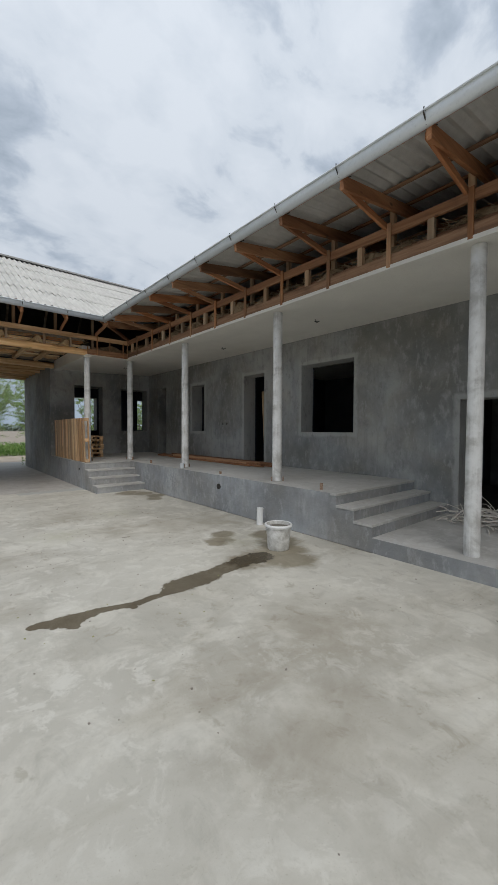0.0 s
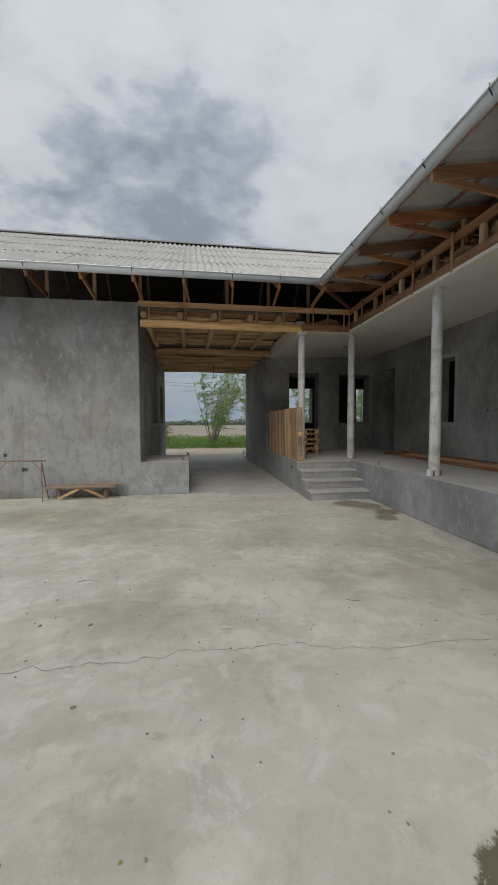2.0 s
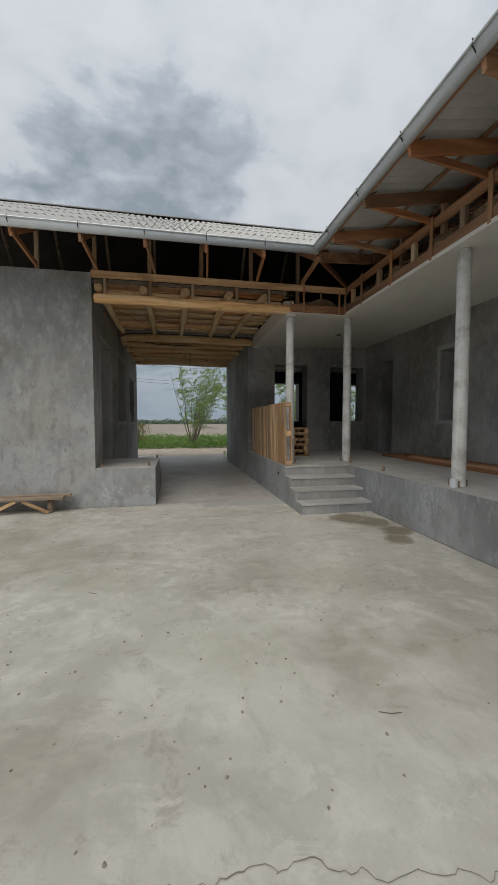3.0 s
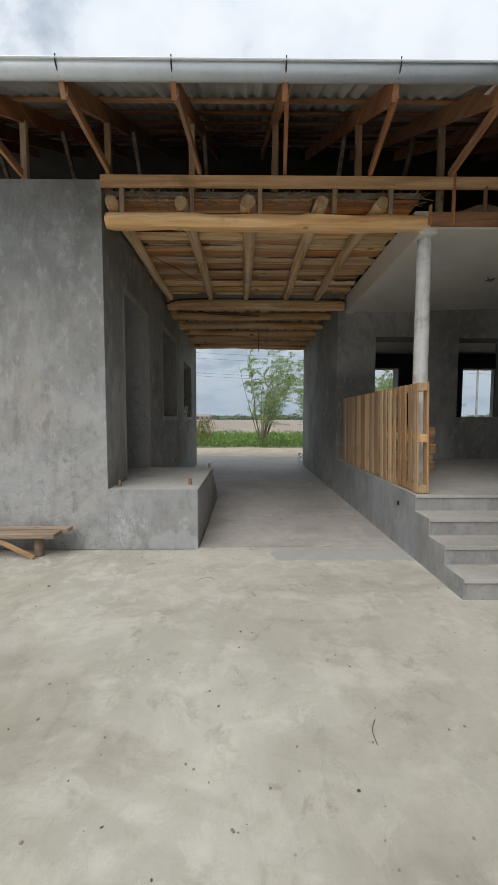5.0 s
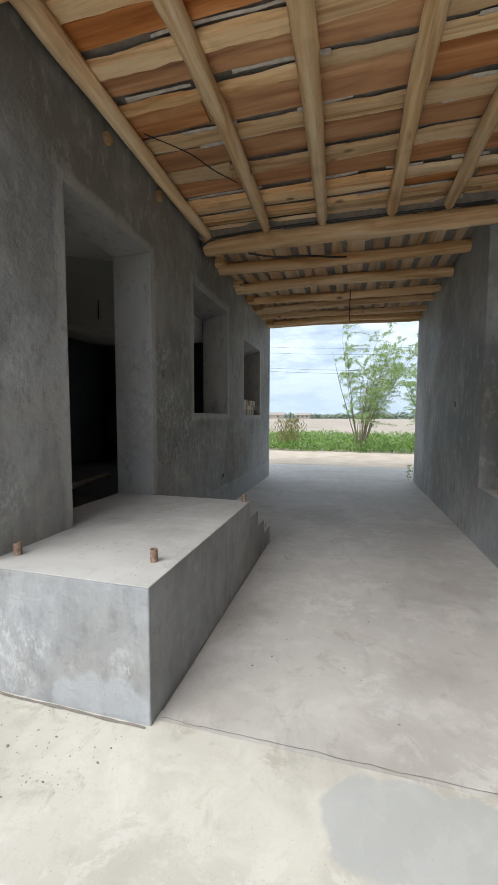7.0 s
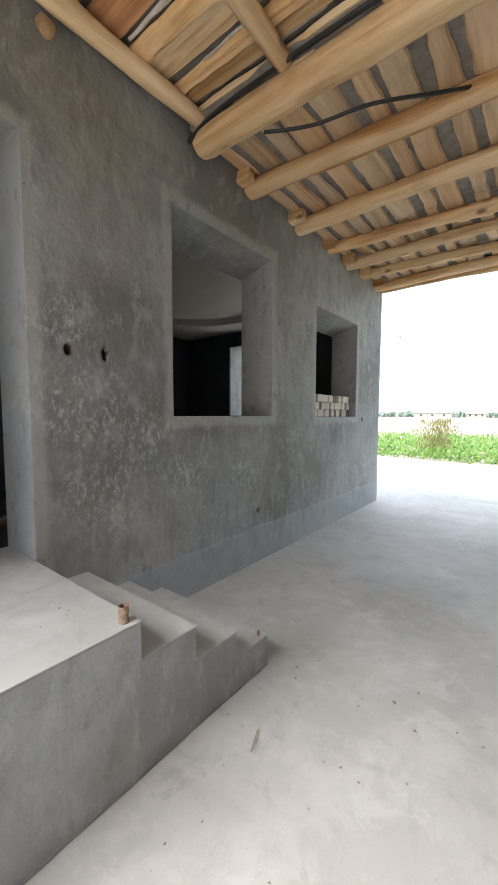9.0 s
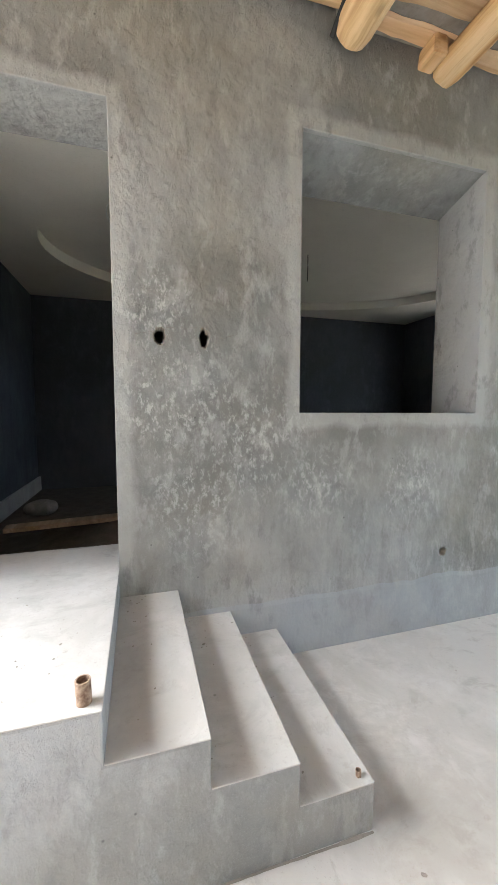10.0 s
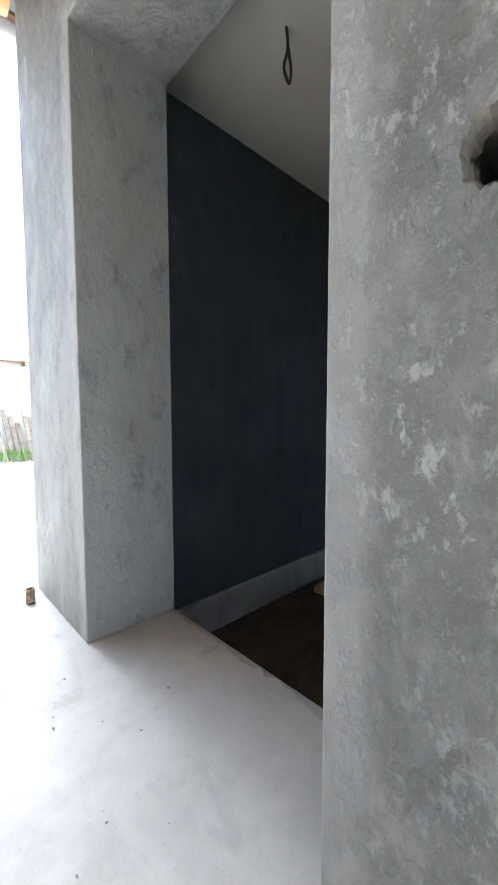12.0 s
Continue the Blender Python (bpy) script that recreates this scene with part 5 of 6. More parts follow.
# ---------------- passage ceiling ----------------
def board_into(bm, c, length, width, thick, along, rr, wave=0.02):
    """A rough slab board with waney edges, along x or y."""
    n = max(6, int(length / 0.07))
    sd = rr.uniform(0, 90)
    tilt = rr.uniform(-0.012, 0.012)
    rows = []
    for i in range(n + 1):
        t = i / n
        s = -length / 2 + length * t
        w0 = -width / 2 + wave * noise.noise(Vector((s * 1.6, sd, 0))) + wave * 0.6 * noise.noise(Vector((s * 7, sd, 4)))
        w1 = width / 2 + wave * noise.noise(Vector((s * 1.6, sd, 9))) + wave * 0.6 * noise.noise(Vector((s * 7, sd, 14)))
        z = tilt * (2 * t - 1)
        pr = [(w0, z), (w0 + 0.012, z - thick), (w1 - 0.012, z - thick), (w1, z)]
        rows.append([bm.verts.new((c[0] + s, c[1] + a, c[2] + b) if along == "x" else (c[0] + a, c[1] + s, c[2] + b)) for a, b in pr])
    for i in range(n):
        for k in range(4):
            j = (k + 1) % 4
            bm.faces.new((rows[i][k], rows[i][j], rows[i + 1][j], rows[i + 1][k]))
    bm.faces.new(rows[0]); bm.faces.new(rows[-1][::-1])


rr = random.Random(21)
bm = bmesh.new()
y, row = YF + 0.12, 0
while y < 14.75:                            # orange boards and pale waney slabs alternate across the first bay
    wide = row % 2 == 0 and rr.random() < 0.8
    w = rr.choice([0.2, 0.24, 0.28]) if wide else rr.choice([0.07, 0.1, 0.13, 0.16])
    x = XW + 0.02
    while x < 4.0:
        L = min(rr.choice([0.8, 1.6, 1.7, 2.4]), 4.05 - x)
        if L < 0.15:
            break
        first = len(bm.faces)
        board_into(bm, (x + L / 2, y + w / 2, 4.118 + (rr.uniform(-0.008, 0.012) if wide else rr.uniform(-0.035, -0.005))), L + rr.uniform(-0.06, 0.06), w, rr.uniform(0.018, 0.028) if wide else rr.uniform(0.03, 0.055), "x", rr, 0.010 if wide else 0.024)
        bm.faces.ensure_lookup_table()
        kind = 0 if wide and rr.random() < 0.9 else 1
        for f in bm.faces[first:]:
            f.material_index = kind
        x += L
    y += w + rr.uniform(0.008, 0.03)
    if rr.random() < 0.6:                   # torn strips of inner bark in the gaps
        x = XW + rr.uniform(0.1, 0.9)
        while x < 3.6:
            L = rr.uniform(0.3, 1.0)
            first = len(bm.faces)
            board_into(bm, (x + L / 2, y + rr.uniform(-0.01, 0.02), 4.10), min(L, 4.0 - x), rr.uniform(0.02, 0.045), 0.012, "x", rr, 0.02)
            bm.faces.ensure_lookup_table()
            for f in bm.faces[first:]:
                f.material_index = 2
            x += L + rr.uniform(0.2, 1.2)
        y += rr.uniform(0.0, 0.03)
    row += 1
structure("ceiling_passage_boards", bm, [BOARD_X, LOG_X, BARKSTRIP], "orange boards and pale waney slabs laid across the poles", "ceiling")
bm = bmesh.new()
x = XW + 0.02
while x < XR - 0.05:                        # boards laid lengthwise over the second bay
    w = rr.uniform(0.12, 0.24)
    y = 14.72
    while y < YN - 0.02:
        L = min(rr.choice([1.7, 2.4, 0.9]), YN - y)
        if L < 0.2:
            break
        board_into(bm, (x + w / 2, y + L / 2, 3.958 + rr.uniform(-0.018, 0.010)), L + 0.03, min(w, XR - x), rr.uniform(0.018, 0.034), "y", rr, 0.025)
        y += L
    x += w + rr.uniform(0.04, 0.11)
structure("ceiling_passage_far_boards", bm, BOARD_Y, "pale waney boards laid lengthwise with clay between them", "ceiling")
bm = boxes((XW - 0.1, 4.05, YF + 0.12, 14.72, 4.135, 4.2), (XW - 0.1, XR + 0.1, 14.7, YN, 3.965, 4.1))
structure("ceiling_passage_clay", bm, MUD, "grey cracked clay above the boards", "ceiling")


def pole(name, p, q, r0, r1, sd, mat, label, group, bend=0.02):
    bm = bmesh.new()
    log_into(bm, p, q, r0, r1, random.Random(sd), 16, 44, bend, 0.17)
    bm.faces.ensure_lookup_table()
    for f in bm.faces[-2:]:
        f.material_index = 1
    return tagged(part(name, bm, [mat, ENDGRAIN], None, "", True), label, "log", group)


for k, x in enumerate((0.50, 1.27, 2.02, 2.88, 3.56)):
    x2 = (0.49, 1.30, 2.02, 2.80, 3.42)[k]
    pole("ceiling_pole", (x, YF - 0.04, 3.992), (x2, 14.72, 4.0), 0.08 if k != 2 else 0.092, 0.062, 30 + k, LOG_Y, "peeled pale poplar pole under the ceiling boards", "lengthwise ceiling poles", 0.03)
for k, (y, r, z) in enumerate(((14.77, 0.115, 3.86), (15.53, 0.09, 3.85), (16.44, 0.09, 3.85), (17.25, 0.075, 3.87), (17.85, 0.075, 3.86), (18.5, 0.07, 3.87), (19.11, 0.075, 3.86), (19.38, 0.06, 3.865))):
    pole("cross_pole", (XW - (0.02 if k else -0.06), y, z + 0.0), (XR + (0.03 if k else 0.1), y + rr.uniform(-0.04, 0.04), z + 0.0), r, r * 0.88, 50 + k, LOG_X, "peeled pale poplar pole across the passage", "cross ceiling poles", 0.03)
for k, y in enumerate((15.36, 16.28, 17.12, 17.74, 18.4, 19.02)):
    bm = bevelled(boxes((XW - 0.02, XW + 0.14 + 0.04 * (k % 2), y - 0.06, y + 0.05, 3.83, 3.955)), 0.02, 2)
    for v in bm.verts:
        v.co += noise.noise_vector(v.co * 9) * 0.014
    tagged(part("packing_block", bm, BEAM_X), "short wooden packing block beside a ceiling pole", "block", "packing blocks")

for k, (y, z, r) in enumerate(((12.67, 3.88, 0.055), (13.54, 3.89, 0.06))):
    pole("log_stub", (XW - 0.15, y, z), (XW + 0.04, y + 0.01, z - 0.01), r * 0.9, r * 0.85, 80 + k, ENDGRAIN, "sawn end of a log built into the rendered wall", "log ends in the wall", 0.0)

# ---------------- open gable truss ----------------
for y0, z0, y1, z1 in ((12.2, 4.25, 13.6, 6.2), (15.6, 4.25, 13.6, 6.2), (15.6, 4.25, 17.6, 6.2), (19.0, 4.25, 17.6, 6.2), (15.6, 4.25, 15.6, 7.15), (13.6, 4.25, 13.6, 6.15)):
    timber("truss_strut", (XWEST + 0.2, y0, z0), (XWEST + 0.2, y1, z1), 0.05, 0.09, GREYWOOD, "weathered strut of the open gable truss", "gable truss", (1, 0, 0))

# ---------------- pallets ----------------
def pallet(name, L, H, n, sd, label, group, gap=0.03):
    """A pallet standing on its edge: vertical boards on the face (-x side), three cross bearers, three back boards."""
    rr = random.Random(sd)
    ob = thing(name, (0, 0, 0), label, "pallet", group)
    w = (L - gap * (n - 1)) / n
    for k in range(n):
        y = k * (w + gap) + rr.uniform(-0.006, 0.006)
        part("board", boxes((0, 0.02, y, y + w, rr.uniform(0, 0.01), H - rr.uniform(0, 0.02)), bevel=0.003), PALLET_Z, ob)
    for z in (0.0, H / 2 - 0.045, H - 0.09):
        part("bearer", boxes((0.021, 0.115, 0.0, L, z, z + 0.09), bevel=0.004), PALLET_Y, ob)
    for y in (0.0, L / 2 - 0.05, L - 0.1):
        part("back_board", boxes((0.116, 0.136, y, y + 0.1, 0.0, H), bevel=0.003), PALLET_Z, ob)
    return ob


pal = pallet("pallet", 1.3, 1.235, 9, 1, "pale new wooden pallet standing on edge beside the steps", "standing pallets", 0.066)
pal.matrix_world = pose(3.925, 11.13, P + 0.01, 0, -1.5, 0)
pal2 = pallet("pallet", 1.88, 1.23, 17, 2, "weathered brown wooden pallet standing on edge on the veranda", "standing pallets", 0.008)
pal2.matrix_world = pose(3.935, 12.46, P + 0.01, 0, -1.0, 0)


def flat_pallet():
    ob = thing("stacked_pallet", (0, 0, 0), "pale wooden pallet lying in a stack on the veranda", "pallet", "stacked pallets")
    for k in range(3):
        y = k * 0.55
        part("bearer", boxes((0, 0.8, y, y + 0.1, 0.0, 0.022), bevel=0.003), PALLET_X, ob)
        for x in (0.0, 0.35, 0.7):
            part("block", boxes((x, x + 0.1, y, y + 0.1, 0.0225, 0.1), bevel=0.004), PALLET_X, ob)
        part("cross_board", boxes((0, 0.8, y, y + 0.1, 0.1005, 0.12), bevel=0.003), PALLET_X, ob)
    for k in range(6):
        x = k * 0.14
        part("deck_board", boxes((x, x + 0.1, 0, 1.2, 0.1205, 0.14), bevel=0.003), PALLET_Y, ob)
    return ob


fp = flat_pallet()
fp.matrix_world = pose(4.3, 13.06, P + 0.01)
for k in range(1, 5):
    copy_thing(fp, pose(4.3 + (-0.02, 0.015, 0.0, 0.02)[k - 1], 13.06 + 0.01 * k, P + 0.01 + 0.1405 * k, 0, 0, (1.0, -0.8, 0.5, 1.5)[k - 1]))

# ---------------- timbers on the veranda ----------------
rr = random.Random(12)
for k in range(9):
    x = 6.86 + (k % 5) * 0.12
    layer = k // 5
    x0, x1 = x + rr.uniform(-0.04, 0.04) + 0.06 * layer, x + rr.uniform(-0.04, 0.04) + 0.06 * layer
    y0, y1 = 6.95 + rr.uniform(0, 0.9), 12.2 + rr.uniform(-0.7, 0.8)
    z = P + 0.011 + 0.025 + 0.051 * layer
    timber("plank", (x0, y0, z), (x1, y1, z), 0.1 + 0.02 * (k % 2), 0.05, TIMBER_Y, "orange-brown sawn plank lying on the veranda floor", "planks on the veranda")
timber("leaning_plank", (7.78, 7.95, P), (7.98, 8.32, 2.75), 0.06, 0.14, PALLET_Z, "pale plank leaning inside the veranda doorway", "leaning planks")
timber("leaning_plank", (7.85, 7.98, P), (7.98, 8.28, 2.4), 0.06, 0.1, PALLET_Z, "pale plank leaning inside the veranda doorway", "leaning planks")

# ---------------- bucket, pipes, stubs ----------------
def lathe(bm, prof, seg=32, c=(0, 0)):
    rings = [[bm.verts.new((c[0] + r * math.cos(6.28318 * k / seg), c[1] + r * math.sin(6.28318 * k / seg), z)) for k in range(seg)] for r, z in prof]
    for a, b in zip(rings, rings[1:]):
        for k in range(seg):
            bm.faces.new((a[k], a[(k + 1) % seg], b[(k + 1) % seg], b[k]))
    return rings


bucket = thing("bucket", (4.36, 4.05, 0.004), "dirty white plastic bucket standing in a wet patch", "bucket")
bm = bmesh.new()
rg = lathe(bm, [(0.145, 0.0), (0.15, 0.01), (0.172, 0.30), (0.186, 0.302), (0.188, 0.325), (0.178, 0.345), (0.168, 0.345), (0.165, 0.3), (0.142, 0.02)])
bm.faces.new(rg[0][::-1]); bm.faces.new(rg[-1])
body = part("body", bm, BUCKET, bucket, "", True)
bm = bmesh.new(); lathe(bm, [(0.189, 0.318), (0.193, 0.324), (0.193, 0.338), (0.186, 0.349), (0.172, 0.3495), (0.169, 0.344)])
part("rim", bm, PLASTIC, body, "rolled white rim", True)
bm = bmesh.new(); rg = lathe(bm, [(0.168, 0.298), (0.16, 0.299)]); bm.faces.new(rg[-1])
part("contents", bm, WET, bucket, "murky grey water")
part("handle", tube_into(bmesh.new(), [(0.188 * math.cos(a), 0.188 * math.sin(a) - 0.0, 0.32 - 0.10 * math.sin(a)) for a in [math.pi * k / 16 for k in range(17)]], 0.004, 6), ZINC, bucket)


def pipe(name, at, r, h, mat, label, group=""):
    bm = bmesh.new()
    rg = lathe(bm, [(r * 0.82, 0.0), (r, 0.0), (r, h), (r * 0.82, h), (r * 0.82, 0.002)], 18)
    bm.faces.new(rg[-1])
    ob = tagged(part(name, bm, mat, None, "", True), label, "pipe", group)
    ob.matrix_world = Matrix.Translation(at) @ Matrix.Rotation(0.03, 4, "X")
    return ob


pipe("drain_pipe", (5.05, 5.2, -0.005), 0.056, 0.30, PLASTIC, "white plastic drain pipe rising from the concrete")
for at, r, h in (((1.30, 11.72, P + 0.006), 0.023, 0.075), ((0.45, 11.60, P + 0.006), 0.023, 0.075), ((1.39, 13.33, P + 0.006), 0.023, 0.075), ((1.40, 14.30, 0.206), 0.011, 0.025)):
    pipe("railing_stub", at, r, h, RUST, "rusty cut-off steel railing stub in the landing", "landing railing stubs")
for at, h in (((5.33, 4.08, P + 0.008), 0.10), ((5.33, 6.75, P + 0.008), 0.05), ((5.33, 10.0, P + 0.008), 0.08), ((5.36, 11.3, P + 0.008), 0.1)):
    pipe("railing_stub", at, 0.026, h, RUST, "rusty cut-off steel railing stub in the veranda floor", "veranda railing stubs")
pipe("paint_tin", (5.35, 8.36, P + 0.008), 0.05, 0.11, ZINC, "small grey metal tin at the foot of a column")
bm = bmesh.new()
rg = lathe(bm, [(0.035, 0.0), (0.055, 0.0), (0.055, 0.03), (0.04, 0.03), (0.035, 0.0)], 20)
bm.faces.new(rg[0][::-1])
o = tagged(part("drain_outlet", bm, DARKSTEEL, None, "", True), "dark round drain outlet in the platform side", "pipe")
o.matrix_world = Matrix.Translation((XE - 0.02, 6.62, 0.49)) @ Matrix.Rotation(math.pi / 2, 4, "Y")
o = tagged(part("drain_outlet", stick((0, 0, 0), (0.02, 0, 0), 0.04, 0.05), DARKSTEEL), "dark capped outlet in the passage base wall", "pipe")
o.matrix_world = Matrix.Translation((XR - 0.018, 11.55, 0.53))

# ---------------- bench and trestle by the courtyard wall ----------------
bench = thing("bench", (-0.81, 11.14, 0.0), "low rough wooden bench with weathered plank and braces", "bench")
bm = bmesh.new(); board_into(bm, (0, 0, 0.285), 1.42, 0.2, 0.045, "x", random.Random(5), 0.015)
part("seat", bm, GREYWOOD, bench)
bm = bmesh.new(); board_into(bm, (0.06, 0.14, 0.297), 1.45, 0.14, 0.04, "x", random.Random(6), 0.015)
part("seat_board", bm, GREYWOOD, bench)
for x in (-0.47, 0.47):
    bm = bmesh.new(); log_into(bm, (x, 0.05, 0.0), (x, 0.05, 0.25), 0.055, 0.05, random.Random(int(x * 10)), 10, 4, 0, 0.08)
    part("leg", bm, GREYWOOD, bench, "", True)
    part("brace", stick((x, -0.06, 0.02), (0.05 * (1 if x > 0 else -1), -0.06, 0.23), 0.025, 0.055), PALLET_X, bench)
trestle = thing("trestle", (-2.03, 11.15, 0.0), "thin rusty steel trestle frame standing by the wall", "trestle")
for x in (-0.42, 0.42):
    for y in (-0.16, 0.16):
        part("leg", stick((x + (0.06 if x > 0 else -0.06), y, 0.0), (x, 0, 0.82), 0.022, 0.022), RUST, trestle)
    part("stretcher", stick((x * 1.08, -0.11, 0.3), (x * 1.08, 0.11, 0.3), 0.016, 0.016), RUST, trestle)
    part("brace", stick((x * 1.02, 0, 0.62), (x * 0.6, 0, 0.81), 0.016, 0.016), RUST, trestle)
part("top_bar", stick((-0.5, 0, 0.83), (0.5, 0, 0.83), 0.03, 0.03), RUST, trestle)

# ---------------- bricks on the far window sill ----------------
stack = thing("brick_stack", (0.12, 17.63, 1.60), "pale clay bricks stacked dry on the window sill", "bricks")
bm = bevelled(boxes((-0.12, 0.12, -0.0575, 0.0575, 0, 0.106)), 0.008, 1)
brick_mesh = mesh_from(bm, "brick", BRICK)
rr = random.Random(9)
for c in range(3):
    for k in range(11):
        if c == 2 and k in (0, 7):
            continue
        b = new("brick", brick_mesh)
        b.parent = stack
        b.matrix_basis = pose(rr.uniform(-0.035, 0.035), -0.61 + 0.122 * k + rr.uniform(-0.004, 0.004), 0.1085 * c, 0, 0, rr.uniform(-4, 4))

# ---------------- cables ----------------
def cable(name, pts, r, label, mat=CABLE):
    P4 = [Vector(p) for p in pts]
    out = []
    for i in range(len(P4) - 1):
        p0, p1, p2, p3 = P4[max(i - 1, 0)], P4[i], P4[i + 1], P4[min(i + 2, len(P4) - 1)]
        for s in range(8):
            t = s / 8
            out.append(0.5 * (2 * p1 + (p2 - p0) * t + (2 * p0 - 5 * p1 + 4 * p2 - p3) * t * t + (3 * p1 - p0 - 3 * p2 + p3) * t ** 3))
    out.append(P4[-1])
    return tagged(part(name, tube_into(bmesh.new(), out, r, 8), mat, None, "", True), label, "cable")


cable("cable", [(0.40, 14.66, 3.84), (0.7, 14.66, 3.93), (1.5, 14.655, 3.955), (2.4, 14.66, 3.95), (3.2, 14.66, 3.945), (3.88, 14.66, 3.95)], 0.017, "black power cable laid along a ceiling pole")
cable("cable", [(1.0, 14.88, 3.78), (1.35, 15.0, 3.745), (1.75, 15.1, 3.76), (2.15, 15.35, 3.80), (2.45, 15.6, 3.88)], 0.013, "black cable loop sagging between two ceiling poles")
cable("cable", [(2.35, 17.2, 3.95), (2.35, 17.17, 3.7), (2.34, 17.17, 3.45), (2.36, 17.16, 3.33)], 0.009, "black wire hanging from the passage ceiling")
cable("cable", [(1.24, 13.6, 3.92), (1.1, 13.3, 3.88), (0.95, 13.05, 3.90), (0.6, 12.9, 4.02)], 0.005, "thin wire tied round a ceiling pole")
for x, y in ((6.4, 5.13), (6.5, 8.3), (5.8, 13.0)):
    zw = ZC + 0.09 * (x - 5.27) / 2.33
    cable("lamp_wire", [(x, y, zw + 0.01), (x + 0.02, y, zw - 0.04), (x + 0.07, y + 0.02, zw - 0.05), (x + 0.1, y - 0.02, zw - 0.02), (x + 0.05, y - 0.05, zw - 0.045), (x - 0.05, y - 0.03, zw - 0.06)], 0.006, "short curled lamp wire at the veranda ceiling")
cable("lamp_wire", [(-0.440, 12.585, 3.47), (-0.452, 12.585, 3.38), (-0.426, 12.585, 3.28), (-0.450, 12.595, 3.22), (-0.475, 12.585, 3.30), (-0.452, 12.585, 3.39)], 0.007, "bare lamp wire hanging from the room ceiling")
cable("lamp_wire", [(-1.9, 15.6, 3.60), (-1.9, 15.6, 3.4), (-1.91, 15.6, 3.27)], 0.006, "bare lamp wire hanging from the oval ceiling")
cable("ceiling_cable", [(-0.1, 13.9, 3.38), (-0.9, 13.3, 3.33), (-1.5, 13.5, 3.36), (-1.6, 14.2, 3.38)], 0.005, "loose grey wire loop under the room ceiling", PLASTIC)

# ---------------- broken edges round the wall holes ----------------
def broken_rim(y, z, ry, rz, sd):
    """Ragged render round a chased hole in the passage wall: a lip that curls into the cavity."""
    bm = bmesh.new()
    n = 44
    rings = []
    for j, (k, dx) in enumerate(((2.1, 0.0008), (1.45, 0.002), (1.12, 0.0015), (0.95, -0.008), (0.82, -0.035))):
        ring = []
        for i in range(n):
            a = 6.28318 * i / n
            q = k * (1 + (0.0 if j == 0 else 0.22) * noise.noise(Vector((math.cos(a) * 1.8, math.sin(a) * 1.8, sd))) + (0.0 if j == 0 else 0.16) * noise.noise(Vector((math.cos(a) * 6, math.sin(a) * 6, sd + j * 0.4))))
            ring.append(bm.verts.new((XW + dx + (0.003 * noise.noise(Vector((a * 5, j, sd))) if j in (1, 2) else 0), y + ry * q * math.cos(a), z + rz * q * math.sin(a))))
        rings.append(ring)
    for r0, r1 in zip(rings, rings[1:]):
        for i in range(n):
            f = bm.faces.new((r0[i], r0[(i + 1) % n], r1[(i + 1) % n], r1[i]))
            f.material_index = 1 if r0 in rings[2:] else 0
    return tagged(part("broken_render", bm, [PLASTER_WEST, HOLE], None, "", True), "crumbled render edge round a chased hole", "wall damage", "", "structure")


broken_rim(13.632, 2.042, 0.032, 0.046, 1)
broken_rim(13.887, 2.045, 0.029, 0.054, 2)
broken_rim(15.67, 0.583, 0.03, 0.029, 3)


def wall_crack(pts, sd):
    bm = bmesh.new()
    prev, d = None, 0.0
    for (y0, z0), (y1, z1) in zip(pts, pts[1:]):
        n = 14
        for i in range(n + 1):
            y, z = y0 + (y1 - y0) * i / n, z0 + (z1 - z0) * i / n
            d += 0.3
            z += 0.006 * noise.noise(Vector((d * 0.9, sd, 0))) + 0.003 * noise.noise(Vector((d * 3, sd, 1)))
            w = 0.0007 + 0.0012 * abs(noise.noise(Vector((d, sd, 4))))
            cur = [bm.verts.new((XW + 0.0035, y, z + e * w)) for e in (-1, 1)]
            if prev:
                bm.faces.new((prev[0], prev[1], cur[1], cur[0]))
            prev = cur
    return tagged(part("wall_crack", bm, CRACK), "hairline crack in the cement render", "crack", "", "structure")


wall_crack([(13.50, 2.045), (13.55, 2.055), (13.595, 2.068)], 1)
wall_crack([(13.672, 2.09), (13.75, 2.093), (13.85, 2.10)], 2)
wall_crack([(13.98, 2.045), (14.08, 2.075)], 3)

# ---------------- marks on the ground ----------------
def ribbon(name, pts, width, sd, mat, label, zf=None, jag=0.03, lift=0.004):
    """A thin crack or joint along points, wandering and uneven in width."""
    bm = bmesh.new()
    pts = [Vector((*p, 0)) for p in pts]
    prev, d0 = None, 0
    for a, b in zip(pts, pts[1:]):
        n = max(2, int((b - a).length / 0.02))
        side = (b - a).normalized().cross(Vector((0, 0, 1)))
        for i in range(n + 1):
            c = a.lerp(b, i / n)
            d0 += (b - a).length / n
            c = c + side * (jag * noise.noise(Vector((d0 * 2.0, sd, 0))) + jag * 0.6 * noise.noise(Vector((d0 * 8, sd, 3))) + jag * 0.3 * noise.noise(Vector((d0 * 25, sd, 5))))
            w = width * (0.6 + 0.9 * abs(noise.noise(Vector((d0 * 6, sd, 7)))))
            z = (zf(c.x, c.y) if zf else 0) + lift
            cur = [bm.verts.new((c.x + side.x * w * e, c.y + side.y * w * e, z)) for e in (-0.5, 0.5)]
            if prev:
                bm.faces.new((prev[0], prev[1], cur[1], cur[0]))
            prev = cur
    return tagged(part(name, bm, mat), label, "crack", "", "structure")


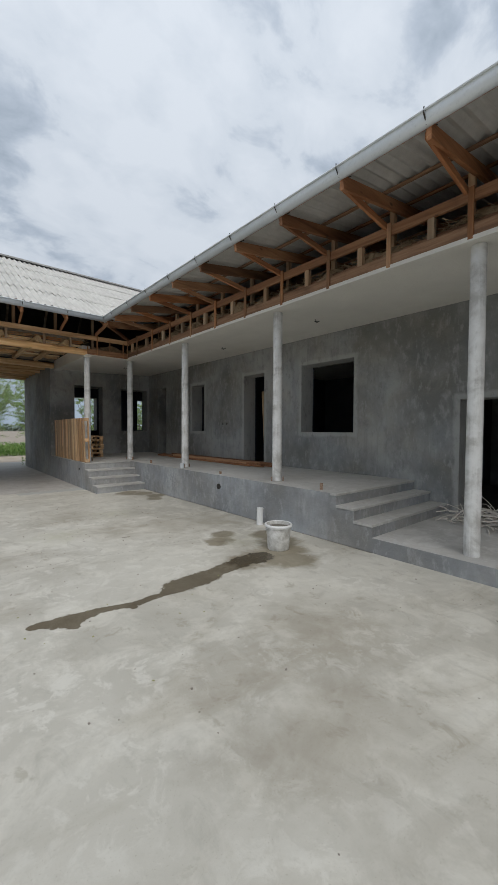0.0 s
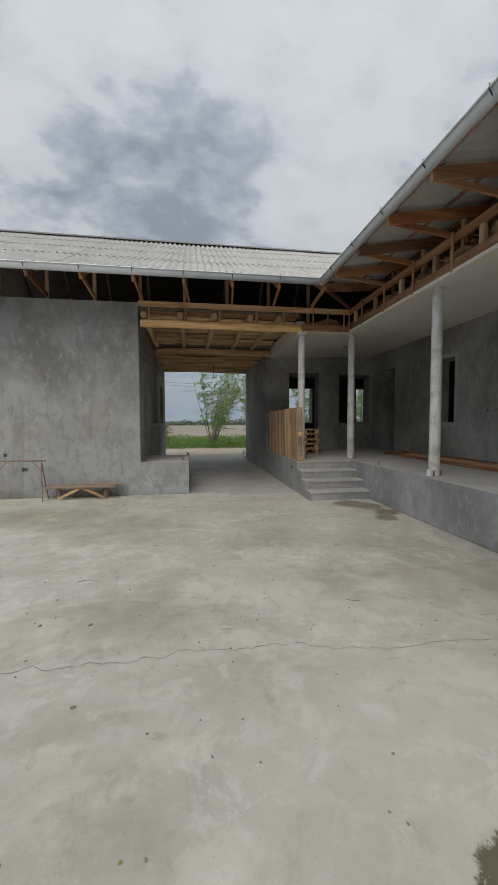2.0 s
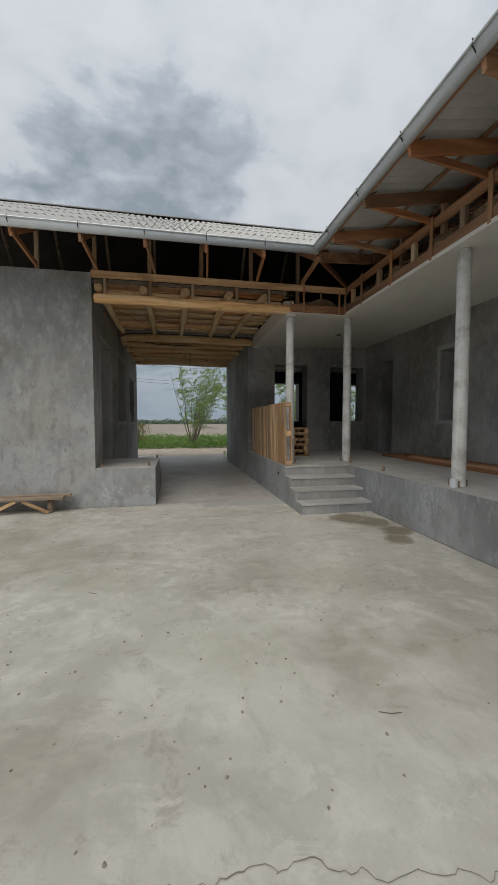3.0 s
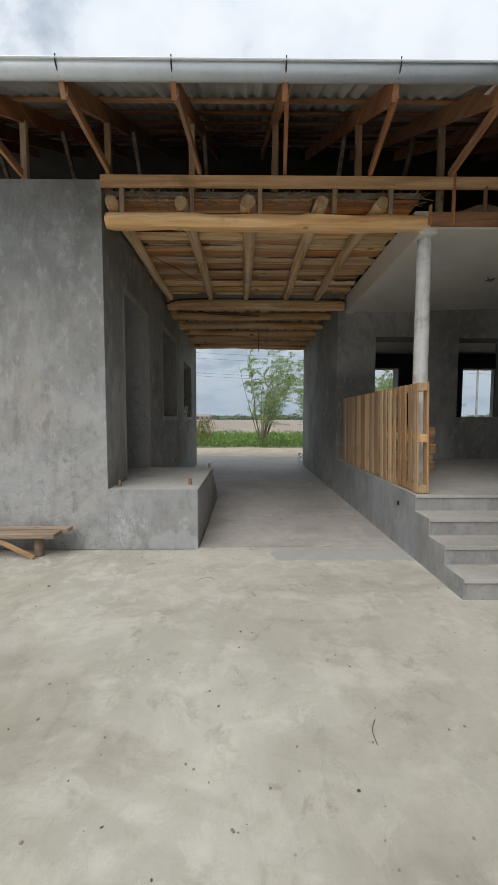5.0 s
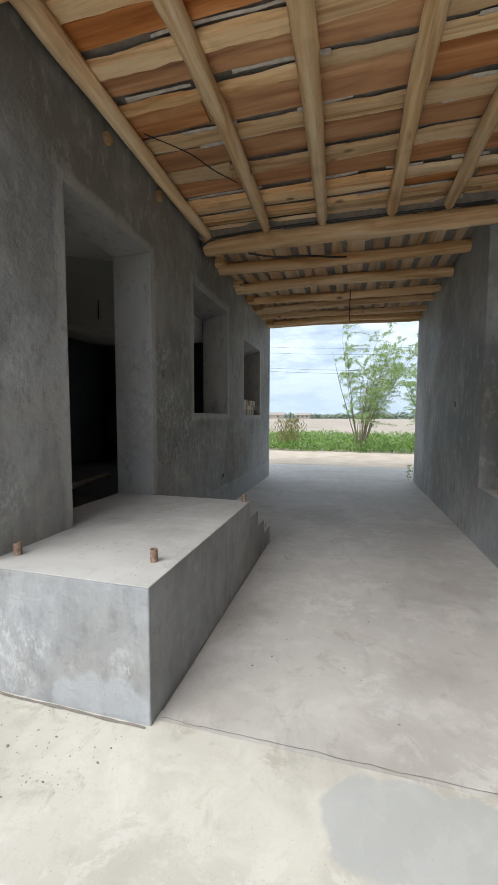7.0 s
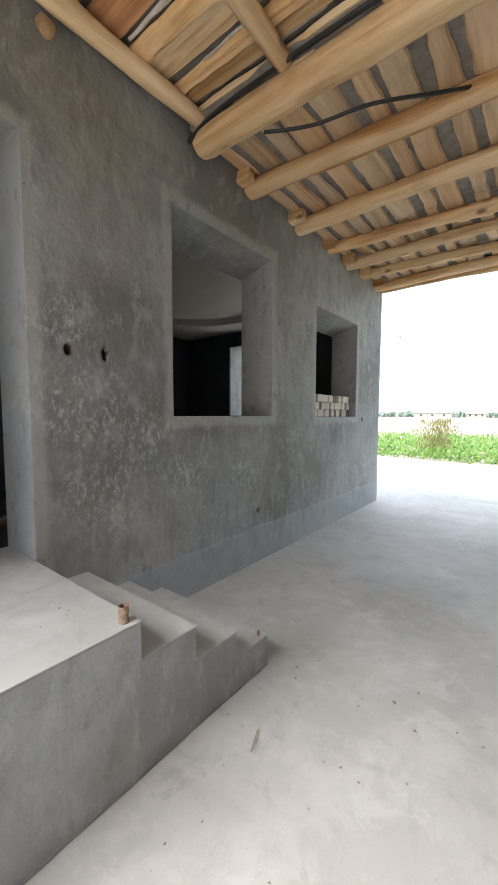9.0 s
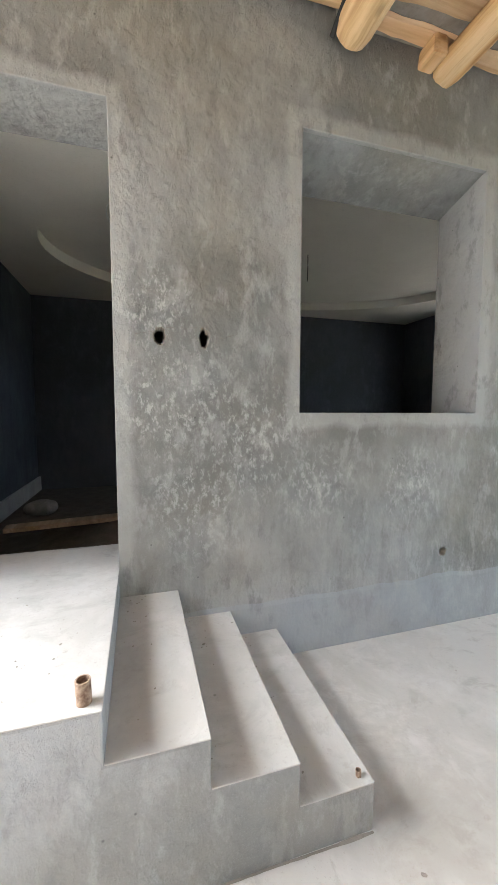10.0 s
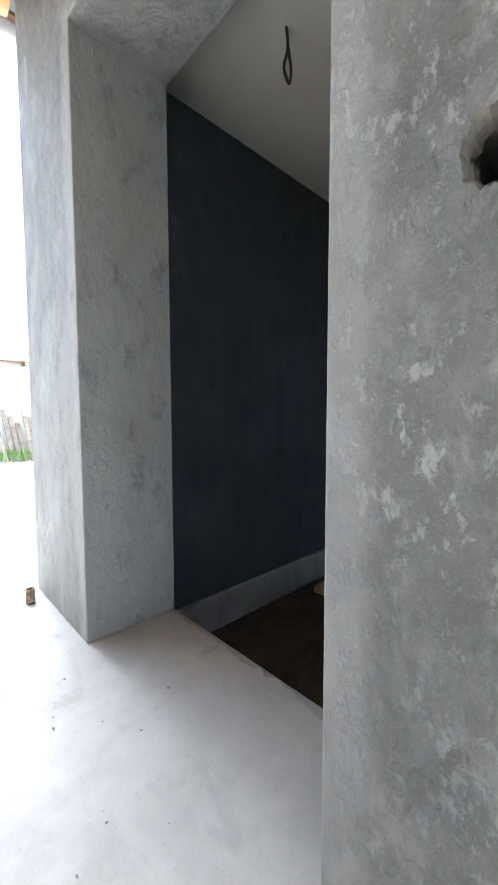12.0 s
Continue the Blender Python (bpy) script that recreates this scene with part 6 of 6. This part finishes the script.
ribbon("crack", [(-3.2, 5.2), (-0.18, 5.31), (1.14, 5.34), (2.15, 5.36), (2.63, 5.22), (3.7, 5.18), (5.1, 5.3)], 0.0045, 1, CRACK, "thin wandering crack across the courtyard concrete", ground_z, 0.085)
ribbon("joint", [(1.46, YF + 0.06), (3.89, YF + 0.06)], 0.004, 3, CRACK, "rough construction joint at the passage mouth", pass_z, 0.01)
ribbon("joint", [(1.448, YF + 0.1), (1.448, 14.34)], 0.014, 4, CRACK, "dirty edge where landing meets floor", pass_z, 0.004)
ribbon("joint", [(XWEST, YF - 0.02), (XW + 1.05, YF - 0.025)], 0.022, 5, CRACK, "dirty edge where courtyard wall meets concrete", ground_z, 0.008)
ribbon("joint", [(XE - 0.012, 3.1), (XE - 0.012, 10.1)], 0.02, 6, CRACK, "dirty edge where platform meets concrete", ground_z, 0.008)


# ---------------- litter ----------------
def scatter(name, boxes_xy, n, sizes, zf, mat, sd, label, flat=0.5):
    rr = random.Random(sd)
    bm = bmesh.new()
    for k in range(n):
        x0, x1, y0, y1 = rr.choice(boxes_xy)
        x, y = rr.uniform(x0, x1), rr.uniform(y0, y1)
        s = rr.uniform(*sizes) * (1.8 if rr.random() < 0.08 else 1)
        m = Matrix.Translation((x, y, zf(x, y) + s * flat * 0.6)) @ Euler((rr.uniform(-0.3, 0.3), rr.uniform(-0.3, 0.3), rr.uniform(0, 6))).to_matrix().to_4x4() @ Matrix.Diagonal((s * rr.uniform(0.8, 1.6), s, s * flat, 1))
        g = bmesh.ops.create_icosphere(bm, subdivisions=1, radius=1.0, matrix=m)
        for v in g["verts"]:
            v.co += Vector((rr.uniform(-1, 1), rr.uniform(-1, 1), rr.uniform(-0.4, 0.4))) * s * 0.22
    return tagged(part(name, bm, mat), label, "litter", "", "stuff")


scatter("pebbles", [(-4, 5, 1.2, 11.3), (0, 4, 2, 9), (0.6, 3.6, 5, 9.5)], 260, (0.002, 0.009), ground_z, STONE, 3, "small grey stones scattered over the concrete")
scatter("chips", [(-1, 4.6, 5.5, 11.2), (0.3, 3.8, 5.8, 10.8), (-3, 1, 8.5, 11.2)], 130, (0.003, 0.008), ground_z, CHIP, 14, "dark bark and wood chips scattered over the concrete", 0.3)
scatter("crumbs", [(-0.9, 1.5, 11.0, 11.38), (-4, 0.3, 10.9, 11.38), (3.4, 5.1, 9.4, 10.1), (0.4, 1.4, 10.95, 11.4)], 240, (0.001, 0.0045), ground_z, HOLE, 4, "crumbs of mortar along the wall foot")
scatter("pebbles", [(1.5, 3.8, 11.6, 19), (1.6, 2.6, 12, 15)], 60, (0.002, 0.008), pass_z, STONE, 5, "small grey stones on the passage floor")
scatter("crumbs", [(0.42, 1.4, 11.5, 13.3)], 90, (0.0012, 0.004), lambda x, y: P + 0.009, HOLE, 6, "crumbs of mortar on the landing")
for (ya, yb, z) in ((13.42, 13.55, 0.555), (13.73, 13.85, 0.376), (14.05, 14.15, 0.21)):
    scatter("crumbs", [(0.4, 1.4, ya, yb), (0.4, 0.7, ya, yb)], 20, (0.0015, 0.005), lambda x, y, z=z: z, HOLE, int(ya * 100), "crumbs of mortar on a step")
cable("twig", [(1.53, 10.48, 0.012), (1.6, 10.56, 0.016), (1.68, 10.57, 0.012), (1.72, 10.5, 0.01)], 0.0017, "thin bent dry twig lying on the concrete", STRAW)
cable("twig", [(1.76, 13.76, 0.02), (1.735, 13.82, 0.022), (1.71, 13.88, 0.018)], 0.003, "short dry stick lying on the passage floor", STRAW)
for k, (x, y, a, L) in enumerate(((0.95, 10.9, 0.4, 0.09), (-0.6, 9.2, 2.0, 0.14), (2.65, 8.7, 1.3, 0.16), (1.1, 7.7, 2.6, 0.1), (3.3, 7.3, 0.9, 0.13), (0.35, 6.7, 0.2, 0.17), (2.1, 10.2, 1.9, 0.08), (3.0, 5.9, 2.9, 0.12))):
    z = ground_z(x, y)
    dx, dy = L * math.cos(a), L * math.sin(a)
    cable("twig", [(x, y, z + 0.004), (x + dx * 0.5 - dy * 0.12, y + dy * 0.5 + dx * 0.12, z + 0.008), (x + dx, y + dy, z + 0.004)], 0.0018, "thin dark dry twig lying on the concrete", CHIP)
LEAFBIT = plain_material("wilted_leaf", (0.16, 0.17, 0.05), (0.30, 0.29, 0.11), 0.8)
scatter("fallen_leaves", [(-0.5, 3.2, 2.6, 4.6), (-2, 4, 4, 9)], 30, (0.005, 0.011), ground_z, LEAFBIT, 31, "small wilted yellow-green leaves on the concrete", 0.25)
bm = bmesh.new()
rr = random.Random(77)
for k in range(240):
    c = Vector((rr.uniform(6.8, 7.9), rr.uniform(1.3, 2.8), 0.21 + rr.uniform(0, 0.18)))
    d = Vector((rr.uniform(-1, 1), rr.uniform(-1, 1), rr.uniform(-0.15, 0.25))).normalized() * rr.uniform(0.2, 0.5)
    tube_into(bm, [c, c + d * 0.5 + Vector((0, 0, 0.02)), c + d], rr.uniform(0.004, 0.012), 5)
tagged(part("brushwood", bm, BARKSTRIP), "heap of pale brushwood and splintered sticks at the store door", "brushwood", "", "stuff")

# ---------------- inside the west room ----------------
bm = bmesh.new()
for j in range(25):
    for i in range(25):
        bm.verts.new((-0.3 - i * 0.12, 12.1 + j * 0.1, 0.35 + 0.30 * math.exp(-((i - 8) / 7) ** 2 - ((j - 14) / 8) ** 2) + 0.06 * noise.noise(Vector((i * 0.6, j * 0.6, 1)))))
bm.verts.ensure_lookup_table()
for j in range(24):
    for i in range(24):
        bm.faces.new([bm.verts[(j + b) * 25 + i + a] for a, b in ((0, 0), (1, 0), (1, 1), (0, 1))])
# heap shares the earth colour darkened for the room's shade
tagged(part("earth_heap", bm, SHADED_DIRT, None, "", True), "low heap of loose earth, room shade in its dark colour", "earth heap", "", "stuff")
timber("floor_plank", (-1.0, 12.4, 0.62), (-1.2, 14.8, 0.66), 0.14, 0.04, GREYWOOD, "grey plank lying on the earth heap", "planks in the room")
# one rounded lump added in place of the pale debris by the door
bm = bmesh.new()
bmesh.ops.create_icosphere(bm, subdivisions=3, radius=1.0, matrix=Matrix.Translation((-2.5, 12.35, 0.44)) @ Matrix.Diagonal((0.14, 0.2, 0.1, 1)))
for v in bm.verts:
    v.co += v.co.normalized() * 0.03 * noise.noise(v.co * 6)
tagged(part("debris_lump", bm, GREYDEBRIS, None, "", True), "grey lump standing for pale debris on the earth", "sack")

# ---------------- plants ----------------
def leaves_mesh(name, centres, dirs, L, W, mat):
    """Many small pointed leaves as quads: centre, direction, length, width per leaf."""
    n = len(centres)
    rs = np.random.RandomState(n)
    d = dirs / np.linalg.norm(dirs, axis=1, keepdims=True)
    r = rs.normal(size=(n, 3))
    s = np.cross(d, r); s /= np.linalg.norm(s, axis=1, keepdims=True)
    nrm = np.cross(d, s)
    L, W = np.broadcast_to(L, n)[:, None], np.broadcast_to(W, n)[:, None]
    v = np.stack([centres, centres + d * L * 0.5 + s * W * 0.5 + nrm * L * 0.05, centres + d * L, centres + d * L * 0.5 - s * W * 0.5 + nrm * L * 0.05], 1).reshape(-1, 3)
    f = np.arange(4 * n).reshape(n, 4)
    me = bpy.data.meshes.new(name)
    me.from_pydata(v.tolist(), [], f.tolist())
    me.materials.append(mat)
    return me


def willow(at, height, sd, lean, label, stems=13, nleaf=5200):
    """A many-stemmed young willow: thin stems fan from the ground, drooping leafy shoots bent by the wind."""
    rr = random.Random(sd)
    tree = thing("willow_tree", at, label, "tree")
    bm = bmesh.new()
    C, D = [], []
    for k in range(stems):
        a = rr.uniform(0, 6.28)
        sp = rr.uniform(0.15, 0.85)
        h = height * rr.uniform(0.55, 1.0)
        pts = []
        for i in range(9):
            t = i / 8
            pts.append(Vector((0.12 * math.cos(a) + (sp * math.cos(a) * h * 0.55 * t ** 1.2) + lean * t * t * h,
                               0.12 * math.sin(a) + sp * math.sin(a) * h * 0.55 * t ** 1.2, h * t)) + Vector((noise.noise(Vector((t * 3, k, sd))), noise.noise(Vector((t * 3, k + 40, sd))), 0)) * 0.22 * t)
        prev = None
        for i, c in enumerate(pts):
            r = (0.034 if k < 4 else 0.02) * (1 - 0.85 * i / 8)
            ring = [bm.verts.new(c + Vector((r * math.cos(1.257 * q), r * math.sin(1.257 * q), 0))) for q in range(5)]
            if prev:
                for q in range(5):
                    bm.faces.new((prev[q], prev[(q + 1) % 5], ring[(q + 1) % 5], ring[q]))
            prev = ring
        for s in range(rr.randint(9, 13)):
            t = rr.uniform(0.28, 1.0)
            i = min(7, int(t * 8)); b0 = pts[i].lerp(pts[i + 1], t * 8 - i)
            out = Vector((rr.uniform(-0.8, 0.8) + 0.5 * lean / 0.1 * 0.3, rr.uniform(-0.8, 0.8), rr.uniform(0.1, 1.0))).normalized()
            Ls = rr.uniform(0.5, 1.25) * (1.15 - 0.5 * t)
            sp_pts = [b0 + out * (Ls * u) + Vector((0.25 * u * u * Ls, 0, -0.35 * u * u * Ls)) for u in (0, 0.33, 0.66, 1.0)]
            tube_into(bm, sp_pts, 0.006, 4)
            m = int(nleaf / (stems * 11))
            for q in range(m):
                u = rr.uniform(0.15, 1.0)
                j = min(2, int(u * 3)); p = sp_pts[j].lerp(sp_pts[j + 1], u * 3 - j)
                C.append(p + Vector((rr.gauss(0, 0.05), rr.gauss(0, 0.05), rr.gauss(0, 0.04))))
                D.append(Vector((rr.uniform(-0.5, 1.1), rr.uniform(-0.7, 0.7), rr.uniform(-0.9, 0.3))))
    part("trunk", bm, BARK, tree, "", True)
    me = leaves_mesh("crown", np.array([tuple(c) for c in C]), np.array([tuple(c) for c in D]), np.array([rr.uniform(0.07, 0.13) for _ in C]), np.array([rr.uniform(0.013, 0.024) for _ in C]), LEAF)
    o = new("crown", me); o.parent = tree
    return tree


w1 = willow((2.95, 28.1, -0.03), 6.2, 3, 0.15, "young many-stemmed willow bending in the wind beside the road", 26, 26000)
w2 = willow((10.3, 29.6, -0.03), 6.5, 8, 0.06, "young bushy willow behind the house", 18, 24000)
copy_thing(w2, pose(14.6, 30.5, -0.03, 0, 0, 70))
copy_thing(w2, pose(7.2, 35.0, -0.03, 0, 0, 130))
copy_thing(w2, pose(12.2, 34.0, -0.03, 0, 0, 310))
copy_thing(w2, pose(-6.6, 30.5, -0.03, 0, 0, 200))

rs = np.random.RandomState(5)
n = 60000
x = rs.uniform(-22, 30, n)
y = 27.3 + np.array([0.9 * noise.noise(Vector((float(q) * 0.5, 0, 1))) for q in x]) + 15 * rs.random(n) ** 1.5
hgt = np.array([0.5 + 0.5 * noise.noise(Vector((float(a) * 0.7, float(b) * 0.8, 2))) for a, b in zip(x, y)])
keep = rs.random(n) < 0.25 + hgt
x, y, hgt = x[keep], y[keep], hgt[keep]
z = -0.05 + rs.random(len(x)) ** 1.3 * (0.08 + 0.75 * hgt ** 1.5)
dirs = np.stack([rs.normal(size=len(x)), rs.normal(size=len(x)), 0.4 + rs.random(len(x))], 1)
wo = new("weeds", leaves_mesh("weeds", np.stack([x, y, z], 1), dirs, 0.12 + 0.18 * rs.random(len(x)), 0.04 + 0.06 * rs.random(len(x)), WEED))
tagged(wo, "dense green weeds and grass along the road", "weeds", "", "stuff")
# one tall dry shrub
C = np.stack([rs.normal(-0.6, 0.35, 900), rs.normal(29.2, 0.3, 900), rs.random(900) * 1.35], 1)
wo = new("shrub", leaves_mesh("shrub", C, np.stack([rs.normal(0, 0.4, 900), rs.normal(0, 0.4, 900), np.ones(900)], 1), 0.22, 0.035, leaf_material("dry_shrub_leaf", (0.15, 0.14, 0.05), (0.28, 0.26, 0.10))))
tagged(wo, "tall olive-green shrub standing in the weeds", "shrub", "", "stuff")
# a few leaves at the far end of the passage and tufts along the wall foot
C = np.stack([rs.normal(3.86, 0.05, 60), rs.normal(19.7, 0.12, 60), 0.03 + rs.random(60) * 0.35], 1)
wo = new("creeper", leaves_mesh("creeper", C, rs.normal(size=(60, 3)), 0.05, 0.03, WEED))
tagged(wo, "small green creeper at the passage corner", "plant", "", "stuff")

# ---------------- distance ----------------
n = 16000
x = rs.uniform(-330, 330, n)
hh = np.array([3.4 + 2.2 * noise.noise(Vector((float(a) * 0.03, 0, 4))) + 2.0 * noise.noise(Vector((float(a) * 0.14, 0, 9))) for a in x])
z = rs.random(n) * np.maximum(hh, 0.8)
wo = new("tree_line", leaves_mesh("tree_line", np.stack([x, 330 + rs.uniform(-6, 6, n), z], 1), rs.normal(size=(n, 3)), 1.7, 1.5, FARLEAF))
tagged(wo, "low dark line of trees beyond the field", "trees", "", "stuff")
for k, (x, w, h) in enumerate(((-62, 26, 3.2), (-34, 12, 2.8))):
    hs = thing("far_house", (x, 318, -0.12), "low grey-brown farmhouse far across the field", "house", "far houses")
    part("wall", boxes((-w / 2, w / 2, -3, 3, 0, h)), HOLE, hs)
    bm = bmesh.new()
    v = [bm.verts.new(c) for c in ((-w / 2 - 0.4, -3.4, h), (w / 2 + 0.4, -3.4, h), (w / 2 + 0.4, 3.4, h), (-w / 2 - 0.4, 3.4, h), (-w / 2 - 0.4, 0, h + 2), (w / 2 + 0.4, 0, h + 2))]
    for f in ((0, 1, 5, 4), (2, 3, 4, 5), (0, 4, 3), (1, 2, 5), (0, 3, 2, 1)):
        bm.faces.new([v[i] for i in f])
    part("roof", bm, MUD, hs)
    for q in (-0.3, 0.0, 0.3):
        part("window", boxes((q * w - 0.6, q * w + 0.6, -3.03, -3.002, 1.1, 2.5)), DARKSTEEL, hs)
bm = bmesh.new()
for k, (zz, yy) in enumerate(((11.5, 62), (10.7, 62), (8.6, 62), (8.2, 62.4))):
    tube_into(bm, [(-60 + 8 * i, yy, zz - 1.1 * math.sin(math.pi * ((i * 8) % 48) / 48)) for i in range(19)], 0.014, 4)
tagged(part("power_line", bm, CABLE), "thin overhead power lines beyond the road", "cable", "", "stuff")
for x in (-60, -12, 36):
    po = thing("power_pole", (x, 62.2, -0.12), "grey concrete power pole beyond the road", "pole", "power poles")
    part("shaft", stick((0, 0, 0), (0, 0, 11.8), 0.22, 0.22), PLASTER_BASE, po)
    part("crossarm", stick((-0.1, -0.5, 10.8), (-0.1, 0.5, 10.8), 0.08, 0.08), DARKSTEEL, po)

# ---------------- the old house across the courtyard ----------------
oh = thing("old_house", (-8, -3.4, 0), "old white brick house with dark eaves across the courtyard", "house")
bm = bmesh.new(); box(bm, -9, 7, -6, 0, -0.1, 3.95)
part("wall", bm, WHITEWALL, oh)
for c in range(30):
    part("brick_course", boxes((-9.01, 7.01, 0.0, 0.014, 0.0 + 0.128 * c, 0.118 + 0.128 * c)), WHITEWALL, oh)
bm = bmesh.new()
v = [bm.verts.new(c) for c in ((-9.4, 0.6, 3.88), (7.4, 0.6, 3.88), (7.4, -6.6, 3.88), (-9.4, -6.6, 3.88), (-9.4, -3, 5.6), (7.4, -3, 5.6))]
for f in ((0, 1, 5, 4), (2, 3, 4, 5), (0, 4, 3), (1, 2, 5), (0, 3, 2, 1)):
    bm.faces.new([v[i] for i in f])
part("roof", bm, TIMBER_X, oh, "dark weathered roof with brown eaves")
for k in range(12):
    x = -9 + 1.4 * k
    part("rafter_tail", boxes((x, x + 0.08, 0.02, 0.6, 3.74, 3.86)), GREYWOOD, oh)
for k in range(7):
    timber("old_plank", (-3.5 + 0.22 * k, -2.75, 0.0), (-3.4 + 0.24 * k, -3.36, 1.5 + 0.25 * (k % 3)), 0.16, 0.03, GREYWOOD, "weathered plank leaning on the old house", "planks by the old house")
n = 3000
C = np.stack([rs.uniform(-16, -1.1, n), rs.uniform(-3.35, -2.0, n), rs.random(n) * 0.3], 1)
wo = new("grass", leaves_mesh("grass", C, np.stack([rs.normal(0, 0.4, n), rs.normal(0, 0.4, n), np.ones(n)], 1), 0.3, 0.03, WEED))
tagged(wo, "fresh green grass along the old house", "grass", "", "stuff")
